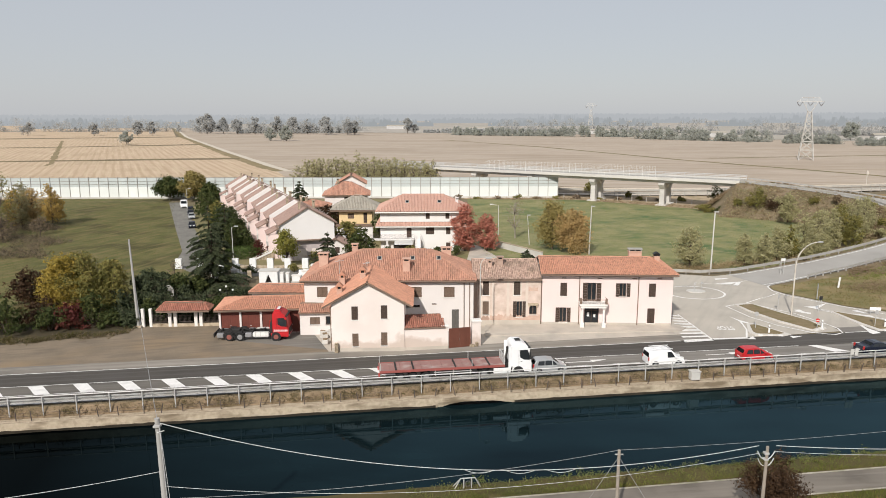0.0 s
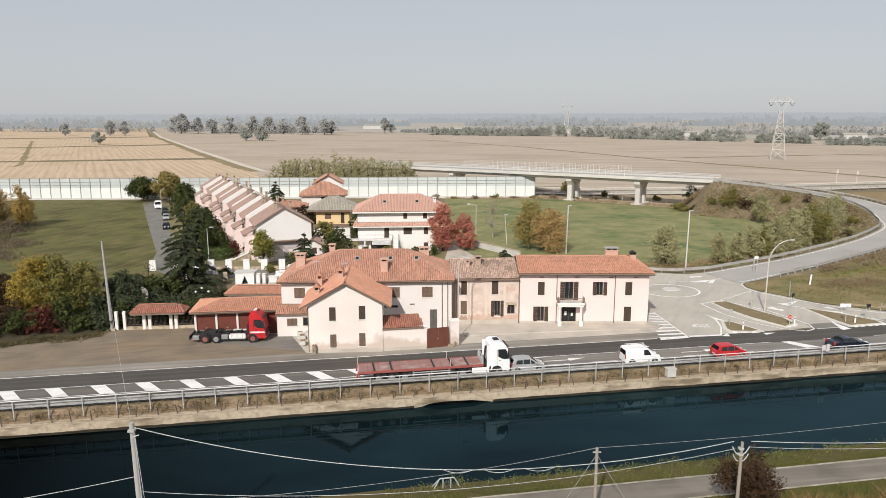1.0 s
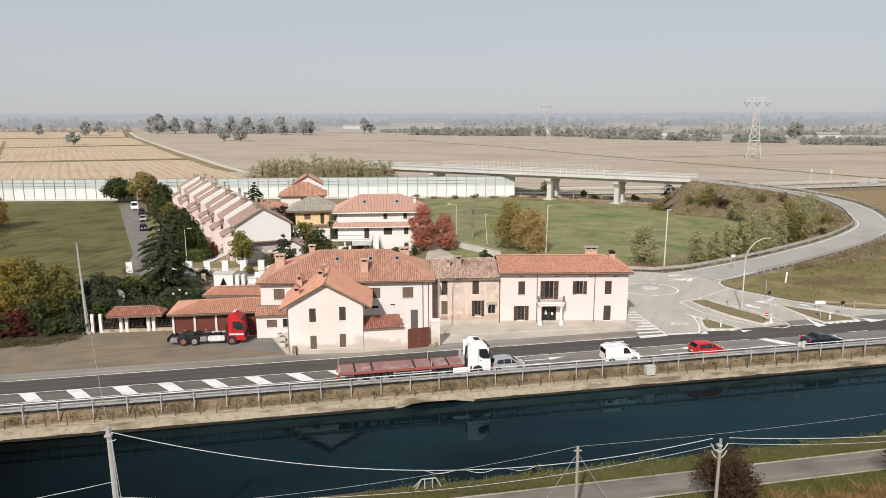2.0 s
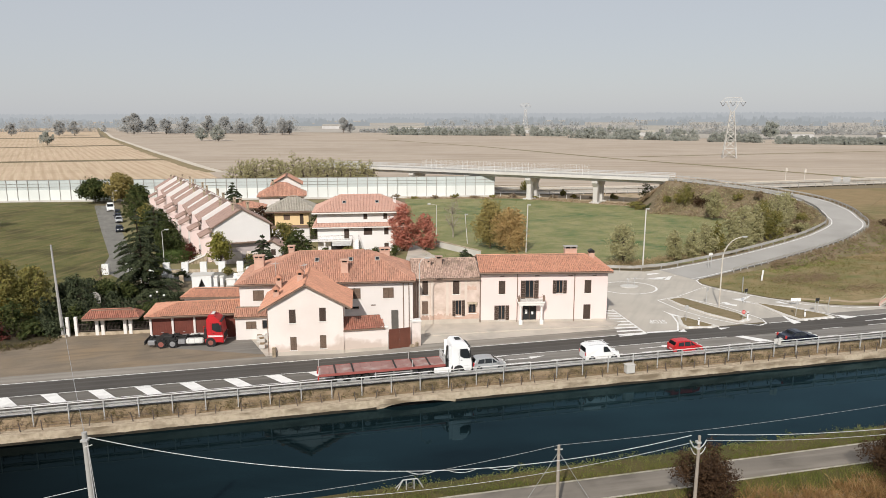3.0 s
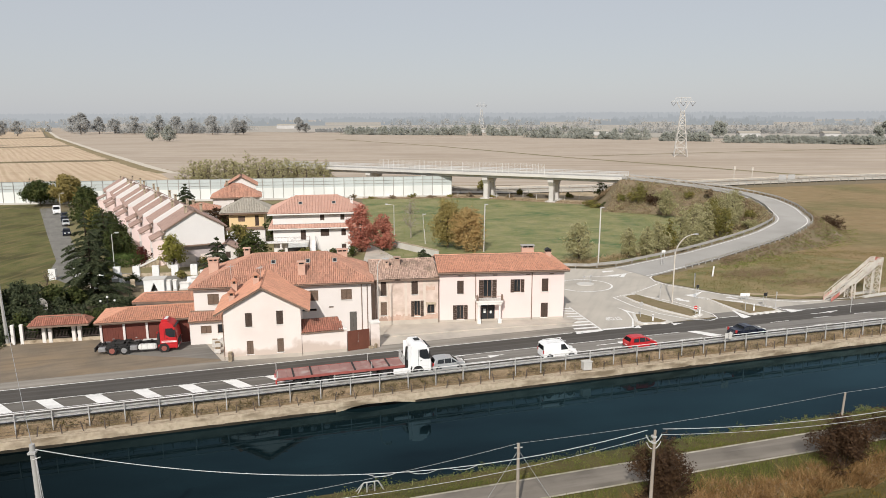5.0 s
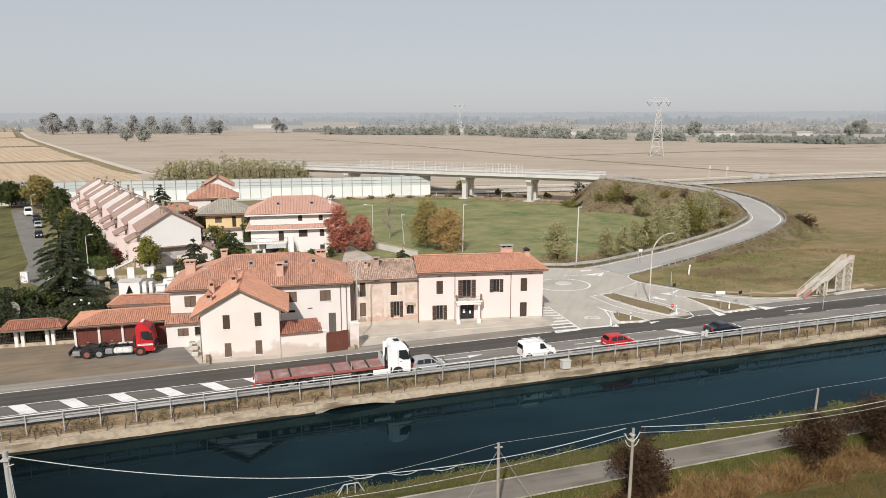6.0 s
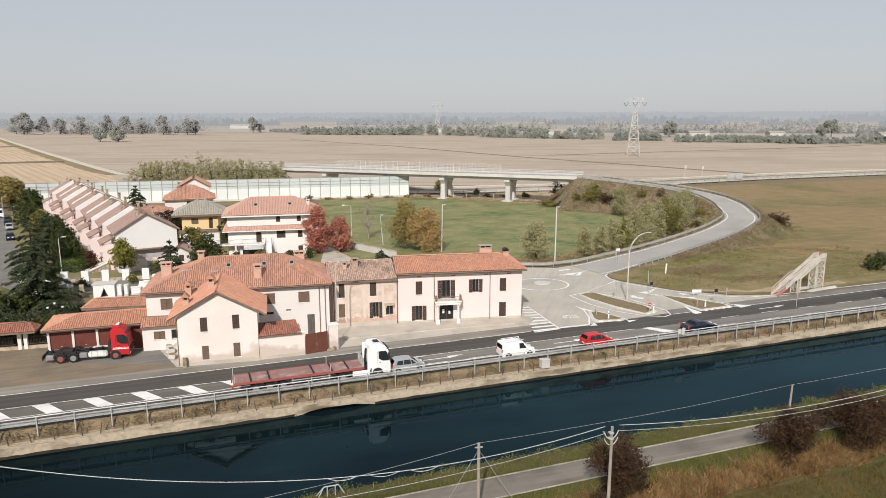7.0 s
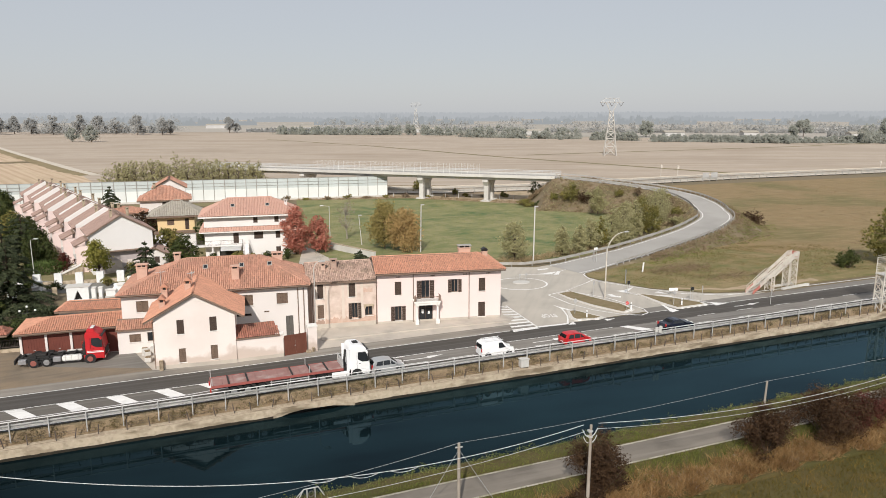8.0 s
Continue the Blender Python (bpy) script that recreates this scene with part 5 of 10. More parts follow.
for w in ow:
    window(old, *w[:4], style=w[4], shutter="shutter_pale" if w[0] < 1.18 else "shutter", sill=True)
roof(old, -0.15, -0.45, W_O + 0.02, 9.6, 6.3, 7.95, M["tile_old"], label="weathered brown tile roof with lichen", seed=7)
chimney(old, 3.6, 3.0, 6.9, 8.3, 0.75, 0.55, "old_brick", "slab")
chimney(old, 2.2, 2.6, 6.9, 7.9, 0.5, 0.5, "old_brick", "slab")
bm = B()
box(bm, 0.01, -0.07, 0.002, W_O - 0.02, 0.0, 0.72)
part("plinth", bm, M["pavement"], old, "pale cement base")
ro = random.Random(17)


def ragged_patch(x0, x1, low_z, high_z, deep, label):
    """Bare masonry with a torn upper edge."""
    bm = B()
    k = max(4, int((x1 - x0) / 0.22))
    edge_ = [(x1 - (x1 - x0) * i / k, high_z + ro.uniform(-0.28, 0.2)) for i in range(k + 1)]
    slab_xz(bm, [(x0, low_z), (x1, low_z)] + edge_, -deep, 0.0)
    part("rubble_base", bm, M["old_brick"], old, label)


ragged_patch(2.1, 8.68, 0.722, 1.42, 0.03, "bare brick where the plaster has fallen")
ragged_patch(0.75, 2.05, 0.722, 1.2, 0.03, "bare brick where the plaster has fallen")
ragged_patch(0.02, 0.42, 0.722, 6.0, 0.02, "rough stone at the corner")
ragged_patch(7.1, 8.3, 4.6, 5.1, 0.012, "flaked plaster patch")
for x0, z0, x1, z1, _ in ow[:4]:
    bm = B()
    box(bm, x0 - 0.2, -0.03, z0 - 0.1, x0, 0.0, z1 + 0.2), box(bm, x1, -0.03, z0 - 0.1, x1 + 0.2, 0.0, z1 + 0.2)
    box(bm, x0, -0.03, z1, x1, 0.0, z1 + 0.2)
    part("window_surround", bm, M["old_trim"], old, "pale worn plaster surround")
for x in (2.5, 4.45, 6.9):
    bm = B()
    box(bm, x - 0.17, -0.035, 1.27, x + 0.17, 0.0, 6.2)
    part("pilaster", bm, M["old_trim"], old, "faded plaster band")
bm = B()
box(bm, 7.1, -0.28, 2.72, 8.4, -0.02, 3.02), box(bm, 7.15, -0.2, 2.45, 7.35, -0.02, 2.72), box(bm, 8.15, -0.2, 2.45, 8.35, -0.02, 2.72)
bevel_all(bm, 0.03)
part("box_awning", bm, M["concrete"], old, "weathered stone hood over a small window")
downpipe(old, 0.55, -0.09, 0.2, 6.1)

# farmhouse: long white house with a hipped roof
farm = house("farmhouse", -17.6, 85.4, 0.0, "long white farmhouse with large hipped red tile roof")
W_F, D_F, H_F = 21.4, 10.0, 6.6
fw = [(1.6, 4.5, 2.95, 5.85, "closed"), (9.65, 4.45, 11.1, 5.8, "closed"), (13.3, 4.45, 14.85, 5.8, "closed"), (17.65, 4.45, 19.0, 5.8, "closed"),
      (9.9, 3.1, 12.2, 3.45, "none"), (12.6, 3.1, 14.6, 3.45, "none"), (16.1, 3.45, 16.7, 3.65, "none")]
fd = (18.65, 0.02, 19.55, 2.85)
walls(farm, W_F, D_F, H_F, M["white_wall"], front=[w[:4] for w in fw] + [fd])
for w in fw:
    window(farm, *w[:4], style=w[4], shutter="shutter_pale", sill=w[3] - w[1] > 0.8)
bm = B()
box(bm, fd[0] + 0.02, 0.06, 0.02, (fd[0] + fd[2]) / 2 - 0.01, 0.1, fd[3]), box(bm, (fd[0] + fd[2]) / 2 + 0.01, 0.06, 0.02, fd[2] - 0.02, 0.1, fd[3])
for k in range(6):
    box(bm, fd[0] + 0.05, 0.045, 0.2 + k * 0.42, fd[2] - 0.05, 0.06, 0.24 + k * 0.42)
part("door", bm, M["green_door"], farm, "narrow grey-green door")
roof(farm, -0.45, -0.6, W_F + 0.35, D_F + 0.6, 6.72, 9.72, M["tile"], r0=6.9, r1=15.7, label="broad hipped roof of mottled red clay tiles", seed=11)
gutter(farm, -0.4, W_F + 0.3, -0.66, 6.66)
for x in (20.9, 20.2):
    downpipe(farm, x, -0.08, 0.1, 6.55)
chimney(farm, 1.9, 4.0, 7.5, 9.15, 1.2, 0.8, "brick_chimney", "slab")
chimney(farm, 5.6, 7.5, 8.2, 9.7, 0.75, 0.6, "brick_chimney", "slab")
chimney(farm, 12.9, 1.2, 7.2, 8.95, 0.85, 0.7, "brick_chimney", "slab")
chimney(farm, 18.0, 7.4, 7.4, 9.2, 1.3, 0.8, "brick_chimney", "slab")
for x in (9.3, 13.6, 17.0):
    y, z = 3.3, 6.72 + (3.3 + 0.6) * 3.0 / 5.6
    bm = B()
    box(bm, -0.3, -0.38, 0.05, 0.3, 0.38, 0.14, pose(x, y, z, 28, 0, 0))
    s = part("skylight", bm, M["dull_steel"], farm, "small roof skylight")
    bm = B()
    box(bm, -0.2, -0.27, 0.14, 0.2, 0.27, 0.155, pose(x, y, z, 28, 0, 0))
    part("pane", bm, M["glass"], s)

# gabled wing towards the road
wing = house("gabled_house", -13.0, 77.5, 1.5, "white gabled house with stained base and brown shutters")
W_G, D_G, H_G = 8.45, 8.2, 5.7
gw = [(2.35, 3.85, 3.1, 5.45, "closed"), (5.75, 3.95, 6.5, 5.55, "closed"), (2.38, 0.62, 3.1, 2.2, "closed"), (5.72, 0.7, 6.45, 2.3, "closed")]
walls(wing, W_G, D_G, H_G, M["stained_wall"], front=[w[:4] for w in gw], left=[(2.2, 3.9, 3.0, 5.2)], gable_front=2.35)
for i, w in enumerate(gw):
    window(wing, *w[:4], style=w[4], shutter="shutter" if i < 2 else "shutter_pale", sill=True)
roof(wing, -0.95, -0.45, W_G + 1.0, D_G + 0.6, 5.5, 8.42, M["tile_bright"], along="y", label="pitched red clay tile roof with deep eaves", seed=19)
chimney(wing, 0.85, 1.7, 5.5, 7.15, 0.62, 0.62, "brick_chimney", "gable")
chimney(wing, 0.75, 5.6, 5.6, 7.6, 0.6, 0.6, "brick_chimney", "gable")
chimney(wing, 3.5, 3.2, 7.6, 8.75, 0.65, 0.65, "brick_chimney", "gable")


def aerial(m, h, label):
    t = thing("tv_aerial", m, label, "aerial", "roof aerials")
    bm = B()
    tube(bm, (0, 0, -0.3), (0, 0, h), 0.03, 0.022, 6)
    part("mast", bm, M["steel"], t)
    bm = B()
    tube(bm, (-0.55, 0, h - 0.25), (0.6, 0, h - 0.25), 0.018, n=5)
    for k in range(7):
        tube(bm, (-0.5 + 0.17 * k, -0.34 + 0.02 * k, h - 0.25), (-0.5 + 0.17 * k, 0.34 - 0.02 * k, h - 0.25), 0.012, n=4)
    part("antenna", bm, M["steel"], t)


aerial(wing.matrix_basis @ pose(0.35, 6.2, 6.2, 0, 0, 30), 3.6, "thin television aerial on the farmhouse roof")
aerial(wing.matrix_basis @ pose(3.9, 4.4, 8.3, 0, 0, 70), 1.6, "thin television aerial on the gable roof")
bm = B()
box(bm, -0.02, -0.05, 0.0, W_G + 0.02, 0.0, 0.45)
part("plinth", bm, M["pavement"], wing, "rough grey cement base")
downpipe(wing, -0.1, 0.2, 0.1, 5.4)
bm = B()
box(bm, 0.35, -0.5, 0.0, 0.75, -0.1, 1.15)
bevel_all(bm, 0.04)
tagged(part("stone_post", bm, M["concrete"]), "short weathered stone post beside the house", "post").matrix_basis = pose(-13.0, 77.5, 0, 0, 0, 1.5)

# garden wall with lean-to roof, gate and pillar
gwall = thing("garden_wall", pose(-4.55, 77.85, 0, 0, 0, 7.0), "tall rendered garden wall with stained base", "wall")
bm = B()
wall_grid(bm, Matrix.Identity(4), 5.15, 2.65, 0.35, [])
part("wall", bm, M["stained_wall"], gwall)
bm = B()
box(bm, -0.0, -0.04, 0.0, 5.15, 0.0, 0.4)
part("plinth", bm, M["pavement"], gwall, "rough grey cement base")
slope_roof(gwall, (-0.05, -0.15, 2.75), (4.8, -0.15, 2.75), (4.4, 2.4, 3.7), (-0.05, 2.4, 3.7), M["tile_dark"], seed=5)
bm = B()
box(bm, 4.3, -0.1, 2.66, 5.2, 0.5, 2.9)
bevel_all(bm, 0.02)
part("coping", bm, M["white_trim"], gwall)
gate = thing("gate", pose(0.6, 78.55, 0, 0, 0, 15.0), "closed brown sheet steel double gate", "gate")
for k in range(2):
    bm = B()
    ribbed(bm, 0.05 + 1.34 * k, 1.37 + 1.34 * k, 0.06, 2.45, 0.0, 5)
    part("gate_leaf", bm, M["gate"], gate)
bm = B()
box(bm, 1.28, -0.07, 1.05, 1.34, 0, 1.18)
part("handle", bm, M["steel"], gate)
pil = thing("gate_pillar", pose(3.4, 79.35, 0, 0, 0, 10), "tall rendered gate pillar with stone cap", "pillar")
bm = B()
box(bm, 0, 0, 0, 1.05, 0.7, 3.0)
part("shaft", bm, M["stained_wall"], pil)
bm = B()
box(bm, -0.08, -0.08, 3.0, 1.13, 0.78, 3.16), box(bm, 0.0, 0.0, 3.16, 1.05, 0.7, 3.24)
part("cap", bm, M["white_trim"], pil)
bm = B()
box(bm, -0.35, -0.45, 0, 0.25, -0.02, 0.35), box(bm, 0.35, -0.35, 0, 0.7, -0.02, 0.6)
bevel_all(bm, 0.08, 2)
part("foot_stone", bm, M["concrete"], pil, "rounded guard stones")

# annex and garages west of the farmhouse
annex = house("annex", -18.0, 83.9, 2.0, "low white annex with a tiled lean-to roof")
walls(annex, 5.2, 1.45, 2.9, M["white_wall"], front=[(1.25, 1.35, 2.5, 2.3), (3.2, 1.3, 4.6, 2.4)], thick=0.2)
window(annex, 1.25, 1.35, 2.5, 2.3, "closed", shutter="shutter_pale")
window(annex, 3.2, 1.3, 4.6, 2.4, "none")
slope_roof(annex, (-0.1, -0.35, 2.95), (5.3, -0.35, 2.95), (5.3, 1.5, 3.85), (-0.1, 1.5, 3.85), M["tile"], seed=6)
bm = B()
for k in range(5):
    box(bm, 2.6 + 0.3 * k, -1.3, 0.0, 2.9 + 0.3 * k, -0.02, 0.18 * (k + 1))
part("outdoor_steps", bm, M["concrete_new"], annex, "worn concrete steps")

gar = house("garage", -28.3, 84.3, 4.5, "row of garages with oxide red doors", "garage")
bays = [(0.25 + 2.55 * k, 0.02, 2.55 + 2.55 * k, 2.85) for k in range(4)]
walls(gar, 10.35, 5.6, 3.15, M["white_wall"], front=bays, thick=0.3)
for b in bays:
    bm = B()
    ribbed(bm, b[0], b[2], b[1], b[3], 0.16, 8)
    d = part("garage_door", bm, M["red_door"], gar)
    bm = B()
    box(bm, (b[0] + b[2]) / 2 - 0.1, 0.1, 1.0, (b[0] + b[2]) / 2 + 0.1, 0.145, 1.06)
    part("handle", bm, M["steel"], d)
roof(gar, -0.45, -0.55, 10.8, 6.1, 3.2, 4.12, M["tile_bright"], r0=3.0, label="low hipped red tile roof", seed=21)
gutter(gar, -0.4, 10.7, -0.6, 3.14)

shed = house("shed", -26.6, 93.6, -2.0, "low white outbuilding with tiled roof", "shed")
walls(shed, 7.6, 4.2, 2.95, M["white_wall"], front=[(1.0, 0.02, 3.0, 2.1)], thick=0.3)
bm = B()
box(bm, 1.0, 0.1, 0.02, 3.0, 0.14, 2.1)
part("door", bm, M["shutter_pale"], shed)
roof(shed, -0.4, -0.4, 8.0, 4.4, 3.12, 3.85, M["tile_bright"], r0=0.9, r1=7.2, seed=23)

# roofed gateway and low fence in front of the garden
can = house("gateway", -38.0, 87.6, 3.0, "roofed garden gateway with white posts", "gateway")
for x in (2.2, 2.9, 5.55, 6.2):
    bm = B()
    box(bm, x - 0.2, -0.2, 0, x + 0.2, 0.2, 2.25)
    bevel_all(bm, 0.02)
    part("post", bm, M["white_trim"], can)
bm = B()
box(bm, 1.3, -0.25, 2.25, 7.2, 0.25, 2.4)
part("beam", bm, M["eave"], can)
roof(can, 0.9, -1.25, 7.6, 1.25, 2.42, 3.3, M["tile_dark"], r0=1.7, r1=6.7, label="small hipped tile roof", seed=25)
fence = thing("garden_fence", pose(-39.6, 87.5, 0, 0, 0, 3.0), "low white wall with posts and dark bars", "fence")
for x in (0.35, 1.35, 10.4):
    bm = B()
    box(bm, x - 0.18, -0.18, 0, x + 0.18, 0.18, 2.45)
    bevel_all(bm, 0.02)
    part("post", bm, M["white_trim"], fence)
bm = B()
box(bm, 1.5, -0.13, 0, 11.2, 0.13, 0.4)
part("low_wall", bm, M["concrete"], fence)
for x0, x1 in ((1.6, 3.7), (5.0, 6.7), (8.1, 10.2)):
    bm = B()
    box(bm, x0, -0.02, 0.6, x1, 0.02, 0.65), box(bm, x0, -0.02, 1.45, x1, 0.02, 1.5)
    for k in range(int((x1 - x0) / 0.16)):
        box(bm, x0 + k * 0.16, -0.012, 0.5, x0 + k * 0.16 + 0.025, 0.012, 1.55)
    part("bars", bm, M["dark_steel"], fence, "dark iron bars")

# ---- houses behind ----
def plain_window(parent, x0, z0, x1, z1, m=None, shutter="shutter", style="closed"):
    return window(parent, x0, z0, x1, z1, style, m, shutter, sill=False)


# row of stepped terrace houses, raised over a garage storey
ROW_X = [0.0, -1.17, -2.25, -2.34, -3.78, -3.87, -5.31, -5.4, -6.66]
ROW_B, ROW_D, ROW_W, ROW_E, ROW_R = 2.7, 9.32, 10.08, 7.2, 10.21
rowm = pose(-30.51, 128.97, 0, 0, 0, 19)
for i, sx in enumerate(ROW_X):
    hs = thing("terrace_house", rowm @ pose(sx, i * ROW_D, 0), "pinkish white terrace house with brown tile roof and raised party walls", "house", "terrace row")
    wl_ = [(1.35, ROW_B + 0.02, 2.25, ROW_B + 1.95), (4.9, ROW_B + 0.8, 6.0, ROW_B + 2.0), (1.8, ROW_B + 2.9, 2.7, ROW_B + 4.05), (5.6, ROW_B + 2.9, 6.7, ROW_B + 4.05), (1.6, 0.9, 2.6, 1.7)]
    walls(hs, ROW_W, ROW_D, ROW_E, M["pink_wall"] if i else M["villa_wall"], left=wl_, gable_front=0.0, thick=0.3)
    for w in wl_:
        plain_window(hs, *w, m=pose(0, ROW_D - 0.3, 0, 0, 0, -90))
    # gable end and party walls follow the roof
    for y, h in ((0.0, 0.4 if i else 0.0), (ROW_D - 0.3, 0.0)):
        bm = B()
        slab_xz(bm, [(0, ROW_E), (ROW_W, ROW_E), (ROW_W, ROW_E + 0.02 + h), (ROW_W / 2, ROW_R + h), (0, ROW_E + 0.02 + h)], y, y + (0.45 if i and not y else 0.3))
        part("party_wall", bm, M["villa_wall"], hs)
    y0 = 0.45 if i else -0.35
    roof(hs, -0.5, y0, ROW_W + 0.5, ROW_D - 0.02, ROW_E - 0.22, ROW_R + 0.06, M["tile_brown"], along="y", tw=0.3, tl=0.54, label="brown tile roof", seed=40 + i)
    slope_roof(hs, (-2.35, 7.9, ROW_B + 2.1), (-2.35, 3.05, ROW_B + 2.1), (-0.02, 3.05, ROW_B + 3.25), (-0.02, 7.9, ROW_B + 3.25), M["tile_brown"], tw=0.3, tl=0.54, seed=60 + i, name="porch_roof")
    bm = B()
    box(bm, -2.1, 3.3, 0, -0.02, 3.55, ROW_B + 2.05)
    part("porch_wall", bm, M["pink_wall"], hs)
    bm = B()
    box(bm, -2.15, 7.45, 0, -1.88, 7.72, ROW_B + 2.05)
    part("porch_post", bm, M["white_wall"], hs)
    bm = B()
    box(bm, -2.2, 3.56, ROW_B - 0.2, -0.02, 7.8, ROW_B)
    part("porch_floor", bm, M["concrete_new"], hs)
    chimney(hs, ROW_W / 2 - 1.25, 1.8, ROW_B + 6.3, ROW_B + 8.0, 0.42, 0.42, "concrete", "slab")
    chimney(hs, ROW_W / 2 + 2.0, 5.4, ROW_B + 5.9, ROW_B + 7.75, 0.45, 0.45, "concrete", "slab")
    if i == 0:
        bm = B()
        box(bm, 1.1, -0.9, ROW_B + 1.15, ROW_W - 0.9, -0.02, ROW_B + 1.3)
        part("canopy", bm, M["eave"], hs)
        # shade under the canopy is put into this panel's grey colour
        bm = B()
        box(bm, 0.9, -0.035, 0.02, ROW_W - 0.7, -0.005, ROW_B + 1.14)
        part("garage_front", bm, M["shaded_wall"], hs)
        for gx in (2.2, 5.6):
            bm = B()
            box(bm, gx, -0.06, 0.02, gx + 2.5, -0.037, 2.2)
            part("garage_door", bm, M["stained_wall"], hs)

# villa with two tiers of roof
villa = house("villa", -12.75, 139.2, 1.0, "white three-storey villa with faded red hipped roof", "house")
VW, VD, VH = 17.2, 11.0, 8.25
vw = [(9.2, 6.6, 10.0, 8.0), (13.2, 6.6, 14.0, 8.0), (5.3, 2.75, 6.3, 4.75), (9.2, 3.4, 10.9, 4.9), (13.3, 3.4, 14.2, 4.9), (13.3, 0.5, 14.2, 1.7), (2.6, 0.05, 6.2, 2.0)]
walls(villa, VW, VD, VH, M["villa_wall"], front=vw, left=[(3.0, 2.8, 3.9, 4.8), (3.0, 6.5, 3.9, 8.0)], thick=0.3)
for w in vw[:6]:
    plain_window(villa, *w)
bm = B()
box(bm, 2.6, 0.3, 0.05, 6.2, 0.34, 2.0)
part("garage_door", bm, M["dark_room"], villa)
roof(villa, -0.9, -0.9, VW + 0.9, VD + 0.9, 8.15, 11.0, M["tile_pink"], r0=4.6, r1=12.6, tw=0.3, tl=0.5, over=0.3, label="faded red tile roof", seed=80)
for A_, B_, C_, D_ in (((-0.9, -0.9, 5.2), (VW + 0.9, -0.9, 5.2), (VW, -0.02, 6.0), (0, -0.02, 6.0)), ((-0.9, VD + 0.9, 5.2), (-0.9, -0.9, 5.2), (-0.02, 0, 6.0), (-0.02, VD, 6.0))):
    slope_roof(villa, A_, B_, C_, D_, M["tile_pink"], tw=0.3, tl=0.5, seed=83, name="skirt_roof")
for A_ in ((-0.95, -0.98, -0.9, 5.0, VW + 0.95, -0.9, 5.2), (-0.95, -0.98, 7.88, 0, VW + 0.95, -0.92, 8.15)):
    bm = B()
    z0, z1 = (5.0, 5.22) if A_[2] < 0 else (7.9, 8.15)
    box(bm, -0.95, -0.97, z0, VW + 0.95, -0.91, z1)
    part("fascia", bm, M["white_trim"], villa)
bm = B()
box(bm, -2.2, -1.5, 2.45, 6.9, -0.02, 2.7)
bl = part("balcony", bm, M["villa_wall"], villa)
bm = B()
tube(bm, (-2.1, -1.42, 3.6), (6.8, -1.42, 3.6), 0.03, n=5)
for k in range(45):
    tube(bm, (-2.1 + k * 0.2, -1.42, 2.7), (-2.1 + k * 0.2, -1.42, 3.6), 0.014, n=4)
part("rail", bm, M["dark_steel"], bl)
for x in (-2.0, 1.4, 6.6):
    bm = B()
    box(bm, x - 0.15, -1.4, 0, x + 0.15, -1.1, 2.45)
    part("pillar", bm, M["villa_wall"], villa)
bm = B()
vs = [bm.verts.new(p) for p in ((2.9, -1.45, 2.42), (6.6, -1.45, 2.42), (6.6, -2.6, 1.75), (2.9, -2.6, 1.75))]
bm.faces.new(vs)
bmesh.ops.solidify(bm, geom=list(bm.faces), thickness=0.05)
part("awning", bm, M["sign_white"], villa, "white fabric awning")
bm = B()
for k in range(14):
    box(bm, 7.0, -0.3 - 0.28 * k - 0.3, 0, 8.2, -0.3 - 0.28 * k, 2.6 - 0.185 * k)
part("stair", bm, M["villa_wall"], villa, "white outside stair")
bm = B()
for x in (7.0, 8.2):
    tube(bm, (x, -0.4, 3.5), (x, -4.4, 1.0), 0.035, n=5)
    for k in range(10):
        tube(bm, (x, -0.4 - 0.4 * k, 2.5 - 0.25 * k), (x, -0.4 - 0.4 * k, 3.5 - 0.25 * k), 0.015, n=4)
part("stair_rail", bm, M["dark_steel"], villa)
chimney(villa, 15.6, 3.0, 8.6, 10.2, 0.55, 0.55, "white_wall", "slab")
for x in (5.4, 12.0):
    bm = B()
    box(bm, -0.4, -0.5, 0.06, 0.4, 0.5, 0.16, pose(x, 2.6, 8.15 + 3.5 * 2.85 / 6.4, 24, 0, 0))
    sk = part("skylight", bm, M["dull_steel"], villa, "roof skylight")
    bm = B()
    box(bm, -0.28, -0.38, 0.16, 0.28, 0.38, 0.175, pose(x, 2.6, 8.15 + 3.5 * 2.85 / 6.4, 24, 0, 0))
    part("pane", bm, M["glass"], sk)

# ochre house with grey roof, and its white ground floor
och = house("ochre_house", -23.2, 153.5, 3.0, "ochre and white house with grey hipped roof", "house")
walls(och, 7.3, 8.5, 6.7, M["yellow_wall"], front=[(1.9, 4.6, 3.3, 5.8), (5.4, 3.6, 6.2, 5.9)], left=[(3, 4.4, 4, 5.8)], thick=0.3)
plain_window(och, 1.9, 4.6, 3.3, 5.8, shutter="shutter_pale")
plain_window(och, 5.4, 3.6, 6.2, 5.9)
roof(och, -1.9, -1.0, 9.2, 9.5, 6.6, 9.4, M["tile_grey"], r0=3.2, r1=4.4, tw=0.35, tl=0.6, over=0.3, label="grey-green hipped roof", seed=90)
bm = B()
box(bm, -0.6, -2.4, 3.1, 7.6, 0.0, 3.45)
part("terrace", bm, M["eave"], och)
bm = B()
box(bm, -0.4, -2.2, 0, 7.5, -0.01, 3.1)
part("ground_floor", bm, M["villa_wall"], och)
bm = B()
box(bm, 3.4, -2.23, 2.3, 6.4, -2.2, 2.6)
part("slot_window", bm, M["dark_room"], och)

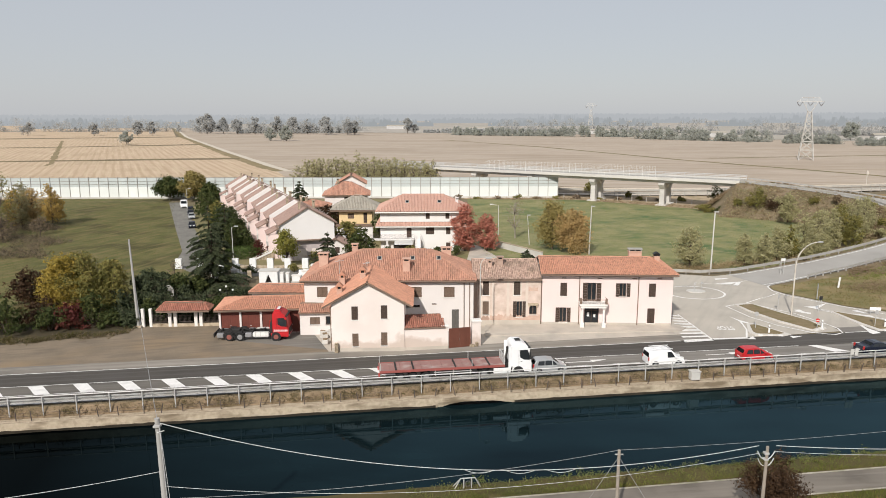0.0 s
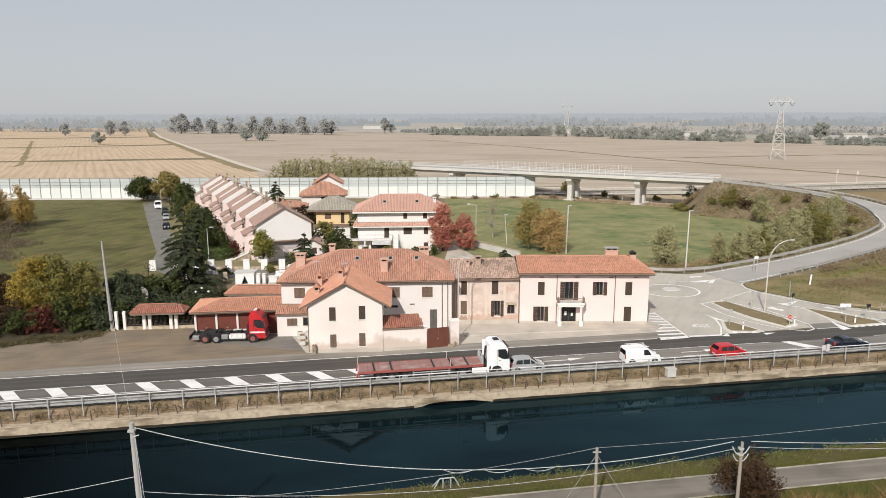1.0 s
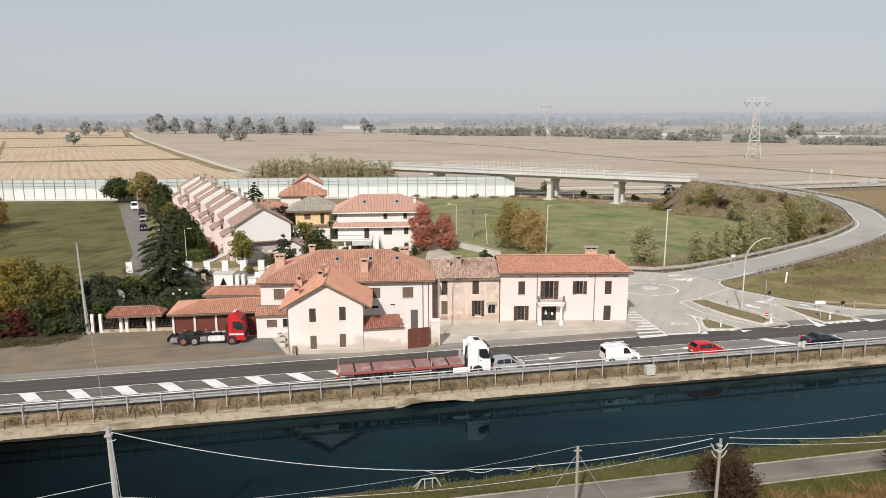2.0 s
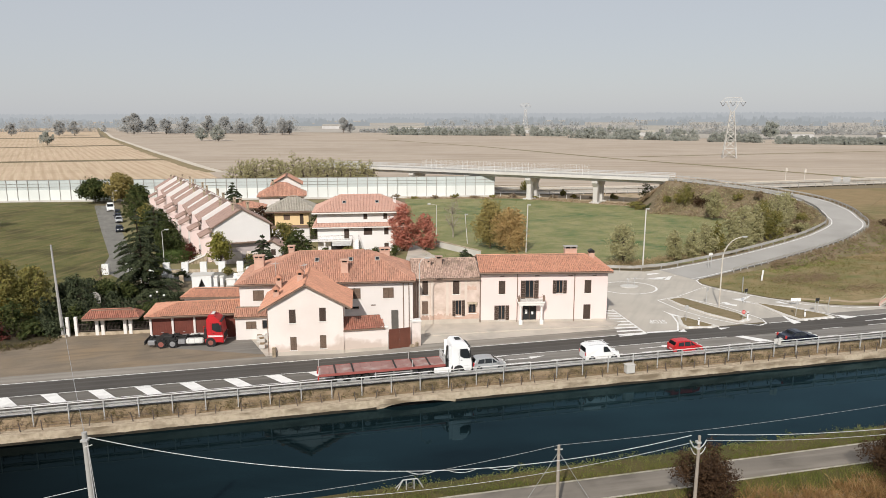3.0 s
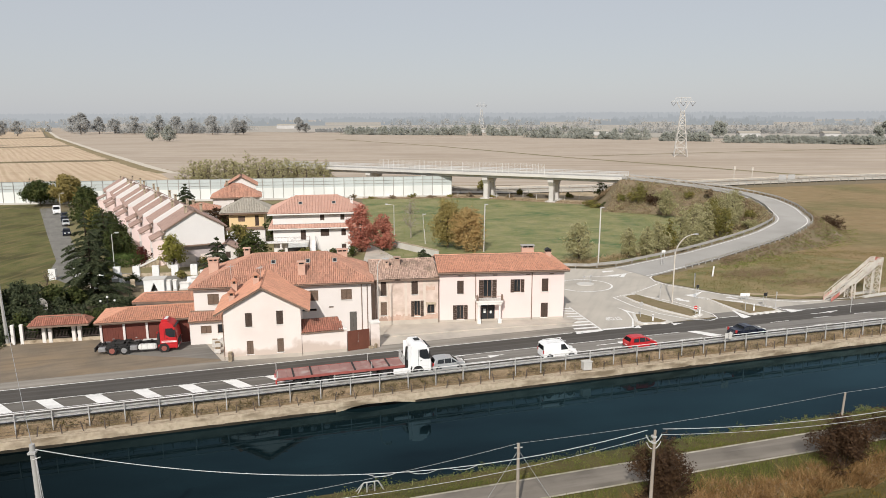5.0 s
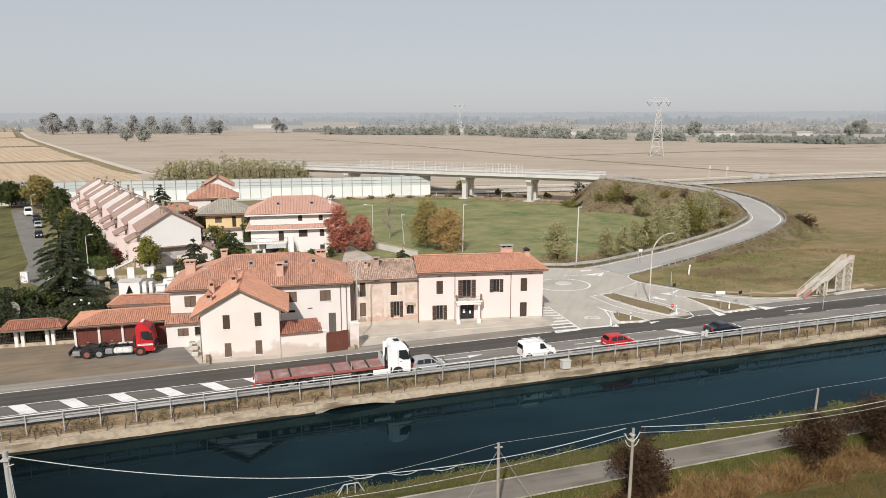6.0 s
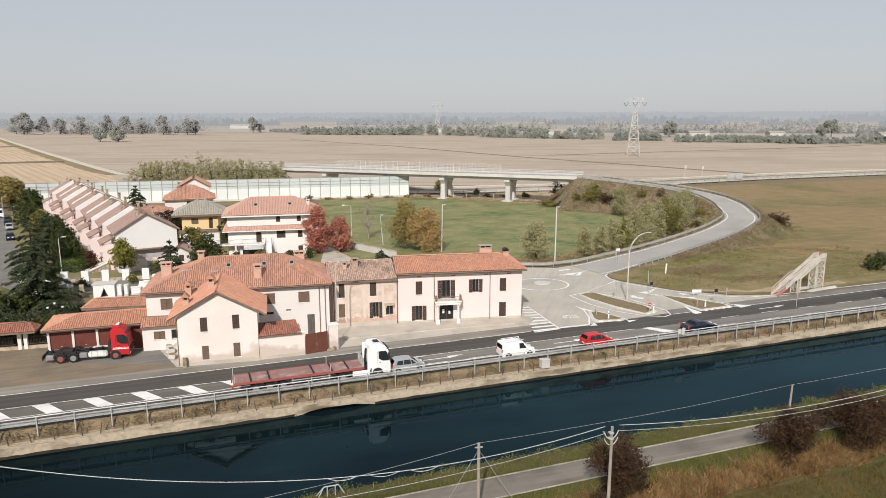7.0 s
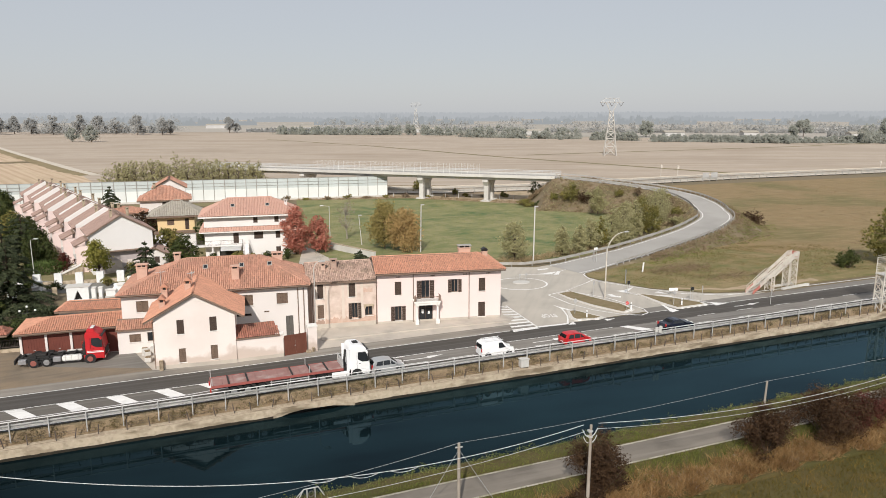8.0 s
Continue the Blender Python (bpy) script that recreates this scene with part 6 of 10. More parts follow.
for nm, x, y, w, d, he, hr, rot, mk in (("red_house", -31.5, 184, 11.5, 9.5, 6.4, 9.6, 6, "tile"), ("far_house", -30.5, 200, 8.0, 9, 8.0, 10.5, 6, "tile"), ("garden_house", -22.5, 131.5, 3.6, 3.4, 2.8, 4.1, 2, "tile_brown"), ("low_house", -37.5, 176, 8.0, 6.0, 4.4, 5.8, 4, "tile")):
    hh = house(nm, x, y, rot, "white house with pitched roof among gardens", "house")
    win = [(w * 0.45, he - 1.7, w * 0.45 + 0.9, he - 0.5)]
    walls(hh, w, d, he, M["white_wall"], front=win, thick=0.25, gable_front=(hr - he - 0.05) if nm in ("garden_house", "far_house") else 0.0)
    plain_window(hh, *win[0])
    if nm in ("garden_house", "far_house"):
        roof(hh, -0.5, -0.5, w + 0.5, d + 0.5, he - 0.12, hr, M[mk], along="y", tw=0.33, tl=0.6, seed=95)
    else:
        roof(hh, -0.6, -0.6, w + 0.6, d + 0.6, he, hr, M[mk], r0=w * 0.42, r1=w * 0.58, tw=0.33, tl=0.6, seed=96)
        chimney(hh, w * 0.3, d * 0.4, he + 0.8, hr + 0.5, 0.6, 0.6, "concrete", "slab")

# white boundary wall with pillars, and white tombs behind it
bw = thing("boundary_wall", pose(-46.5, 123.0, 0, 0, 0, 0.5), "low wall with broad white pillars", "wall")
for k in range(-1, 9):
    bm = B()
    x = 2.6 + k * 3.15 - (0.8 if k < 0 else 0.0)
    box(bm, x - 0.56, -0.3, 0, x - 0.03, 0.3, 1.85), box(bm, x + 0.03, -0.3, 0, x + 0.56, 0.3, 1.85), box(bm, x - 0.03, -0.26, 0, x + 0.03, 0.26, 1.8)
    part("pillar", bm, M["sign_white"], bw)
bm = B()
box(bm, 2.0, -0.12, 0, 29, 0.12, 0.55)
part("low_wall", bm, M["concrete"], bw)
kiosk = thing("white_pavilion", pose(-30.2, 110.4, 0, 0, 0, 2) @ Matrix.Diagonal((0.62, 0.75, 0.72, 1)), "white marble chapel-like pavilion with pointed dark opening", "pavilion")
bm = B()
box(bm, 0, 0, 0, 5.2, 3.2, 0.3), box(bm, 0.2, 0.2, 0.3, 1.2, 3.0, 3.0), box(bm, 4.0, 0.2, 0.3, 5.0, 3.0, 3.0)
slab_xz(bm, [(1.2, 3.0), (1.2, 0.3), (1.6, 0.3), (2.6, 2.4), (3.6, 0.3), (4.0, 0.3), (4.0, 3.0)], 0.2, 3.0)
part("body", bm, M["sign_white"], kiosk)
bm = B()
box(bm, 1.3, 1.2, 0.3, 3.9, 1.25, 2.3)
part("opening", bm, M["dark_room"], kiosk)
bm = B()
box(bm, -0.1, 0.1, 3.0, 5.3, 3.1, 3.18)
part("roof_slab", bm, M["concrete_new"], kiosk)
random.seed(5)
stone = None
for k in range(9):
    x, y = -38.5 + (k % 7) * 3.0 + random.uniform(-0.5, 0.5), 113.5 + (k // 7) * 4.0 + random.uniform(-0.6, 0.6)
    if -34 < x < -24 and y < 114.5:
        continue
    m = pose(x, y, 0, 0, 0, random.uniform(-8, 8))
    if stone is None:
        stone = thing("stone_block", m, "white marble display block standing in the yard", "stone block", "stones in the yard")
        bm = B()
        box(bm, -0.8, -0.5, 0, 0.8, 0.5, 0.35)
        part("base", bm, M["concrete_new"], stone)
        bm = B()
        box(bm, -0.55, -0.25, 0.35, 0.55, 0.2, 1.9)
        bevel_all(bm, 0.05)
        part("slab", bm, M["sign_white"], stone)
    else:
        copy_thing(stone, m)


def white_block(x, y, w, d, h, rot, label):
    """A stone display piece: a plinth, an upright slab and a cap."""
    t = thing("marble_piece", pose(x, y, 0, 0, 0, rot), label, "stone piece", "stones in the yard")
    bm = B()
    box(bm, 0, 0, 0, w, d, h * 0.18)
    part("base", bm, M["concrete_new"], t)
    bm = B()
    box(bm, w * 0.08, d * 0.1, h * 0.18, w * 0.92, d * 0.9, h * 0.93)
    bevel_all(bm, 0.03)
    part("block", bm, M["sign_white"], t)
    bm = B()
    box(bm, 0.02, 0.02, h * 0.93, w - 0.02, d - 0.02, h)
    part("cap", bm, M["white_trim"], t)


for x, y, w, d, h, rot in ((-26.9, 111.0, 0.7, 0.9, 1.9, 3), (-26.0, 111.4, 0.6, 0.9, 1.8, 0), (-25.2, 112.0, 1.6, 1.0, 1.2, 4), (-23.4, 111.6, 1.0, 1.4, 2.1, -3), (-24.6, 114.6, 2.2, 0.8, 0.9, 5), (-22.6, 115.5, 0.9, 0.9, 2.3, 0)):
    white_block(x, y, w, d, h, rot, "white marble display piece in the stone yard")
for x, y in ((-36.0, 112.6), (-32.6, 112.6)):
    bm = B()
    box(bm, 0, 0, 0, 0.7, 0.25, 1.9)
    bevel_all(bm, 0.03)
    tagged(part("stone_slab", bm, M["concrete"]), "tall greyish stone slab standing in the yard", "stone slab", "stones in the yard").matrix_basis = pose(x, y, 0, 0, 0, 2)
gl = thing("globe_lamp", pose(-31.7, 98.6, 0), "garden lamp with three white globes", "garden lamp")
bm = B()
tube(bm, (0, 0, -0.05), (0, 0, 2.5), 0.06, 0.04, 8)
for x, y in ((-0.9, 0.0), (0.9, 0.1)):
    sweep(bm, [(0, 0, 1.9), (x * 0.5, y, 1.75), (x, y, 1.95)], 0.03, 6)
part("post", bm, M["plastic_black"], gl)
for x, y, z in ((-0.9, 0.0, 2.15), (0.9, 0.1, 2.15), (0, 0, 2.7)):
    bm = B()
    bmesh.ops.create_uvsphere(bm, u_segments=14, v_segments=9, radius=0.16)
    bmesh.ops.translate(bm, verts=list(bm.verts), vec=(x, y, z))
    part("globe", bm, M["lamp_clear"], gl, smooth=True)
gs = thing("garden_stair", pose(-36.6, 129.6, 0, 0, 0, 22), "white outside stair rising to the terrace house", "stair")
bm = B()
for k in range(9):
    box(bm, 0.5 + 0.42 * k, 0.16, 0, 0.92 + 0.42 * k, 1.38, 0.17 * (k + 1))
part("steps", bm, M["concrete"], gs)
for y in (0.0, 1.4):
    bm = B()
    slab_xz(bm, [(0.5, 0.1), (0.75, 0.1), (4.4, 1.55), (4.4, 1.85), (0.5, 0.35)], y, y + 0.14)
    part("side_wall", bm, M["villa_wall"], gs)
for x, y, rot in ((-15.2, 84.0, 8), (-14.7, 82.6, 15), (-14.3, 80.4, 5)):
    tr = thing("stone_trough", pose(x, y, 0, 0, 0, rot), "weathered stone trough beside the gabled house", "trough", "stone troughs")
    bm = B()
    box(bm, -0.35, -0.45, 0.12, 0.35, 0.45, 0.6), box(bm, -0.25, -0.35, 0, 0.25, 0.35, 0.12)
    bevel_all(bm, 0.04)
    part("body", bm, M["concrete_new"], tr)
    bm = B()
    box(bm, -0.28, -0.38, 0.6, 0.28, 0.38, 0.63)
    part("soil", bm, M["bank"], tr)

lw = thing("low_wall", pose(19.0, 131.2, 0, 0, 0, 122), "low pale stone wall beside the back street", "wall")
bm = B()
box(bm, 0, -0.2, 0, 14.5, 0.2, 1.25)
part("wall", bm, M["concrete_new"], lw)
bm = B()
box(bm, -0.05, -0.27, 1.25, 14.55, 0.27, 1.36)
part("coping", bm, M["concrete"], lw)

# ---- noise barrier ----
nb = thing("noise_barrier", pose(-152.0, 234.2, 0, 0, 0, -0.55), "long white and clear panelled noise barrier", "noise barrier")
meshes = {}
PW = 3.282
for k in range(58):
    for nm, z0, z1, th_, mk in (("panel", 0.25, 3.85, 0.14, "barrier"), ("clear_panel", 3.85, 7.0, 0.05, "barrier_clear")):
        if nm not in meshes:
            bm = B()
            box(bm, 0.09, -th_ / 2, z0, PW - 0.09, th_ / 2, z1)
            meshes[nm] = bpy.data.meshes.new(nm)
            bm.to_mesh(meshes[nm]), bm.free()
            meshes[nm].materials.append(M[mk])
        ob = new(nm, meshes[nm])
        ob.parent = nb
        ob.location = (k * PW, 0, 0)
for k in range(59):
    if "post" not in meshes:
        bm = B()
        box(bm, -0.09, -0.16, 0, 0.09, 0.16, 7.15)
        meshes["post"] = bpy.data.meshes.new("post")
        bm.to_mesh(meshes["post"]), bm.free()
        meshes["post"].materials.append(M["dull_steel"])
    ob = new("post", meshes["post"])
    ob.parent = nb
    ob.location = (k * PW, -0.05, 0)
bm = B()
box(bm, 0, -0.45, 0, 58 * PW, 0.3, 0.55)
part("footing", bm, M["concrete_new"], nb)
for z in (4.75, 5.75, 6.95):
    bm = B()
    box(bm, 0, -0.14, z, 58 * PW, -0.06, z + 0.1)
    part("rail", bm, M["dull_steel"], nb)

# ---- viaduct ----
via = thing("viaduct", pose(86.8, 201.3, 0, 0, 0, 145.8), "pale concrete road viaduct on slender piers", "viaduct")
SPAN = 22.2
bm = B()
L = SPAN * 6
for y0, y1, z0, z1 in ((-5.0, 5.0, 8.05, 8.4), (-5.2, -4.6, 7.85, 8.75), (4.6, 5.2, 7.85, 8.75)):
    box(bm, 0, y0, z0, L, y1, z1)
part("deck", bm, M["concrete_new"], via)
for y in (-3.6, -1.2, 1.2, 3.6):
    bm = B()
    box(bm, 0, y - 0.35, 7.0, L, y + 0.35, 8.06)
    part("beam", bm, M["concrete_new"], via)
for k in range(1, 6):
    x = k * SPAN
    bm = B()
    slab_xz(bm, [(x - 0.9, 7.0), (x + 0.9, 7.0), (x + 0.9, 6.3), (x - 0.9, 6.3)], -4.6, 4.6)
    cap = part("pier_cap", bm, M["concrete_new"], via)
    for y in (-2.6, 2.6):
        bm = B()
        ring_ = [(-0.75, -0.9), (0.75, -0.9), (0.75, 0.9), (-0.75, 0.9)]
        lev = [[bm.verts.new((x + a * q, y + b * w, z)) for a, b in ring_] for z, q, w in ((-0.1, 1, 1), (5.0, 1, 1), (6.31, 1.2, 2.2))]
        for a_, b_ in zip(lev, lev[1:]):
            for i in range(4):
                bm.faces.new((a_[i], a_[(i + 1) % 4], b_[(i + 1) % 4], b_[i]))
        bm.faces.new(lev[0][::-1]), bm.faces.new(lev[-1])
        bevel_all(bm, 0.08)
        part("column", bm, M["concrete_new"], cap)
        bm = B()
        box(bm, x - 1.6, y - 1.7, -0.1, x + 1.6, y + 1.7, 0.35)
        bevel_all(bm, 0.05)
        part("footing", bm, M["concrete_new"], cap)
bm = B()
box(bm, 0, -4.6, 8.41, L, 4.6, 8.45)
part("roadway", bm, M["ramp_asphalt"], via)


def rail_mesh(name, pts, heights, parent, post_step, post_h, post_w, material, bar_r=0.12):
    """A steel safety rail along points: flat bars at the heights, and posts."""
    bm = B()
    for h in heights:
        for a, b in zip(pts, pts[1:]):
            a, b = Vector(a), Vector(b)
            d = (b - a).normalized()
            s = Vector((-d.y, d.x, 0)).normalized() * 0.03
            vs = [bm.verts.new(p) for p in (a + s + Vector((0, 0, h - bar_r)), b + s + Vector((0, 0, h - bar_r)), b + s + Vector((0, 0, h + bar_r)), a + s + Vector((0, 0, h + bar_r)),
                                            a - s + Vector((0, 0, h - bar_r)), b - s + Vector((0, 0, h - bar_r)), b - s + Vector((0, 0, h + bar_r)), a - s + Vector((0, 0, h + bar_r)))]
            for f in ((0, 1, 2, 3), (7, 6, 5, 4), (3, 2, 6, 7), (4, 5, 1, 0)):
                bm.faces.new([vs[i] for i in f])
    bmesh.ops.recalc_face_normals(bm, faces=list(bm.faces))
    part(name, bm, material, parent)
    me = None
    left = 0.0
    for a, b in zip(pts, pts[1:]):
        a, b = Vector(a), Vector(b)
        d = b - a
        L_ = d.length
        while left < L_:
            p = a + d * (left / L_)
            if me is None:
                bm = B()
                box(bm, -post_w, -post_w * 1.4, -0.5, post_w, post_w * 1.4, post_h)
                me = bpy.data.meshes.new("post")
                bm.to_mesh(me), bm.free()
                me.materials.append(material)
            ob = new("post", me)
            ob.parent = parent
            ob.location = p
            ob.rotation_euler = (0, 0, math.atan2(d.y, d.x))
            left += post_step
        left -= L_


for sy in (-4.85, 4.85):
    fr = thing("viaduct_rail", via.matrix_basis.copy(), "galvanised steel viaduct guard rail", "guard rail", "viaduct rails")
    rail_mesh("beam", [(0, sy, 8.75), (L, sy, 8.75)], (0.45, 0.85), fr, 3.0, 1.0, 0.06, M["steel"], 0.1)
# tall clear screens over the crossing
scr = thing("viaduct_screen", via.matrix_basis.copy(), "tall pale mesh screens along the viaduct", "screen")
for sy in (4.95,):
    for k in range(30):
        bm = B()
        x = 24 + k * 2.0
        for zz in (9.9, 10.4, 10.9, 11.4, 11.9):
            box(bm, x + 0.05, sy - 0.01, zz, x + 1.95, sy + 0.01, zz + 0.018)
        for q in (0.5, 1.0, 1.5):
            box(bm, x + q - 0.009, sy - 0.01, 9.6, x + q + 0.009, sy + 0.01, 11.9)
        box(bm, x - 0.025, sy - 0.04, 8.7, x + 0.025, sy + 0.04, 12.0)
        part("screen_post", bm, M["sign_white"], scr)

# guard rails of the ramp
gr = thing("ramp_rail", Matrix.Identity(4), "long galvanised guard rail round junction and ramp", "guard rail", "ramp rails")
pts = [(34, 118.6, 0), (39, 117.8, 0), (44.2, 116.6, 0)] + [(p + s * wide(i, -4.75) + Vector((0, 0, 0.02)))[:] for i, (p, s) in enumerate(zip(ramp, sides))][1:]
rail_mesh("beam", pts, (0.66,), gr, 4.0, 0.8, 0.05, M["dull_steel"], 0.25)
gr = thing("ramp_rail", Matrix.Identity(4), "galvanised guard rail along the curving ramp", "guard rail", "ramp rails")
pts = [(p + s * wide(i, 4.75) + Vector((0, 0, 0.02)))[:] for i, (p, s) in enumerate(zip(ramp, sides))][4:]
rail_mesh("beam", pts, (0.62,), gr, 2.0, 0.8, 0.07, M["dull_steel"], 0.16)

# ---- far highway behind the fields ----
far_pts = [(36, 246), (60, 240), (95, 241), (134, 249), (194, 261), (284, 271), (420, 292)]
v, f = [], []
for i, p in enumerate(far_pts):
    a, b = Vector(far_pts[max(i - 1, 0)]), Vector(far_pts[min(i + 1, len(far_pts) - 1)])
    d = (b - a).normalized()
    s = Vector((-d.y, d.x)) * 4.5
    v += [(p[0] + s.x, p[1] + s.y, 0.3), (p[0] - s.x, p[1] - s.y, 0.3)]
f = [(2 * i, 2 * i + 1, 2 * i + 3, 2 * i + 2) for i in range(len(far_pts) - 1)]
tagged(pydata("highway", v, f, M["pale_track"]), "pale highway crossing under the viaduct", "road", kind="structure")
hw_v, hw_f = [], []
for i, p in enumerate(far_pts):
    a, b = Vector(far_pts[max(i - 1, 0)]), Vector(far_pts[min(i + 1, len(far_pts) - 1)])
    d = (b - a).normalized()
    for o, z in ((5.4, 0.0), (5.5, 1.75), (5.9, 1.75), (6.0, 0.0)):
        hw_v.append((p[0] - d.y * o, p[1] + d.x * o, z))
for i in range(len(far_pts) - 1):
    for k in range(3):
        hw_f.append((4 * i + k, 4 * i + 4 + k, 4 * i + 5 + k, 4 * i + 1 + k))
tagged(pydata("highway_wall", hw_v, hw_f, M["pale_track"]), "low cream concrete wall along the highway", "wall", kind="structure")
for off in (-4.6, 4.6):
    hr_ = thing("highway_rail", Matrix.Identity(4), "galvanised highway guard rail", "guard rail", "highway rails")
    pts = []
    for i, p in enumerate(far_pts):
        a, b = Vector(far_pts[max(i - 1, 0)]), Vector(far_pts[min(i + 1, len(far_pts) - 1)])
        d = (b - a).normalized()
        pts.append((p[0] - d.y * off, p[1] + d.x * off, 0.3))
    rail_mesh("beam", pts, (0.7, 1.1), hr_, 4.0, 1.0, 0.08, M["dull_steel"], 0.14)
for x, y, h in ((159.4, 262.0, 6.5), (168.0, 263.0, 6.0), (288, 278, 5.0)):
    ga = thing("signal_mast", pose(x, y, 0, 0, 0, 5), "slim grey signal mast with a box on top", "mast", "highway masts")
    bm = B()
    tube(bm, (0, 0, 0), (0, 0, h), 0.16, 0.1)
    part("mast", bm, M["cream_steel"], ga)
    bm = B()
    box(bm, -0.45, -0.3, h - 1.5, 0.45, 0.3, h - 0.2)
    part("box", bm, M["cream_steel"], ga)
for x, y in ((176.5, 255.5), (181.0, 256.2)):
    bb = thing("road_sign_panel", pose(x, y, 0, 0, 0, 8), "large grey back of a highway sign", "road sign", "highway signs")
    bm = B()
    box(bm, -1.7, -0.05, 0.9, 1.7, 0.05, 3.2)
    part("panel", bm, M["steel"], bb)
    for sx in (-1.2, 1.2):
        bm = B()
        tube(bm, (sx, 0.1, 0), (sx, 0.1, 3.1), 0.08)
        part("leg", bm, M["steel"], bb)


# ---- power pylons ----
def pylon(x, y, h, rot, label):
    py = thing("power_pylon", pose(x, y, 0, 0, 0, rot), label, "pylon", "power pylons")
    bm = B()
    w0, w1, zt = h * 0.11, h * 0.028, h * 0.78
    corners = ((-1, -1), (1, -1), (1, 1), (-1, 1))

    def wid(z):
        return w0 + (w1 - w0) * min(1.0, z / zt)
    zs = [0, h * 0.16, h * 0.3, h * 0.42, h * 0.53, h * 0.62, h * 0.7, h * 0.78]
    for a, b in zip(zs, zs[1:]):
        for i in range(4):
            p, q = corners[i], corners[(i + 1) % 4]
            A_, B_ = (p[0] * wid(a), p[1] * wid(a), a), (p[0] * wid(b), p[1] * wid(b), b)
            C_, D_ = (q[0] * wid(a), q[1] * wid(a), a), (q[0] * wid(b), q[1] * wid(b), b)
            tube(bm, A_, B_, 0.21, n=4)
            tube(bm, A_, D_, 0.13, n=4), tube(bm, C_, B_, 0.13, n=4), tube(bm, B_, D_, 0.13, n=4)
    part("lattice", bm, M["concrete_new"], py)
    bm = B()
    hw = h * 0.17
    for s in (-1, 1):
        for yy in (-0.5, 0.5):
            tube(bm, (s * w1, yy, zt), (s * hw * 0.62, yy, h * 0.93), 0.14, n=4)
        tube(bm, (s * hw * 0.35, 0, h * 0.86), (s * hw * 0.2, 0, h), 0.1, n=4)
    for zz in (h * 0.93, h):
        for yy in (-0.5, 0.5):
            tube(bm, (-hw * 1.15 if zz < h else -hw * 0.7, yy, zz), (hw * 1.15 if zz < h else hw * 0.7, yy, zz), 0.13, n=4)
    for k in range(12):
        xa, xb = -hw * 1.15 + hw * 2.3 * k / 12, -hw * 1.15 + hw * 2.3 * (k + 1) / 12
        tube(bm, (xa, -0.5, h * 0.93), (max(-hw * 0.7, min(hw * 0.7, xb)), 0.5, h), 0.07, n=4)
    part("crossarm", bm, M["concrete_new"], py)
    for s in (-1, 0, 1):
        bm = B()
        cx = s * hw * 0.92
        tube(bm, (cx - 1.6, 0, h * 0.93), (cx, 0, h * 0.86), 0.13, n=5), tube(bm, (cx + 1.6, 0, h * 0.93), (cx, 0, h * 0.86), 0.13, n=5)
        part("insulator", bm, M["dark_steel"], py)
    return py


pylon(221.5, 428, 37.5, -22, "tall galvanised lattice power pylon in a field")
pylon(236, 1130, 46, -15, "distant galvanised lattice power pylon")

# ---- guard rail and stakes along the canal ----
RAIL_V = 66.55
gr = thing("canal_guard_rail", Matrix.Identity(4), "galvanised steel road barrier with handrail along the canal", "guard rail")
U0, U1 = -75.0, 165.0
bm = B()
prof = [(0.03, 0.45), (-0.05, 0.48), (-0.05, 0.57), (0.12, 0.61), (0.12, 0.71), (-0.05, 0.75), (-0.05, 0.84), (0.03, 0.87)]
nseg = int((U1 - U0) / 6)
ringv = []
for i in range(nseg + 1):
    u = U0 + (U1 - U0) * i / nseg
    ringv.append([bm.verts.new(rw(u, RAIL_V + 0.14 + dv, z)) for dv, z in prof])
for i in range(nseg):
    for k in range(len(prof) - 1):
        bm.faces.new((ringv[i][k], ringv[i + 1][k], ringv[i + 1][k + 1], ringv[i][k + 1]))
bmesh.ops.solidify(bm, geom=list(bm.faces), thickness=0.02)
part("beam", bm, M["rail_steel"], gr)
bm = B()
tube(bm, rw(U0, RAIL_V, 1.17), rw(U1, RAIL_V, 1.17), 0.05, n=8)
part("handrail", bm, M["rail_steel"], gr)
bm = B()
box(bm, -0.045, -0.05, -0.75, 0.045, 0.05, 1.18), box(bm, -0.04, 0.05, 0.4, 0.04, 0.12, 0.86)
pm = bpy.data.meshes.new("post")
bm.to_mesh(pm), bm.free()
pm.materials.append(M["steel"])
for k in range(int((U1 - U0) / 3.0)):
    ob = new("post", pm)
    ob.parent = gr
    ob.matrix_basis = Matrix.Translation(rw(U0 + 1.2 + 3.0 * k, RAIL_V - 0.03, 0)) @ pose(0, 0, 0, 0, 0, 8.13)
bm = B()
tube(bm, (0, 0, -0.5), (0, 0, 0.72), 0.05, 0.045, 6)
sm = bpy.data.meshes.new("stake")
bm.to_mesh(sm), bm.free()
sm.materials.append(M["dark_steel"])
stk = thing("stake_fence", Matrix.Identity(4), "row of short dark stakes with wires on the canal bank", "fence")
random.seed(2)
prev = None
wires_b = B()
for k in range(int((U1 - U0) / 1.9)):
    u = U0 + 1.9 * k + random.uniform(-0.3, 0.3)
    p = Vector(rw(u, 66.0 + random.uniform(-0.08, 0.08), -0.75))
    ob = new("stake", sm)
    ob.parent = stk
    ob.matrix_basis = Matrix.Translation(p) @ pose(0, 0, 0, random.uniform(-12, 6), random.uniform(-12, 12), 0)
    if prev is not None and random.random() < 0.75:
        for h in (0.25, 0.5):
            tube(wires_b, prev + Vector((0, 0, h)), p + Vector((0, 0, h + random.uniform(-0.12, 0.1))), 0.014, n=4, caps=False)
    prev = p
tagged(part("wire", wires_b, M["dark_steel"], stk), "loose rusty fence wire", kind="stuff")

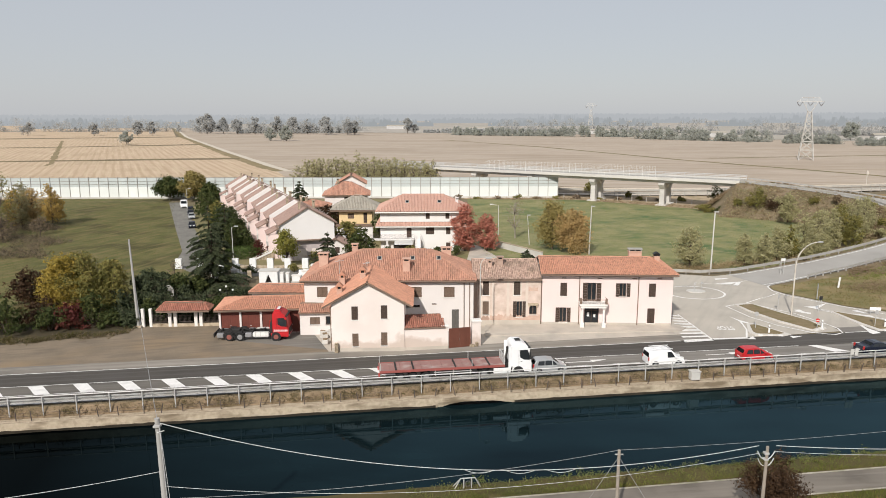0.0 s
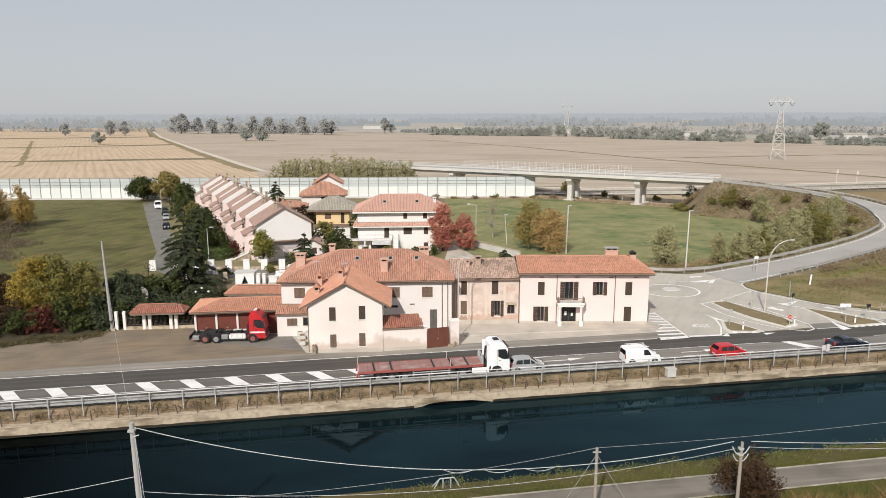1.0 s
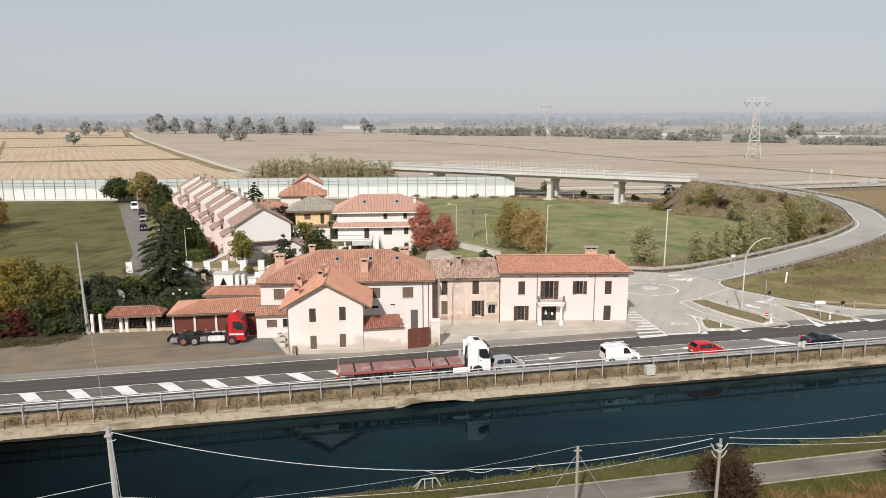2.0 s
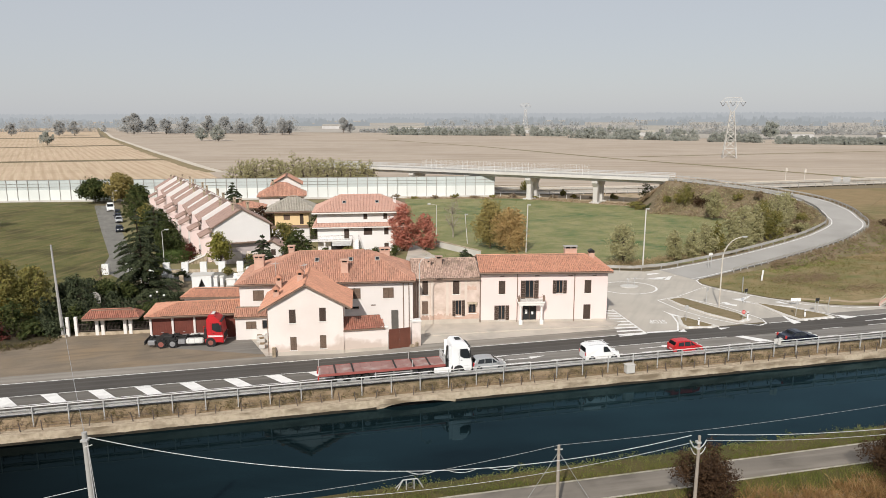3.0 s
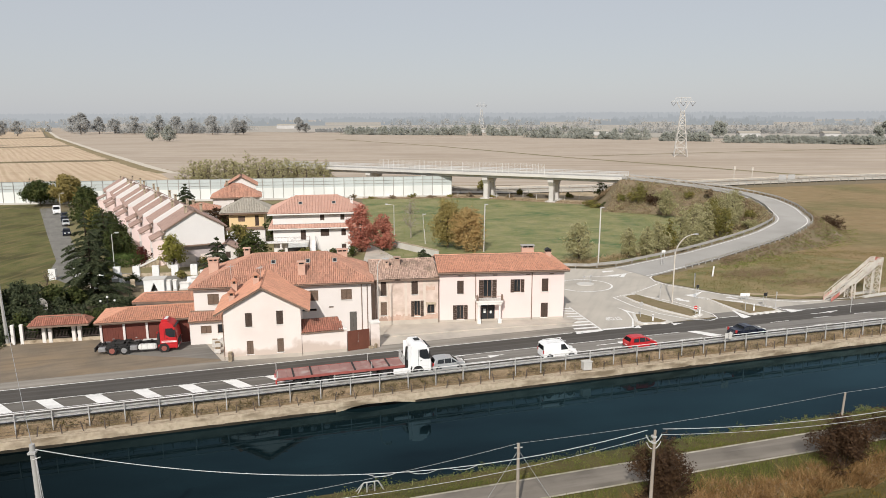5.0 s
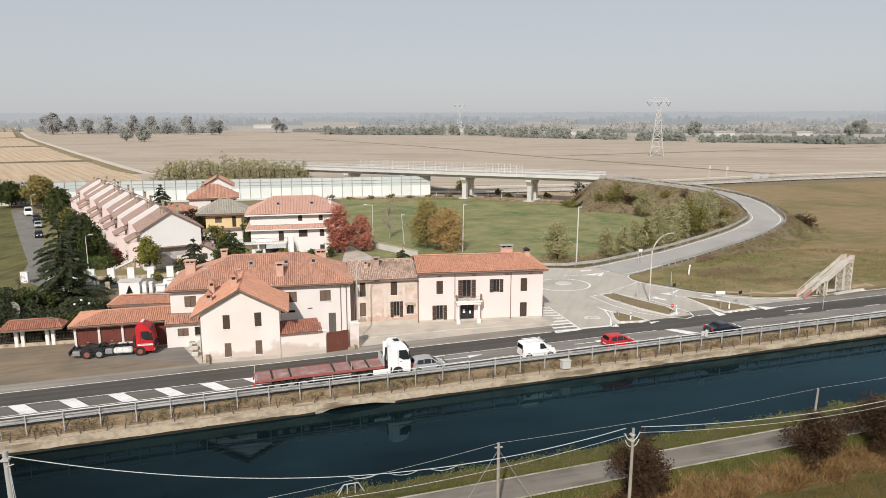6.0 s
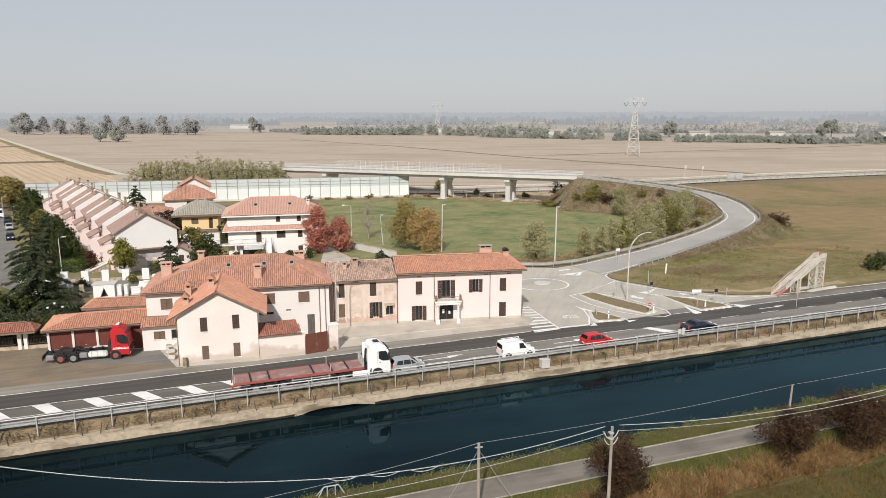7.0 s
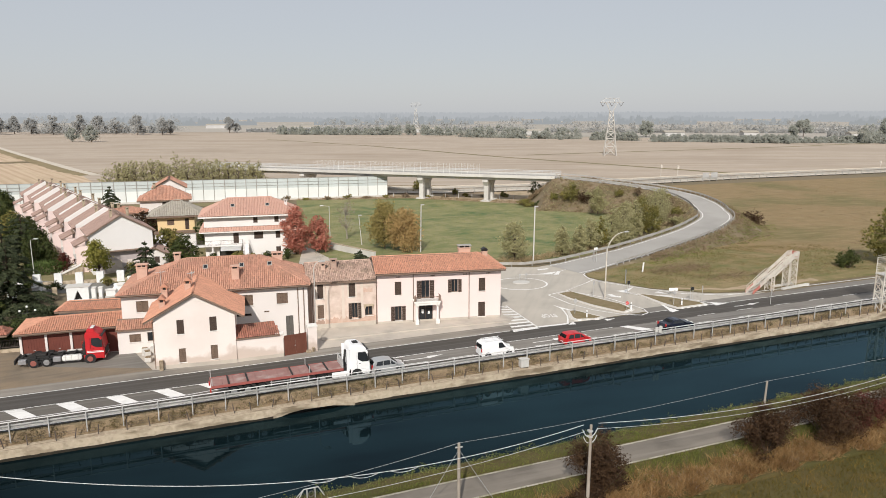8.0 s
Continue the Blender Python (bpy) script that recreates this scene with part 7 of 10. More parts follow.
cb = thing("concrete_box", Matrix.Translation(rw(ru(26.9, 66), 66.15, -0.8)) @ pose(0, 0, 0, 0, 0, 8.13), "small concrete inspection box on the canal bank", "box")
bm = B()
box(bm, -0.5, -0.35, 0, 0.5, 0.35, 0.9)
bevel_all(bm, 0.03)
part("body", bm, M["concrete_new"], cb)
bm = B()
box(bm, -0.56, -0.4, 0.9, 0.56, 0.4, 0.98)
part("lid", bm, M["concrete_new"], cb)

sl = thing("sluice_gate", Matrix.Translation((1.8, 48.6, -1.0)) @ pose(0, 0, 0, 0, 0, 8.13), "small steel sluice frame with a hand wheel", "sluice")
bm = B()
for a, b in (((-1.1, 0, 0), (-0.55, 0, 1.0)), ((1.1, 0, 0), (0.55, 0, 1.0)), ((-0.55, 0, 1.0), (0.55, 0, 1.0)), ((-0.3, 0, 0), (-0.3, 0, 1.0)), ((0.3, 0, 0), (0.3, 0, 1.0)), ((-1.1, 0, 0.0), (1.1, 0, 0.0)), ((-1.1, 0.6, 0), (-0.55, 0, 1.0)), ((1.1, 0.6, 0), (0.55, 0, 1.0))):
    tube(bm, a, b, 0.045, n=6)
part("bars", bm, M["steel"], sl)
bm = B()
for k in range(12):
    a, b = k * math.tau / 12, (k + 1) * math.tau / 12
    tube(bm, (0.22 * math.cos(a), -0.1, 0.6 + 0.22 * math.sin(a)), (0.22 * math.cos(b), -0.1, 0.6 + 0.22 * math.sin(b)), 0.03, n=5)
part("hand_wheel", bm, M["green_door"], sl)


# ---- poles and wires ----
def wire(a, b, sag, r, mk, name, label, n=24, thick_end=False):
    a, b = Vector(a), Vector(b)
    bm = B()
    pts = []
    for k in range(n + 1):
        t = k / n
        p = a.lerp(b, t)
        p.z -= sag * 4 * t * (1 - t)
        pts.append(p)
    sweep(bm, pts, r, 5)
    return tagged(part(name, bm, M[mk]), label, "cable", "overhead cables")


PC, PA, PB_, PD, PW_ = Vector((-17.45, 39.6, 9.0)), Vector((20.4, 40.7, 6.5)), Vector((11.9, 43.8, 4.7)), Vector((45.0, 53.5, 2.3)), Vector((-40.1, 87.3, 11.7))


def pole(name, top, foot, r0, r1, mk, label, lean=(0, 0)):
    p = thing(name, pose(top[0] + lean[0], top[1] + lean[1], foot), label, "pole", "utility poles")
    bm = B()
    tube(bm, (0, 0, -0.3), (-lean[0], -lean[1], top[2] - foot), r0, r1, 14)
    part("shaft", bm, M[mk], p, )
    return p


pc = pole("utility_pole", PC, -0.5, 0.21, 0.15, "pole_concrete", "thick grey concrete utility pole with bundled cables", (0.12, 0))
bm = B()
tube(bm, (0.2, 0, -0.5), (0.08, -0.22, 9.1), 0.025, n=5)
tube(bm, (0.25, 0.05, 4.0), (0.12, -0.22, 8.6), 0.02, n=5)
part("riser_cable", bm, M["cable"], pc)
bm = B()
box(bm, -0.28, -0.3, 9.0, 0.12, 0.06, 9.12)
part("clamp", bm, M["steel"], pc)
bm = B()
tube(bm, (-0.05, -0.3, 8.7), (0.35, -0.2, 8.8), 0.03, n=6)
part("bracket", bm, M["steel"], pc)
pa = pole("utility_pole", PA, -0.5, 0.14, 0.09, "pole_wood", "pale wooden utility pole with cable loops", (-0.06, 0))
for s in (-1, 1):
    for w_, y_, z_, r_ in ((0.45, 0.0, 6.15, 0.035), (0.4, -0.02, 5.7, 0.03)):
        bm = B()
        for k in range(6):
            a0, a1 = k / 6, (k + 1) / 6
            tube(bm, (s * (0.1 + w_ * a0), y_, z_ + (w_ + 0.1) * a0 * a0), (s * (0.1 + w_ * a1), y_, z_ + (w_ + 0.1) * a1 * a1), r_, n=5)
        part("cable_loop", bm, M["cable"], pa)
bm = B()
box(bm, -0.15, -0.14, 6.5, 0.15, 0.14, 6.62)
part("clamp", bm, M["steel"], pa)
bm = B()
box(bm, -0.14, -0.14, 6.1, 0.14, 0.14, 6.2)
part("clamp", bm, M["steel"], pa)
pb = pole("utility_pole", PB_, -0.4, 0.13, 0.1, "pole_wood", "thin grey wooden pole with guy wires")
bm = B()
tube(bm, (0, 0, 4.6), (-2.6, 0.4, 0), 0.018, n=4), tube(bm, (0, 0, 4.6), (2.9, -0.4, 0), 0.018, n=4)
part("guy_wire", bm, M["cable_dark"], pb)
bm = B()
box(bm, -0.28, -0.03, 4.75, 0.28, 0.03, 4.82)
part("crossbar", bm, M["steel"], pb)
pole("utility_pole", PD, -0.9, 0.11, 0.09, "pole_wood", "thin wooden pole at the canal's edge", (-0.15, 0))
wp = pole("utility_pole", PW_, 0.0, 0.21, 0.1, "pole_concrete", "tall leaning pale concrete pole at the yard's edge", (0.25, 0.1))
bm = B()
box(bm, -0.5, -0.4, 0, 0.5, 0.4, 0.25)
part("footing", bm, M["concrete"], wp)
wire(PC + Vector((0.1, 0, -0.3)), PA + Vector((-0.55, 0, 0.05)), 2.35, 0.024, "cable", "thick_cable", "pale thick sagging cable bundle", 40)
for q in (0.5, 0.57, 0.64):
    a = (PC + Vector((0.1, 0, -0.3))).lerp(PA + Vector((-0.55, 0, 0.05)), q)
    b = (PC + Vector((0.1, 0, -0.3))).lerp(PA + Vector((-0.55, 0, 0.05)), q + 0.05)
    a.z -= 2.35 * 4 * q * (1 - q)
    b.z -= 2.35 * 4 * (q + 0.05) * (0.95 - q)
    wire(a, b, 0.22, 0.018, "cable", "cable_splice", "slack splice loop below the cable bundle", 8)
wire(PC + Vector((0.1, 0, -4.5)), PA + Vector((-0.45, 0, -0.45)), 1.4, 0.015, "cable", "cable", "thin pale sagging cable", 40)
wire(PC + Vector((0, 0, -3.5)), (-60, 36, 4.5), 1.6, 0.018, "cable", "cable", "thin pale sagging cable")
PE = Vector((61.0, 47.2, 6.3))
wire(PA + Vector((0.55, 0, 0.05)), PE, 1.35, 0.024, "cable", "thick_cable", "pale thick sagging cable bundle", 30)
wire(PA + Vector((0.5, 0, -0.35)), PE + Vector((0, 0, -0.5)), 1.35, 0.016, "cable", "cable", "thin pale sagging cable", 30)
wire(PB_, PD, 0.25, 0.014, "cable_dark", "cable", "thin grey telephone wire")
wire(PB_, (-23, 37.8, 4.6), 0.9, 0.014, "cable_dark", "cable", "thin grey telephone wire", 30)
wire(PD, (82, 60, 2.3), 0.25, 0.014, "cable_dark", "cable", "thin grey telephone wire")
wire(PC, PW_, 1.9, 0.018, "cable_dark", "cable", "thin grey cable crossing canal and road", 30)
pole("utility_pole", PE, -0.6, 0.16, 0.12, "pole_wood", "pale wooden utility pole")


# ---- street lamps ----
def lamp_post(x, y, h, label, arm=(0, 0), lean=(0, 0), curved=False, r=0.09, z=0.0, mk="concrete_new", bend=0.68):
    t = thing("street_lamp", pose(x, y, z), label, "street lamp", "street lamps")
    bm = B()
    ax, ay = arm
    if curved:
        pts = [(0, 0, 0), (0, 0, h * bend)] + [(ax * (1 - math.cos(a)), ay * (1 - math.cos(a)), h * bend + h * (1 - bend) * math.sin(a)) for a in [math.pi / 2 * k / 8 for k in range(1, 9)]]
    else:
        pts = [(0, 0, 0), (lean[0], lean[1], h)] + ([(lean[0] + ax, lean[1] + ay, h + 0.25)] if arm != (0, 0) else [])
    sweep(bm, pts, [r * (1 - 0.5 * i / len(pts)) for i in range(len(pts))], 8)
    part("pole", bm, M[mk], t)
    bm = B()
    e = Vector(pts[-1])
    d = Vector((ax, ay, 0)).normalized() if arm != (0, 0) else Vector((1, 0, 0))
    box(bm, -0.1, -0.14, -0.06, 0.62, 0.14, 0.09, Matrix.Translation(e) @ Vector((1, 0, 0)).rotation_difference(d).to_matrix().to_4x4())
    bevel_all(bm, 0.03)
    hd = part("lamp_head", bm, M["steel"], t)
    bm = B()
    box(bm, 0.05, -0.1, -0.085, 0.55, 0.1, -0.062, Matrix.Translation(e) @ Vector((1, 0, 0)).rotation_difference(d).to_matrix().to_4x4())
    part("lens", bm, M["lamp_clear"], hd)
    return t


lamp_post(47.9, 92.4, 10.1, "tall cream street lamp with a curved arm on a traffic island", (2.9, 0.2), curved=True, r=0.1, mk="cream_steel")
lamp_post(47.2, 120.0, 10.5, "tall straight pale lamp post at the meadow's edge", r=0.14, lean=(0.1, 0))
lamp_post(28.8, 135.0, 9.6, "tall straight pale lamp post in the meadow", r=0.14, lean=(0.2, 0))
lamp_post(12.6, 157.2, 7.0, "slim street lamp with a short arm behind the villa", (-1.4, 0), r=0.09)
lamp_post(18.3, 145.6, 6.4, "leaning slim pale lamp post", lean=(-0.5, 0), r=0.09)
lamp_post(4.5, 82.4, 10.1, "slim street lamp before the old house", (0.75, 0.1), curved=True, r=0.065, bend=0.9)
lamp_post(-38.9, 126.2, 7.0, "slim grey street lamp beside the side street", (0.6, 0), r=0.07)
lamp_post(-74.0, 200.0, 6.5, "slim grey street lamp beside the side street", (0.6, 0), r=0.07)


# ---- signs and bollards of the junction ----
def sign(x, y, h, kind_, label, rot=0.0, w=0.6, z=0.0):
    s = thing("road_sign", pose(x, y, z, 0, 0, rot), label, "road sign", "junction signs")
    bm = B()
    if kind_ in ("panel", "board"):
        for sx in (-w * 0.35, w * 0.35):
            tube(bm, (sx, 0.05, 0), (sx, 0.05, h), 0.04, n=6)
    else:
        tube(bm, (0, 0.05, 0), (0, 0.05, h), 0.04, n=6)
    part("post", bm, M["steel"], s)
    bm = B()
    if kind_ in ("round", "noentry", "blue"):
        tube(bm, (0, 0, h - w / 2), (0, -0.03, h - w / 2), w / 2, n=20)
    elif kind_ == "panel":
        box(bm, -w / 2, -0.03, h - 0.45, w / 2, 0.0, h)
    elif kind_ == "board":
        box(bm, -w / 2, -0.03, h - 0.5, w / 2, 0.0, h)
    part("plate", bm, M[{"round": "steel", "noentry": "sign_red", "blue": "sign_blue", "panel": "sign_white", "board": "plastic_black"}[kind_]], s)
    if kind_ in ("noentry", "blue"):
        bm = B()
        box(bm, -w * 0.36, -0.045, h - w * 0.58, w * 0.36, -0.03, h - w * 0.42)
        part("bar", bm, M["sign_white"], s)
    return s


sign(40.1, 85.9, 2.3, "round", "round grey back of a road sign on an island", 10)
sign(47.9, 85.7, 1.45, "noentry", "small red no-entry sign with white bar", -5, 0.5)
sign(55.9, 86.6, 2.3, "round", "grey back of a road sign on an island", 20)
sign(61.2, 87.6, 2.4, "round", "dark road sign on a post by the lane", 60)
sign(59.7, 88.0, 2.1, "board", "dark backs of two road signs on posts", 15, 0.7, 0.1)
sign(59.2, 92.1, 1.1, "panel", "low white direction sign on posts", -10, 1.4)
sign(55.8, 100.6, 2.3, "board", "tall narrow sign on two posts in the grass", 70, 0.6)
sign(46.6, 93.6, 2.6, "round", "grey back of a road sign beside the lamp", 30)
sign(52.6, 93.9, 2.2, "board", "dark sign post at the fork", 20, 0.6)
sign(58.0, 116.2, 3.0, "panel", "white sign panel on posts beside the ramp", 10, 0.8)
sign(39.2, 105.5, 1.3, "round", "small grey sign back on the roundabout hub", 0, 0.4, 0.12)
sign(40.2, 105.3, 1.5, "round", "small grey sign back on the roundabout hub", 20, 0.45, 0.12)
sign(70.0, 83.8, 2.2, "round", "grey back of a small road sign", 60)
bol = None
for x, y in ((40.9, 83.9), (48.7, 86.0), (56.9, 86.2)):
    if bol is None:
        bol = thing("bollard", pose(x, y, 0.14), "short white marker bollard on a traffic island", "bollard", "island bollards")
        bm = B()
        tube(bm, (0, 0, 0), (0, 0, 0.95), 0.11, 0.1, 12), tube(bm, (0, 0, 0.95), (0, 0, 1.0), 0.1, 0.06, 12)
        part("body", bm, M["sign_white"], bol)
        bm = B()
        tube(bm, (0, 0, 0.7), (0, 0, 0.8), 0.113, 0.112, 12)
        part("band", bm, M["dark_steel"], bol)
    else:
        copy_thing(bol, pose(x, y, 0.14))
lp = thing("marker_post", pose(62.6, 107.2, 0, 2, 4, 0), "short white marker post in the grass", "post")
bm = B()
box(bm, -0.13, -0.06, -0.1, 0.13, 0.06, 1.8)
bevel_all(bm, 0.03)
part("body", bm, M["sign_white"], lp)
sb = thing("rail_sign", Matrix.Translation(rw(ru(45.5, 66.4), 66.45, 0)) @ pose(0, 0, 0, 0, 0, 8.13), "small grey signs fixed to the guard rail", "road sign")
bm = B()
box(bm, -0.45, -0.1, 0.9, 0.0, -0.06, 1.55), box(bm, 0.1, -0.1, 0.75, 0.5, -0.06, 1.6)
part("plate", bm, M["concrete_new"], sb)


# ---- vehicles ----
def loft(bm, profile, half, tuck=0.0, belt=9.0, roofz=1.0):
    """A body from a side outline (x, z): half width, narrowing above the belt line."""
    L_, R_ = [], []
    for x, z in profile:
        w = half - (tuck * max(0.0, (z - belt) / max(0.01, roofz - belt)) if z > belt else 0.0)
        L_.append(bm.verts.new((x, w, z))), R_.append(bm.verts.new((x, -w, z)))
    n_pt = len(profile)
    for i in range(n_pt):
        j = (i + 1) % n_pt
        bm.faces.new((L_[i], L_[j], R_[j], R_[i]))
    for side in (L_[::-1], R_):
        f = bm.faces.new(side)
    bm.normal_update()
    bmesh.ops.triangulate(bm, faces=[f for f in bm.faces if len(f.verts) > 4])
    bmesh.ops.recalc_face_normals(bm, faces=list(bm.faces))
    return bm


def wheel(parent, x, y, r, w, rim="hub", name="wheel"):
    s = 1 if y > 0 else -1
    bm = B()
    tube(bm, (x, y, r), (x, y - s * w, r), r, n=20)
    bevel_all(bm, 0.03)
    t = part(name, bm, M["rubber"], parent)
    bm = B()
    tube(bm, (x, y + s * 0.012, r), (x, y - s * 0.05, r), r * 0.6, n=16)
    tube(bm, (x, y + s * 0.04, r), (x, y, r), r * 0.22, n=10)
    part("rim", bm, M[rim], t)
    return t


def window_band(bm, pts, half, tuck, belt, roofz, s, off=0.006):
    """A side pane on flank s, following the body's inward lean."""
    vs = []
    for x, z in pts:
        w = half - (tuck * max(0.0, (z - belt) / (roofz - belt)) if z > belt else 0.0) + off
        vs.append(bm.verts.new((x, s * w, z)))
    bm.faces.new(vs if s < 0 else vs[::-1])


def car(name, m, paint, label, body, panes, screen, rear, half, tuck, belt, roofz, wheels, r=0.3, rack=False, category="car"):
    c = thing(name, m, label, category)
    bm = B()
    loft(bm, body, half, tuck, belt, roofz)
    bmesh.ops.bevel(bm, geom=[e for e in bm.edges if e.is_manifold and e.calc_face_angle(0) > 0.5], offset=0.045, segments=2, affect="EDGES", clamp_overlap=True)
    bd = part("body", bm, M[paint], c, smooth=False)
    for pts in panes:
        for s in (-1, 1):
            bm = B()
            window_band(bm, pts, half, tuck, belt, roofz, s)
            part("side_window", bm, M["glass"], bd)
    for nm, (a, b) in (("windscreen", screen), ("rear_window", rear)):
        if a is None:
            continue
        bm = B()
        d = Vector((b[0] - a[0], 0, b[1] - a[1])).normalized()
        nrm = Vector((-d.z, 0, d.x))
        if nrm.z < 0:
            nrm = -nrm
        vs = []
        for (x, z), k in ((a, 0.1), (b, 0.12)):
            w = half - (tuck * max(0.0, (z - belt) / (roofz - belt))) - k
            for s in (-1, 1):
                vs.append(bm.verts.new(Vector((x, s * w, z)) + nrm * 0.008))
        bm.faces.new((vs[0], vs[1], vs[3], vs[2]))
        bmesh.ops.solidify(bm, geom=list(bm.faces), thickness=0.006)
        part(nm, bm, M["glass"], bd)
    for x in wheels:
        for s in (-1, 1):
            wheel(c, x, s * (half + 0.02), r, 0.2)
            bm = B()
            tube(bm, (x, s * (half - 0.05), r + 0.02), (x, s * (half + 0.006), r + 0.02), r * 1.22, n=18)
            part("wheel_arch", bm, M["plastic_black"], bd)
    xf, xr = max(p[0] for p in body), min(p[0] for p in body)
    for s in (-1, 1):
        bm = B()
        box(bm, xf - 0.3, s * half - s * 0.42 - 0.16, belt - 0.32, xf - 0.02, s * half - s * 0.42 + 0.2, belt - 0.14)
        part("headlight", bm, M["lamp_clear"], bd)
        bm = B()
        box(bm, xr + 0.0, s * (half - 0.14) - 0.1, belt - 0.25, xr + 0.12, s * (half - 0.14) + 0.1, belt + 0.12)
        part("tail_light", bm, M["lamp_red"], bd)
        bm = B()
        xm = screen[0][0] - 0.25
        box(bm, xm - 0.06, s * (half + 0.02), belt - 0.02, xm + 0.1, s * (half + 0.2), belt + 0.14)
        part("mirror", bm, M[paint], bd)
        bm = B()
        box(bm, wheels[0] + r + 0.1 if wheels[0] < wheels[1] else 0, s * half - 0.01, 0.2, wheels[1] - r - 0.1, s * half + 0.012, 0.3)
        part("sill", bm, M["plastic_black"], bd)
    bm = B()
    box(bm, xf - 0.05, -half * 0.55, 0.36, xf + 0.015, half * 0.55, 0.52)
    part("grille", bm, M["plastic_black"], bd)
    bm = B()
    box(bm, xr - 0.012, -0.26, 0.5, xr + 0.03, 0.26, 0.61)
    part("plate", bm, M["sign_white"], bd)
    if rack:
        bm = B()
        for x in (-1.3, -0.3, 0.5):
            tube(bm, (x, -0.62, roofz + 0.12), (x, 0.62, roofz + 0.12), 0.03, n=6)
        for s in (-1, 1):
            tube(bm, (-1.6, s * 0.62, roofz + 0.14), (0.7, s * 0.62, roofz + 0.14), 0.03, n=6)
        part("roof_rack", bm, M["sign_white"], c)
    return c


def road_pose(x, v, back=False, z=0.033):
    return Matrix.Translation(rw(ru(x, v), v, z)) @ pose(0, 0, 0, 0, 0, 8.13 + (180 if back else 0))


def hatch(name, m, paint, label):
    body = [(-1.82, 0.3), (-1.84, 0.75), (-1.74, 1.02), (-1.5, 1.42), (-1.2, 1.5), (-0.2, 1.53), (0.45, 1.42), (1.1, 0.98), (1.68, 0.82), (1.84, 0.62), (1.86, 0.3)]
    panes = [[(-1.35, 1.0), (-0.62, 0.97), (-0.58, 1.4), (-1.2, 1.38)], [(-0.54, 0.97), (0.25, 0.96), (0.2, 1.42), (-0.5, 1.43)], [(0.32, 0.96), (0.85, 0.97), (0.42, 1.34), (0.28, 1.38)]]
    return car(name, m, paint, label, body, panes, ((1.1, 1.0), (0.45, 1.42)), ((-1.74, 1.04), (-1.52, 1.4)), 0.82, 0.16, 0.95, 1.5, (-1.2, 1.2), 0.3)


hatch("hatchback", road_pose(34.8, 68.75), "red_paint", "small bright red hatchback on the road")
hatch("hatchback", road_pose(11.2, 68.75), "silver_paint", "small silver-grey hatchback on the road")
car("van", road_pose(24.2, 68.8), "white_paint", "white panel van with a roof rack", [(-2.05, 0.3), (-2.08, 0.95), (-2.02, 1.75), (-1.9, 1.86), (0.2, 1.88), (0.6, 1.8), (1.2, 1.1), (1.85, 0.92), (2.08, 0.65), (2.08, 0.3)],
    [[(0.05, 1.08), (0.95, 1.08), (0.52, 1.68), (0.05, 1.7)]], ((1.2, 1.12), (0.64, 1.76)), ((-2.06, 1.15), (-2.02, 1.65)), 0.88, 0.12, 1.05, 1.85, (-1.3, 1.35), 0.32, True, "van")
car("saloon_car", road_pose(49.9, 68.8), "navy_paint", "dark navy saloon car on the road", [(-2.25, 0.3), (-2.28, 0.8), (-2.15, 0.98), (-1.55, 1.02), (-0.95, 1.4), (-0.5, 1.46), (0.15, 1.43), (0.9, 1.0), (1.9, 0.86), (2.25, 0.65), (2.27, 0.3)],
    [[(-1.3, 1.04), (-0.45, 1.02), (-0.42, 1.37), (-0.85, 1.35)], [(-0.38, 1.02), (0.7, 1.0), (0.18, 1.36), (-0.36, 1.38)]], ((0.9, 1.01), (0.16, 1.42)), ((-1.5, 1.04), (-0.98, 1.38)), 0.88, 0.18, 0.98, 1.45, (-1.4, 1.4), 0.32)
# cars parked in the side street
car("van", pose(-78.6, 209.5, 0.02, 0, 0, -70), "white_paint", "white van parked in the side street", [(-2.3, 0.3), (-2.32, 1.2), (-2.25, 2.05), (-2.0, 2.2), (0.7, 2.2), (1.0, 2.1), (1.55, 1.3), (2.2, 1.05), (2.35, 0.7), (2.35, 0.3)],
    [[(0.3, 1.3), (1.3, 1.3), (0.9, 1.95), (0.3, 1.95)]], ((1.55, 1.32), (1.03, 2.06)), ((-2.3, 1.4), (-2.25, 2.0)), 0.95, 0.1, 1.25, 2.2, (-1.5, 1.5), 0.35, False, "van")
for x, y, pnt, lab in ((-73.0, 199.5, "navy_paint", "dark parked hatchback in the side street"), (-70.5, 192.5, "navy_paint", "dark parked hatchback in the side street"), (-67.9, 186.0, "silver_paint", "grey parked hatchback in the side street"), (-62.3, 170.5, "navy_paint", "dark parked hatchback in the side street")):
    hatch("hatchback", pose(x, y, 0.02, 0, 0, -70), pnt, lab)


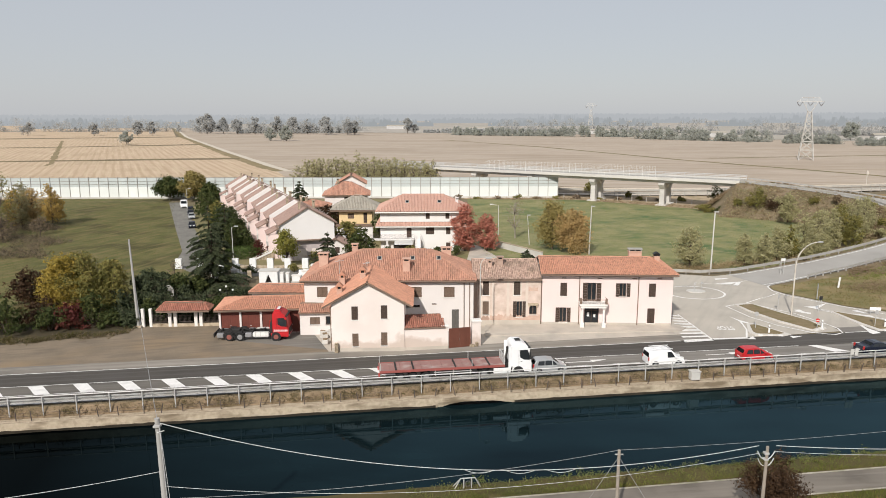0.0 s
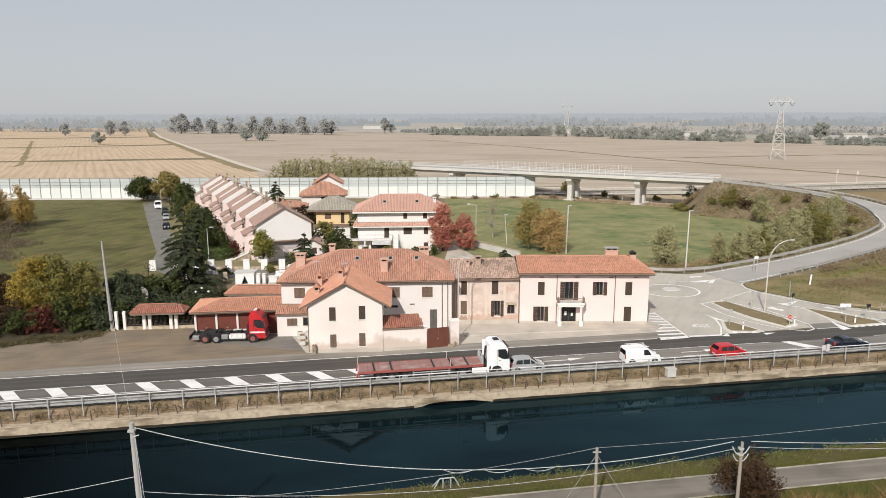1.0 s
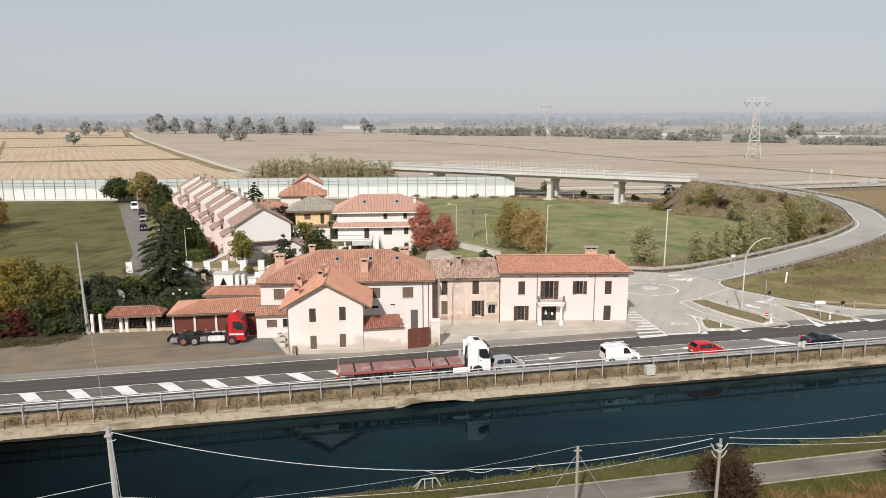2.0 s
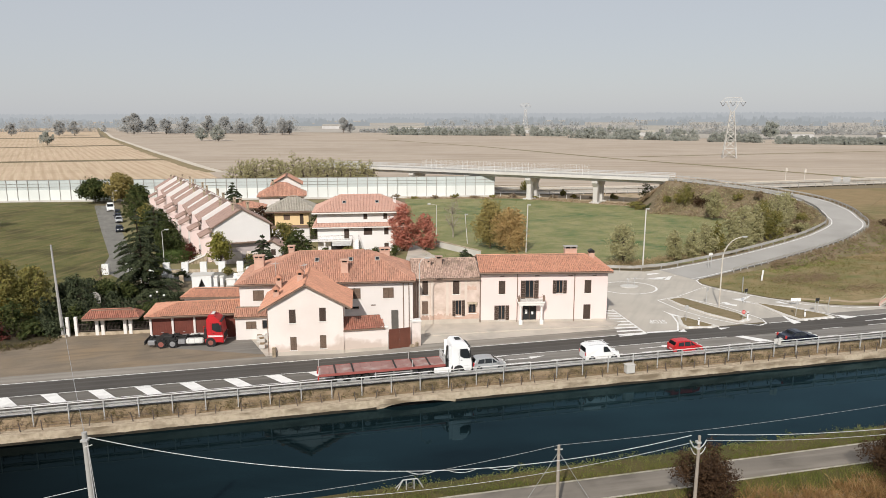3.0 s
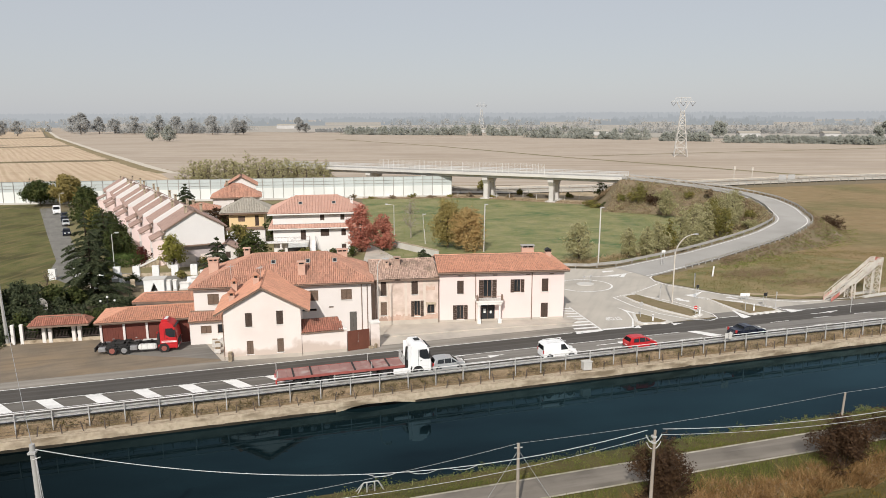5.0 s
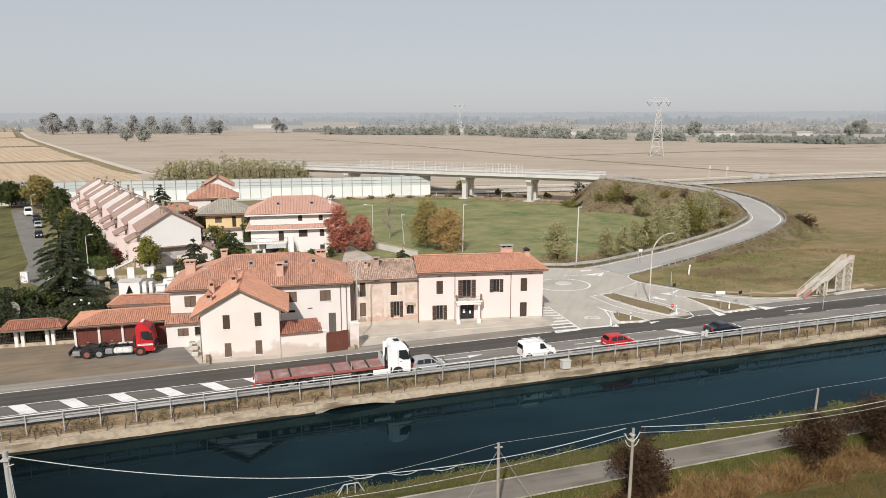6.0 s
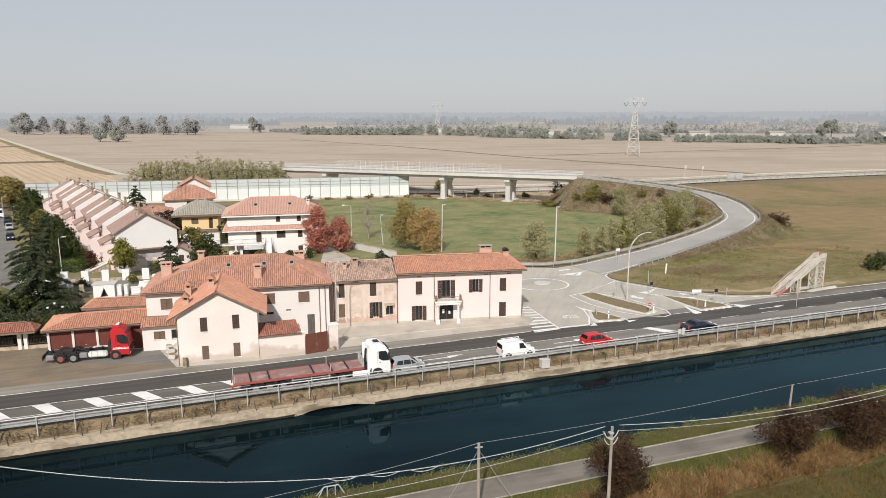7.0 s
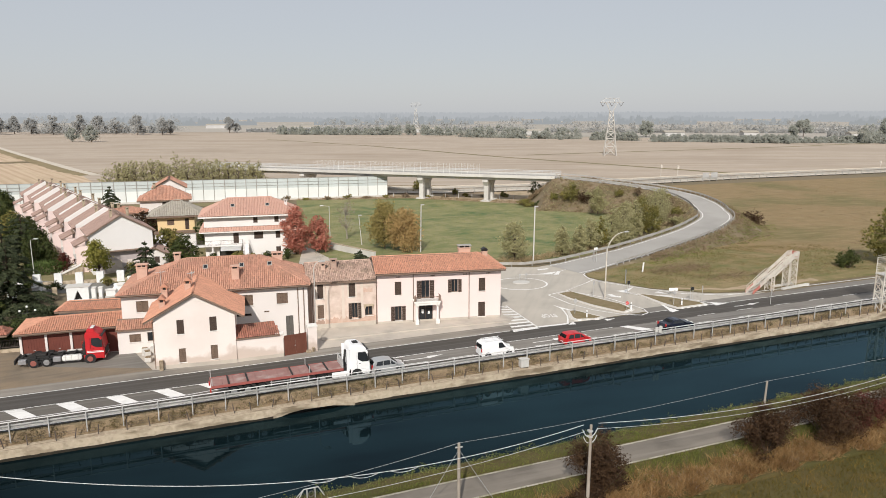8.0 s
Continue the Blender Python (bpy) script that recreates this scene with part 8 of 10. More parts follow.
def cab(parent, paint, xf, L=2.2, axle=1.45):
    """A lorry cab of length L whose front is at xf, over a front axle that far behind the front."""
    bm = B()
    pr = [(xf - L, 0.95), (xf - L, 3.35), (xf - L + 0.25, 3.66), (xf - 0.95, 3.6), (xf - 0.45, 3.25), (xf - 0.22, 2.85), (xf - 0.08, 1.9), (xf, 1.2), (xf - 0.02, 0.45), (xf - 0.35, 0.4), (xf - 0.4, 0.95)]
    loft(bm, pr, 1.22, 0.12, 2.0, 3.7)
    bmesh.ops.bevel(bm, geom=[e for e in bm.edges if e.is_manifold and e.calc_face_angle(0) > 0.4], offset=0.07, segments=3, affect="EDGES", clamp_overlap=True)
    cb_ = part("cab", bm, M[paint], parent)
    for s in (-1, 1):
        bm = B()
        window_band(bm, [(xf - 1.3, 2.1), (xf - 0.85, 1.82), (xf - 0.22, 1.78), (xf - 0.33, 2.55), (xf - 0.5, 2.86), (xf - 1.3, 2.86)], 1.22, 0.12, 2.0, 3.7, s, 0.012)
        part("side_window", bm, M["glass"], cb_)
        bm = B()
        box(bm, xf - axle - 0.62, s * 1.12 - 0.1, 0.5, xf - 0.3, s * 1.12 + 0.1, 0.98)
        bevel_all(bm, 0.04)
        part("wing", bm, M[paint], cb_)
        bm = B()
        tube(bm, (xf - axle, s * 1.19, 0.52), (xf - axle, s * 1.226, 0.52), 0.6, n=20)
        part("wheel_arch", bm, M["plastic_black"], cb_)
        bm = B()
        box(bm, xf - 1.42, s * 1.215 - 0.012, 0.98, xf - 1.4, s * 1.215 + 0.012, 2.9)
        part("door_gap", bm, M["plastic_black"], cb_)
    bm = B()
    box(bm, xf - 0.5, -1.1, 3.0, xf - 0.12, 1.1, 3.1)
    bevel_all(bm, 0.03)
    part("sun_visor", bm, M["plastic_black"], cb_, "dark tinted sun visor")
    bm = B()
    vs = [bm.verts.new((xf - 0.1 + 0.012, s * 1.05, 1.95)) for s in (-1, 1)] + [bm.verts.new((xf - 0.27 + 0.012, s * 1.0, 2.95)) for s in (1, -1)]
    bm.faces.new(vs)
    bmesh.ops.solidify(bm, geom=list(bm.faces), thickness=0.01)
    part("windscreen", bm, M["glass"], cb_)
    bm = B()
    box(bm, xf - 0.02, -0.95, 0.75, xf + 0.02, 0.95, 1.5)
    for k in range(4):
        box(bm, xf + 0.02, -0.9, 0.8 + k * 0.18, xf + 0.04, 0.9, 0.88 + k * 0.18)
    part("grille", bm, M["plastic_black"], cb_)
    bm = B()
    box(bm, xf - 1.6, -0.35, 3.64, xf - 1.05, 0.35, 3.72)
    part("roof_hatch", bm, M["plastic_black"], cb_)
    for s in (-1, 1):
        bm = B()
        box(bm, xf - 0.3, s * 1.35 - 0.1, 1.95, xf - 0.18, s * 1.35 + 0.1, 2.7)
        part("mirror", bm, M["plastic_black"], cb_)
        bm = B()
        box(bm, xf - 0.1, s * 0.95 - 0.18, 0.55, xf + 0.02, s * 0.95 + 0.18, 0.75)
        part("headlight", bm, M["lamp_clear"], cb_)
        bm = B()
        box(bm, xf - L + 0.02, s * 1.2 - 0.02, 0.98, xf - axle - 0.64, s * 1.2 + 0.03, 1.12)
        part("step", bm, M["plastic_black"], cb_)
        bm = B()
        box(bm, xf - 1.22, s * 1.225 - 0.02, 1.62, xf - 1.05, s * 1.225 + 0.02, 1.67)
        part("door_handle", bm, M["plastic_black"], cb_)
        if L > 2.0:
            bm = B()
            box(bm, xf - L - 0.3, s * 1.1 - 0.05, 0.95, xf - L, s * 1.1 + 0.05, 3.3)
            part("side_fairing", bm, M[paint], cb_)
    return cb_


# parked red tractor unit
rt = thing("tractor_unit", pose(-23.4, 82.75, 0.01, 0, 0, 1.5), "red lorry tractor unit parked without a trailer", "lorry")
cab(rt, "red_paint", 4.4, 1.95, 1.55)
for z0, z1 in ((1.2, 1.3), (1.36, 1.4)):
    bm = B()
    box(bm, 2.6, -1.23, z0, 4.3, 1.23, z1)
    part("stripe", bm, M["sign_white"], rt, "white stripe on the cab")
bm = B()
slab_xz(bm, [(2.55, 3.6), (3.5, 3.6), (3.3, 3.78), (2.75, 3.86)], -0.85, 0.85)
bevel_all(bm, 0.03)
part("deflector", bm, M["red_paint"], rt)
bm = B()
box(bm, 2.95, -0.5, 3.84, 3.3, 0.5, 3.9)
part("roof_lamp_bar", bm, M["lamp_clear"], rt)
for s in (-1, 1):
    bm = B()
    box(bm, -4.5, s * 0.45 - 0.06, 0.75, 3.0, s * 0.45 + 0.06, 1.05)
    part("chassis_rail", bm, M["chassis"], rt)
    for x, rr in ((2.85, 0.5), (-2.85, 0.52), (-1.55, 0.52)):
        wheel(rt, x, s * 1.24, rr, 0.35, "hub_red" if x < -2 or x > 0 else "hub")
    bm = B()
    box(bm, -0.9, s * 0.98 - 0.26, 0.48, -0.12, s * 0.98 + 0.26, 1.0)
    bevel_all(bm, 0.04)
    part("battery_box", bm, M["hub"], rt, "dull aluminium battery box")
    bm = B()
    box(bm, 0.0, s * 0.93 - 0.3, 0.46, 2.0, s * 0.93 + 0.3, 1.06)
    bevel_all(bm, 0.1, 2)
    ft = part("fuel_tank", bm, M["lamp_clear"], rt, "pale aluminium fuel tank")
    for x in (0.35, 1.0, 1.65):
        bm = B()
        box(bm, x - 0.03, s * 0.93 - 0.31, 0.45, x + 0.03, s * 0.93 + 0.31, 1.07)
        part("strap", bm, M["steel"], ft)
    for x in (-2.85, -1.55):
        bm = B()
        for k in range(6):
            a, b = math.pi * k / 6, math.pi * (k + 1) / 6
            box(bm, x + 0.62 * math.cos(b) - 0.03, s * 1.04 - 0.2, 0.55 + 0.6 * math.sin((a + b) / 2) - 0.1, x + 0.62 * math.cos(a), s * 1.04 + 0.2, 0.55 + 0.6 * math.sin((a + b) / 2) + 0.02)
        part("mudguard", bm, M["plastic_black"], rt)
    bm = B()
    box(bm, -4.35, s * 0.95 - 0.27, 0.45, -3.55, s * 0.95 + 0.27, 0.95)
    bevel_all(bm, 0.04)
    part("rear_box", bm, M["hub"], rt, "dull aluminium locker")
for x0, x1, y, z0, z1, nm, mk in ((-2.7, -1.7, 0.5, 1.05, 1.26, "fifth_wheel", "chassis"), (2.1, 2.4, 1.0, 1.0, 2.2, "air_intake", "chassis"), (-4.75, -4.6, 1.2, 0.5, 1.0, "rear_bar", "chassis")):
    bm = B()
    box(bm, x0, -y, z0, x1, y, z1)
    bevel_all(bm, 0.04)
    part(nm, bm, M[mk], rt)
for k in range(5):
    bm = B()
    box(bm, -4.1 + k * 1.3, -0.62, 1.04, -3.95 + k * 1.3, 0.62, 1.16)
    part("cross_member", bm, M["chassis"], rt)
    bm = B()
    tube(bm, (-3.0 + k * 1.2, 0.3, 1.1), (-2.2 + k * 1.2, -0.2, 1.25), 0.06, n=6)
    part("air_hose", bm, M["chassis"], rt)
bm = B()
for k in range(9):
    tube(bm, (1.9, -0.3, 1.3 + k * 0.12), (2.1, -0.3 + (0.2 if k % 2 else -0.1), 1.36 + k * 0.12), 0.03, n=5)
part("air_hose", bm, M["lamp_red"], rt)

# white tractor with an empty red flatbed
tk = thing("flatbed_lorry", road_pose(1.2, 68.9), "white lorry with an empty worn red flatbed trailer", "lorry")
cab(tk, "white_paint", 8.0)
for s in (-1, 1):
    bm = B()
    box(bm, 2.2, s * 0.45 - 0.06, 0.75, 6.2, s * 0.45 + 0.06, 1.0)
    part("chassis_rail", bm, M["chassis"], tk)
    bm = B()
    box(bm, 3.9, s * 1.15 - 0.08, 0.45, 5.75, s * 1.15 + 0.08, 1.0)
    bevel_all(bm, 0.04)
    part("side_skirt", bm, M["white_paint"], tk)
    for x in (6.6, 2.9, -3.2, -4.55, -5.9):
        wheel(tk, x, s * 1.2, 0.5, 0.38 if x > 0 else 0.42)
    bm = B()
    for k in range(7):
        a, b = math.pi * k / 7, math.pi * (k + 1) / 7
        box(bm, 2.9 + 0.62 * math.cos(b), s * 1.0 - 0.22, 0.5 + 0.6 * math.sin((a + b) / 2) - 0.03, 2.9 + 0.62 * math.cos(a), s * 1.0 + 0.22, 0.5 + 0.6 * math.sin((a + b) / 2) + 0.03)
    part("mudguard", bm, M["plastic_black"], tk)
    bm = B()
    for z in (0.62, 0.88):
        box(bm, -2.4, s * 1.18 - 0.02, z, 1.6, s * 1.18 + 0.02, z + 0.08)
    for x in (-2.3, -0.4, 1.4):
        box(bm, x, s * 1.15 - 0.03, 0.5, x + 0.08, s * 1.15 + 0.03, 1.1)
    part("side_guard", bm, M["steel"], tk)
    bm = B()
    box(bm, -7.9, s * 0.5 - 0.08, 0.8, 4.3, s * 0.5 + 0.08, 1.2)
    part("trailer_beam", bm, M["chassis"], tk)
bed_n = 12
for k in range(bed_n):
    bm = B()
    x0 = -8.0 + k * 13.1 / bed_n
    box(bm, x0, -1.25, 1.2, x0 + 13.1 / bed_n - 0.02, 1.25, 1.36)
    part("bed_board", bm, M["flatbed"], tk)
bm = B()
for s in (-1, 1):
    box(bm, -8.02, s * 1.265 - 0.02, 1.14, 5.1, s * 1.265 + 0.02, 1.4)
part("bed_edge", bm, M["bed_red"], tk)
bm = B()
box(bm, 5.02, -1.25, 1.36, 5.1, 1.25, 1.75)
for y in (-1.1, -0.4, 0.4, 1.1):
    box(bm, 5.0, y - 0.04, 1.36, 5.12, y + 0.04, 2.3)
box(bm, 5.02, -1.2, 2.2, 5.1, 1.2, 2.3)
part("headboard", bm, M["steel"], tk)
for x in (-6.4, -4.6, -0.2, 1.7, 3.4):
    bm = B()
    box(bm, x, -1.22, 1.37, x + 0.14, 1.22, 1.47)
    part("load_strap_bar", bm, M["chassis"], tk)
for x, y in ((-7.9, -1.2), (-7.9, 1.2), (1.6, 1.22), (1.6, -1.22)):
    bm = B()
    tube(bm, (x, y, 1.3), (x, y, 2.1), 0.04, n=6)
    part("stanchion", bm, M["steel"], tk)
for s in (-1, 1):
    bm = B()
    box(bm, -8.12, s * 0.95 - 0.22, 0.75, -8.0, s * 0.95 + 0.22, 1.05)
    part("tail_light", bm, M["lamp_red"], tk)
bm = B()
tube(bm, (5.35, -0.3, 1.2), (5.6, -0.1, 3.0), 0.12, n=8), box(bm, 5.2, -0.9, 1.0, 5.75, 0.9, 1.35)
part("air_hose", bm, M["chassis"], tk)


# ---- footbridge stairs ----
def lattice(bm, x0, x1, y0, y1, z0, z1, bays):
    for x in (x0, x1):
        for y in (y0, y1):
            tube(bm, (x, y, z0), (x, y, z1), 0.1, n=6)
    for k in range(bays):
        a, b = z0 + (z1 - z0) * k / bays, z0 + (z1 - z0) * (k + 1) / bays
        for y in (y0, y1):
            tube(bm, (x0, y, a), (x1, y, b), 0.05, n=5), tube(bm, (x1, y, a), (x0, y, b), 0.05, n=5), tube(bm, (x0, y, b), (x1, y, b), 0.05, n=5)
        for x in (x0, x1):
            tube(bm, (x, y0, a), (x, y1, b), 0.05, n=5), tube(bm, (x, y0, b), (x, y1, b), 0.05, n=5)


fb = thing("footbridge_stair", pose(71.2, 89.3, 0, 0, 0, 14), "white steel footbridge stair with lattice tower", "stair")
bm = B()
for y in (0.0, 1.2):
    for (xa, za), (xb, zb) in (((0, 0), (4.1, 2.6)), ((4.1, 2.6), (5.0, 2.6)), ((5.0, 2.6), (9.1, 5.3)), ((9.1, 5.3), (10.3, 5.3))):
        slab_xz(bm, [(xa, za), (xb, zb), (xb, zb + 0.35), (xa, za + 0.35)], y - 0.04, y + 0.04)
part("stringer", bm, M["cream_steel"], fb)
for k in range(28):
    bm = B()
    if k < 14:
        x, z = 0.15 + 0.28 * k, 0.15 + 0.18 * k
    else:
        x, z = 5.1 + 0.28 * (k - 14), 2.75 + 0.185 * (k - 14)
    box(bm, x, 0.04, z, x + 0.3, 1.16, z + 0.05)
    part("step", bm, M["concrete_new"], fb)
for x0, z0, x1, z1 in ((4.1, 2.62, 5.0, 2.68), (9.1, 5.32, 10.3, 5.4)):
    bm = B()
    box(bm, x0, 0.04, z0, x1, 1.16, z1)
    part("landing", bm, M["concrete_new"], fb)
for y in (0.0, 1.2):
    bm = B()
    path_ = [(0, 1.3), (4.1, 3.9), (5.0, 3.9), (9.1, 6.6), (10.3, 6.6)]
    for (xa, za), (xb, zb) in zip(path_, path_[1:]):
        tube(bm, (xa, y, za), (xb, y, zb), 0.05, n=6), tube(bm, (xa, y, za - 0.5), (xb, y, zb - 0.5), 0.03, n=5)
        nn = max(2, int((xb - xa) / 0.5))
        for k in range(nn + 1):
            t = k / nn
            tube(bm, (xa + (xb - xa) * t, y, za + (zb - za) * t - 1.05), (xa + (xb - xa) * t, y, za + (zb - za) * t), 0.025, n=4)
    part("handrail", bm, M["cream_steel"], fb)
for y in (-0.05, 1.25):
    bm = B()
    slab_xz(bm, [(-0.1, 0.0), (1.5, 0.95), (1.5, 1.55), (-0.1, 0.6)], y - 0.03, y + 0.03)
    part("side_board", bm, M["faded_red"], fb, "faded red side board")
    bm = B()
    slab_xz(bm, [(1.5, 1.0), (9.1, 5.75), (10.3, 5.75), (10.3, 6.5), (9.1, 6.5), (1.5, 1.8)], y - 0.012, y + 0.012)
    part("side_panel", bm, M["cream_steel"], fb)
bm = B()
box(bm, 10.2, 0.0, 5.4, 10.26, 1.2, 6.5)
part("end_board", bm, M["faded_red"], fb, "faded red board closing the top")
bm = B()
lattice(bm, 8.3, 10.2, 0.05, 1.15, 0, 5.3, 5)
part("tower", bm, M["cream_steel"], fb)
bm = B()
lattice(bm, 4.2, 4.9, 0.05, 1.15, 0, 2.55, 2)
part("support", bm, M["cream_steel"], fb)
bm = B()
box(bm, 6.6, -0.4, 0, 13.0, 0.0, 0.35), box(bm, 6.6, 1.25, 0, 11.0, 1.65, 0.35)
part("footing", bm, M["concrete_new"], fb)
fb.matrix_basis = fb.matrix_basis @ Matrix.Diagonal((1.0, 1.0, 0.88, 1.0))
st = thing("footbridge_tower", Matrix.Translation(rw(94.6, 65.9, -0.7)) @ pose(0, 0, 0, 0, 0, 8.13), "white lattice footbridge tower on the canal bank", "tower")
bm = B()
lattice(bm, 0, 1.5, 0, 1.3, 0, 5.3, 4)
part("tower", bm, M["cream_steel"], st)
bm = B()
box(bm, -0.1, -0.1, 5.3, 3.4, 1.4, 5.45)
part("landing", bm, M["concrete_new"], st)
bm = B()
for y in (-0.05, 1.35):
    tube(bm, (0, y, 5.45), (0, y, 7.7), 0.06, n=6), tube(bm, (3.3, y, 5.45), (3.3, y, 7.7), 0.06, n=6), tube(bm, (0, y, 7.7), (3.3, y, 7.7), 0.05, n=6)
    for k in range(14):
        tube(bm, (0.23 * k, y, 5.45), (0.23 * k, y, 7.7), 0.018, n=4)
    for k in range(8):
        tube(bm, (0, y, 5.9 + 0.3 * k), (3.3, y, 5.9 + 0.3 * k), 0.018, n=4)
part("mesh_panel", bm, M["cream_steel"], st)

# ---- plants ----
LEAF = {
    "yellow": leaf_mat("yellow_leaves", (0.15, 0.135, 0.03), (0.33, 0.24, 0.045), (0.47, 0.34, 0.075)),
    "green": leaf_mat("dark_green_leaves", (0.035, 0.05, 0.016), (0.06, 0.078, 0.024), (0.13, 0.13, 0.04)),
    "olive": leaf_mat("olive_leaves", (0.1, 0.105, 0.032), (0.2, 0.185, 0.055), (0.36, 0.28, 0.085)),
    "conifer": leaf_mat("conifer_needles", (0.032, 0.042, 0.022), (0.056, 0.07, 0.035), (0.115, 0.125, 0.06), 0.15),
    "red": leaf_mat("crimson_leaves", (0.34, 0.1, 0.075), (0.5, 0.19, 0.135), (0.62, 0.35, 0.25), 0.35),
    "orange": leaf_mat("rusty_leaves", (0.37, 0.245, 0.105), (0.5, 0.34, 0.15), (0.34, 0.28, 0.12), 0.3),
    "willow": leaf_mat("greyish_willow_leaves", (0.31, 0.3, 0.15), (0.46, 0.43, 0.235), (0.57, 0.52, 0.32), 0.5),
    "scrub": leaf_mat("dry_scrub_leaves", (0.2, 0.145, 0.1), (0.3, 0.225, 0.155), (0.18, 0.17, 0.08)),
    "bramble": leaf_mat("brown_brambles", (0.17, 0.118, 0.072), (0.3, 0.22, 0.145), (0.2, 0.18, 0.08)),
    "maroon": leaf_mat("maroon_leaves", (0.034, 0.02, 0.012), (0.066, 0.036, 0.019), (0.118, 0.068, 0.033)),
    "maroon_red": leaf_mat("deep_red_leaves", (0.06, 0.016, 0.014), (0.12, 0.03, 0.025), (0.11, 0.055, 0.032)),
    "fringe": leaf_mat("pale_waterside_leaves", (0.08, 0.1, 0.028), (0.14, 0.155, 0.05), (0.23, 0.225, 0.1)),
    "hedge": leaf_mat("clipped_hedge_leaves", (0.045, 0.075, 0.018), (0.075, 0.11, 0.028), (0.12, 0.15, 0.045)),
    "reed": leaf_mat("dry_reed", (0.11, 0.06, 0.024), (0.27, 0.155, 0.06), (0.5, 0.34, 0.165)),
    "blade": leaf_mat("grass_blades", (0.12, 0.155, 0.035), (0.2, 0.215, 0.06), (0.36, 0.32, 0.15)),
    "lime": leaf_mat("yellowing_lime_leaves", (0.13, 0.14, 0.03), (0.24, 0.23, 0.05), (0.38, 0.31, 0.08)),
    "west": leaf_mat("olive_meadow_blades", (0.075, 0.09, 0.024), (0.115, 0.122, 0.036), (0.2, 0.17, 0.066)),
    "bank_sward": leaf_mat("golden_olive_sward", (0.062, 0.06, 0.012), (0.125, 0.094, 0.02), (0.27, 0.17, 0.046)),
    "amber": leaf_mat("amber_leaves", (0.25, 0.17, 0.055), (0.44, 0.29, 0.08), (0.55, 0.4, 0.13), 0.35),
    "brush": leaf_mat("dead_brushwood", (0.06, 0.048, 0.036), (0.11, 0.088, 0.062), (0.22, 0.175, 0.125)),
    "gold": leaf_mat("dull_gold_leaves", (0.22, 0.185, 0.07), (0.35, 0.28, 0.1), (0.44, 0.36, 0.15), 0.35),
    "sward": leaf_mat("rough_sward", (0.045, 0.05, 0.014), (0.085, 0.076, 0.023), (0.17, 0.125, 0.05)),
    "sward_green": leaf_mat("olive_verge_blades", (0.11, 0.1, 0.03), (0.18, 0.15, 0.052), (0.33, 0.235, 0.115)),
    "dry_cover": leaf_mat("tan_dead_growth", (0.2, 0.145, 0.085), (0.31, 0.23, 0.14), (0.42, 0.325, 0.205)),
    "lush": leaf_mat("lush_grass", (0.075, 0.1, 0.02), (0.135, 0.15, 0.034), (0.24, 0.215, 0.065)),
    "bankweed": leaf_mat("dry_bank_weeds", (0.3, 0.225, 0.125), (0.42, 0.325, 0.19), (0.17, 0.155, 0.065)),
    "mid": leaf_mat("autumn_wood_leaves", (0.19, 0.175, 0.09), (0.29, 0.26, 0.14), (0.37, 0.31, 0.16)),
    "pale_wood": leaf_mat("pale_copse_leaves", (0.36, 0.345, 0.18), (0.48, 0.44, 0.25), (0.56, 0.51, 0.3), 0.5),
    # haze is put into the pale greyish colours and the see-through share
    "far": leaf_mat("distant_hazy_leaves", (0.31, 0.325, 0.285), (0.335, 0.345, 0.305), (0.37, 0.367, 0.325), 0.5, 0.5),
    "farther": leaf_mat("faint_hazy_leaves", (0.39, 0.396, 0.39), (0.412, 0.413, 0.402), (0.435, 0.43, 0.412), 0.55, 0.58),
}


def soup(name, V, k, material, parent=None, label=""):
    """One mesh of loose faces with k corners each."""
    n_ = len(V) // k
    me = bpy.data.meshes.new(name)
    me.vertices.add(k * n_)
    me.vertices.foreach_set("co", V.astype(np.float32).ravel())
    me.loops.add(k * n_)
    me.loops.foreach_set("vertex_index", np.arange(k * n_, dtype=np.int32))
    me.polygons.add(n_)
    me.polygons.foreach_set("loop_start", np.arange(0, k * n_, k, dtype=np.int32))
    me.update()
    return part_mesh(name, me, material, parent, label)


def quads(name, P, N, size, material, parent=None, aspect=0.5, rng=None, label="", upright=0.0, far=False):
    """Many small pointed leaves at the points P, facing N, in one mesh."""
    rng = rng or np.random.RandomState(1)
    n_ = len(P)
    N = N / (np.linalg.norm(N, axis=1, keepdims=True) + 1e-9)
    R = rng.normal(size=(n_, 3))
    R[:, 2] *= 1 - 0.6 * upright
    E = np.cross(N, R)
    E /= np.linalg.norm(E, axis=1, keepdims=True) + 1e-9
    F = np.cross(N, E)
    s = (size * rng.uniform(0.5, 1.4, n_))[:, None]
    w = aspect * rng.uniform(0.7, 1.3, (n_, 1))
    if far:                                  # seen from afar: three corners do
        return soup(name, np.stack([P - F * s - E * s * w, P + E * s * w, P + F * s], 1).reshape(-1, 3), 3, material, parent, label)
    V = np.stack([P - F * s, P + E * s * w + F * s * rng.uniform(-0.3, 0.2, (n_, 1)), P + F * s + N * s * 0.3, P - E * s * w + F * s * rng.uniform(-0.3, 0.2, (n_, 1))], 1).reshape(-1, 3)
    return soup(name, V, 4, material, parent, label)


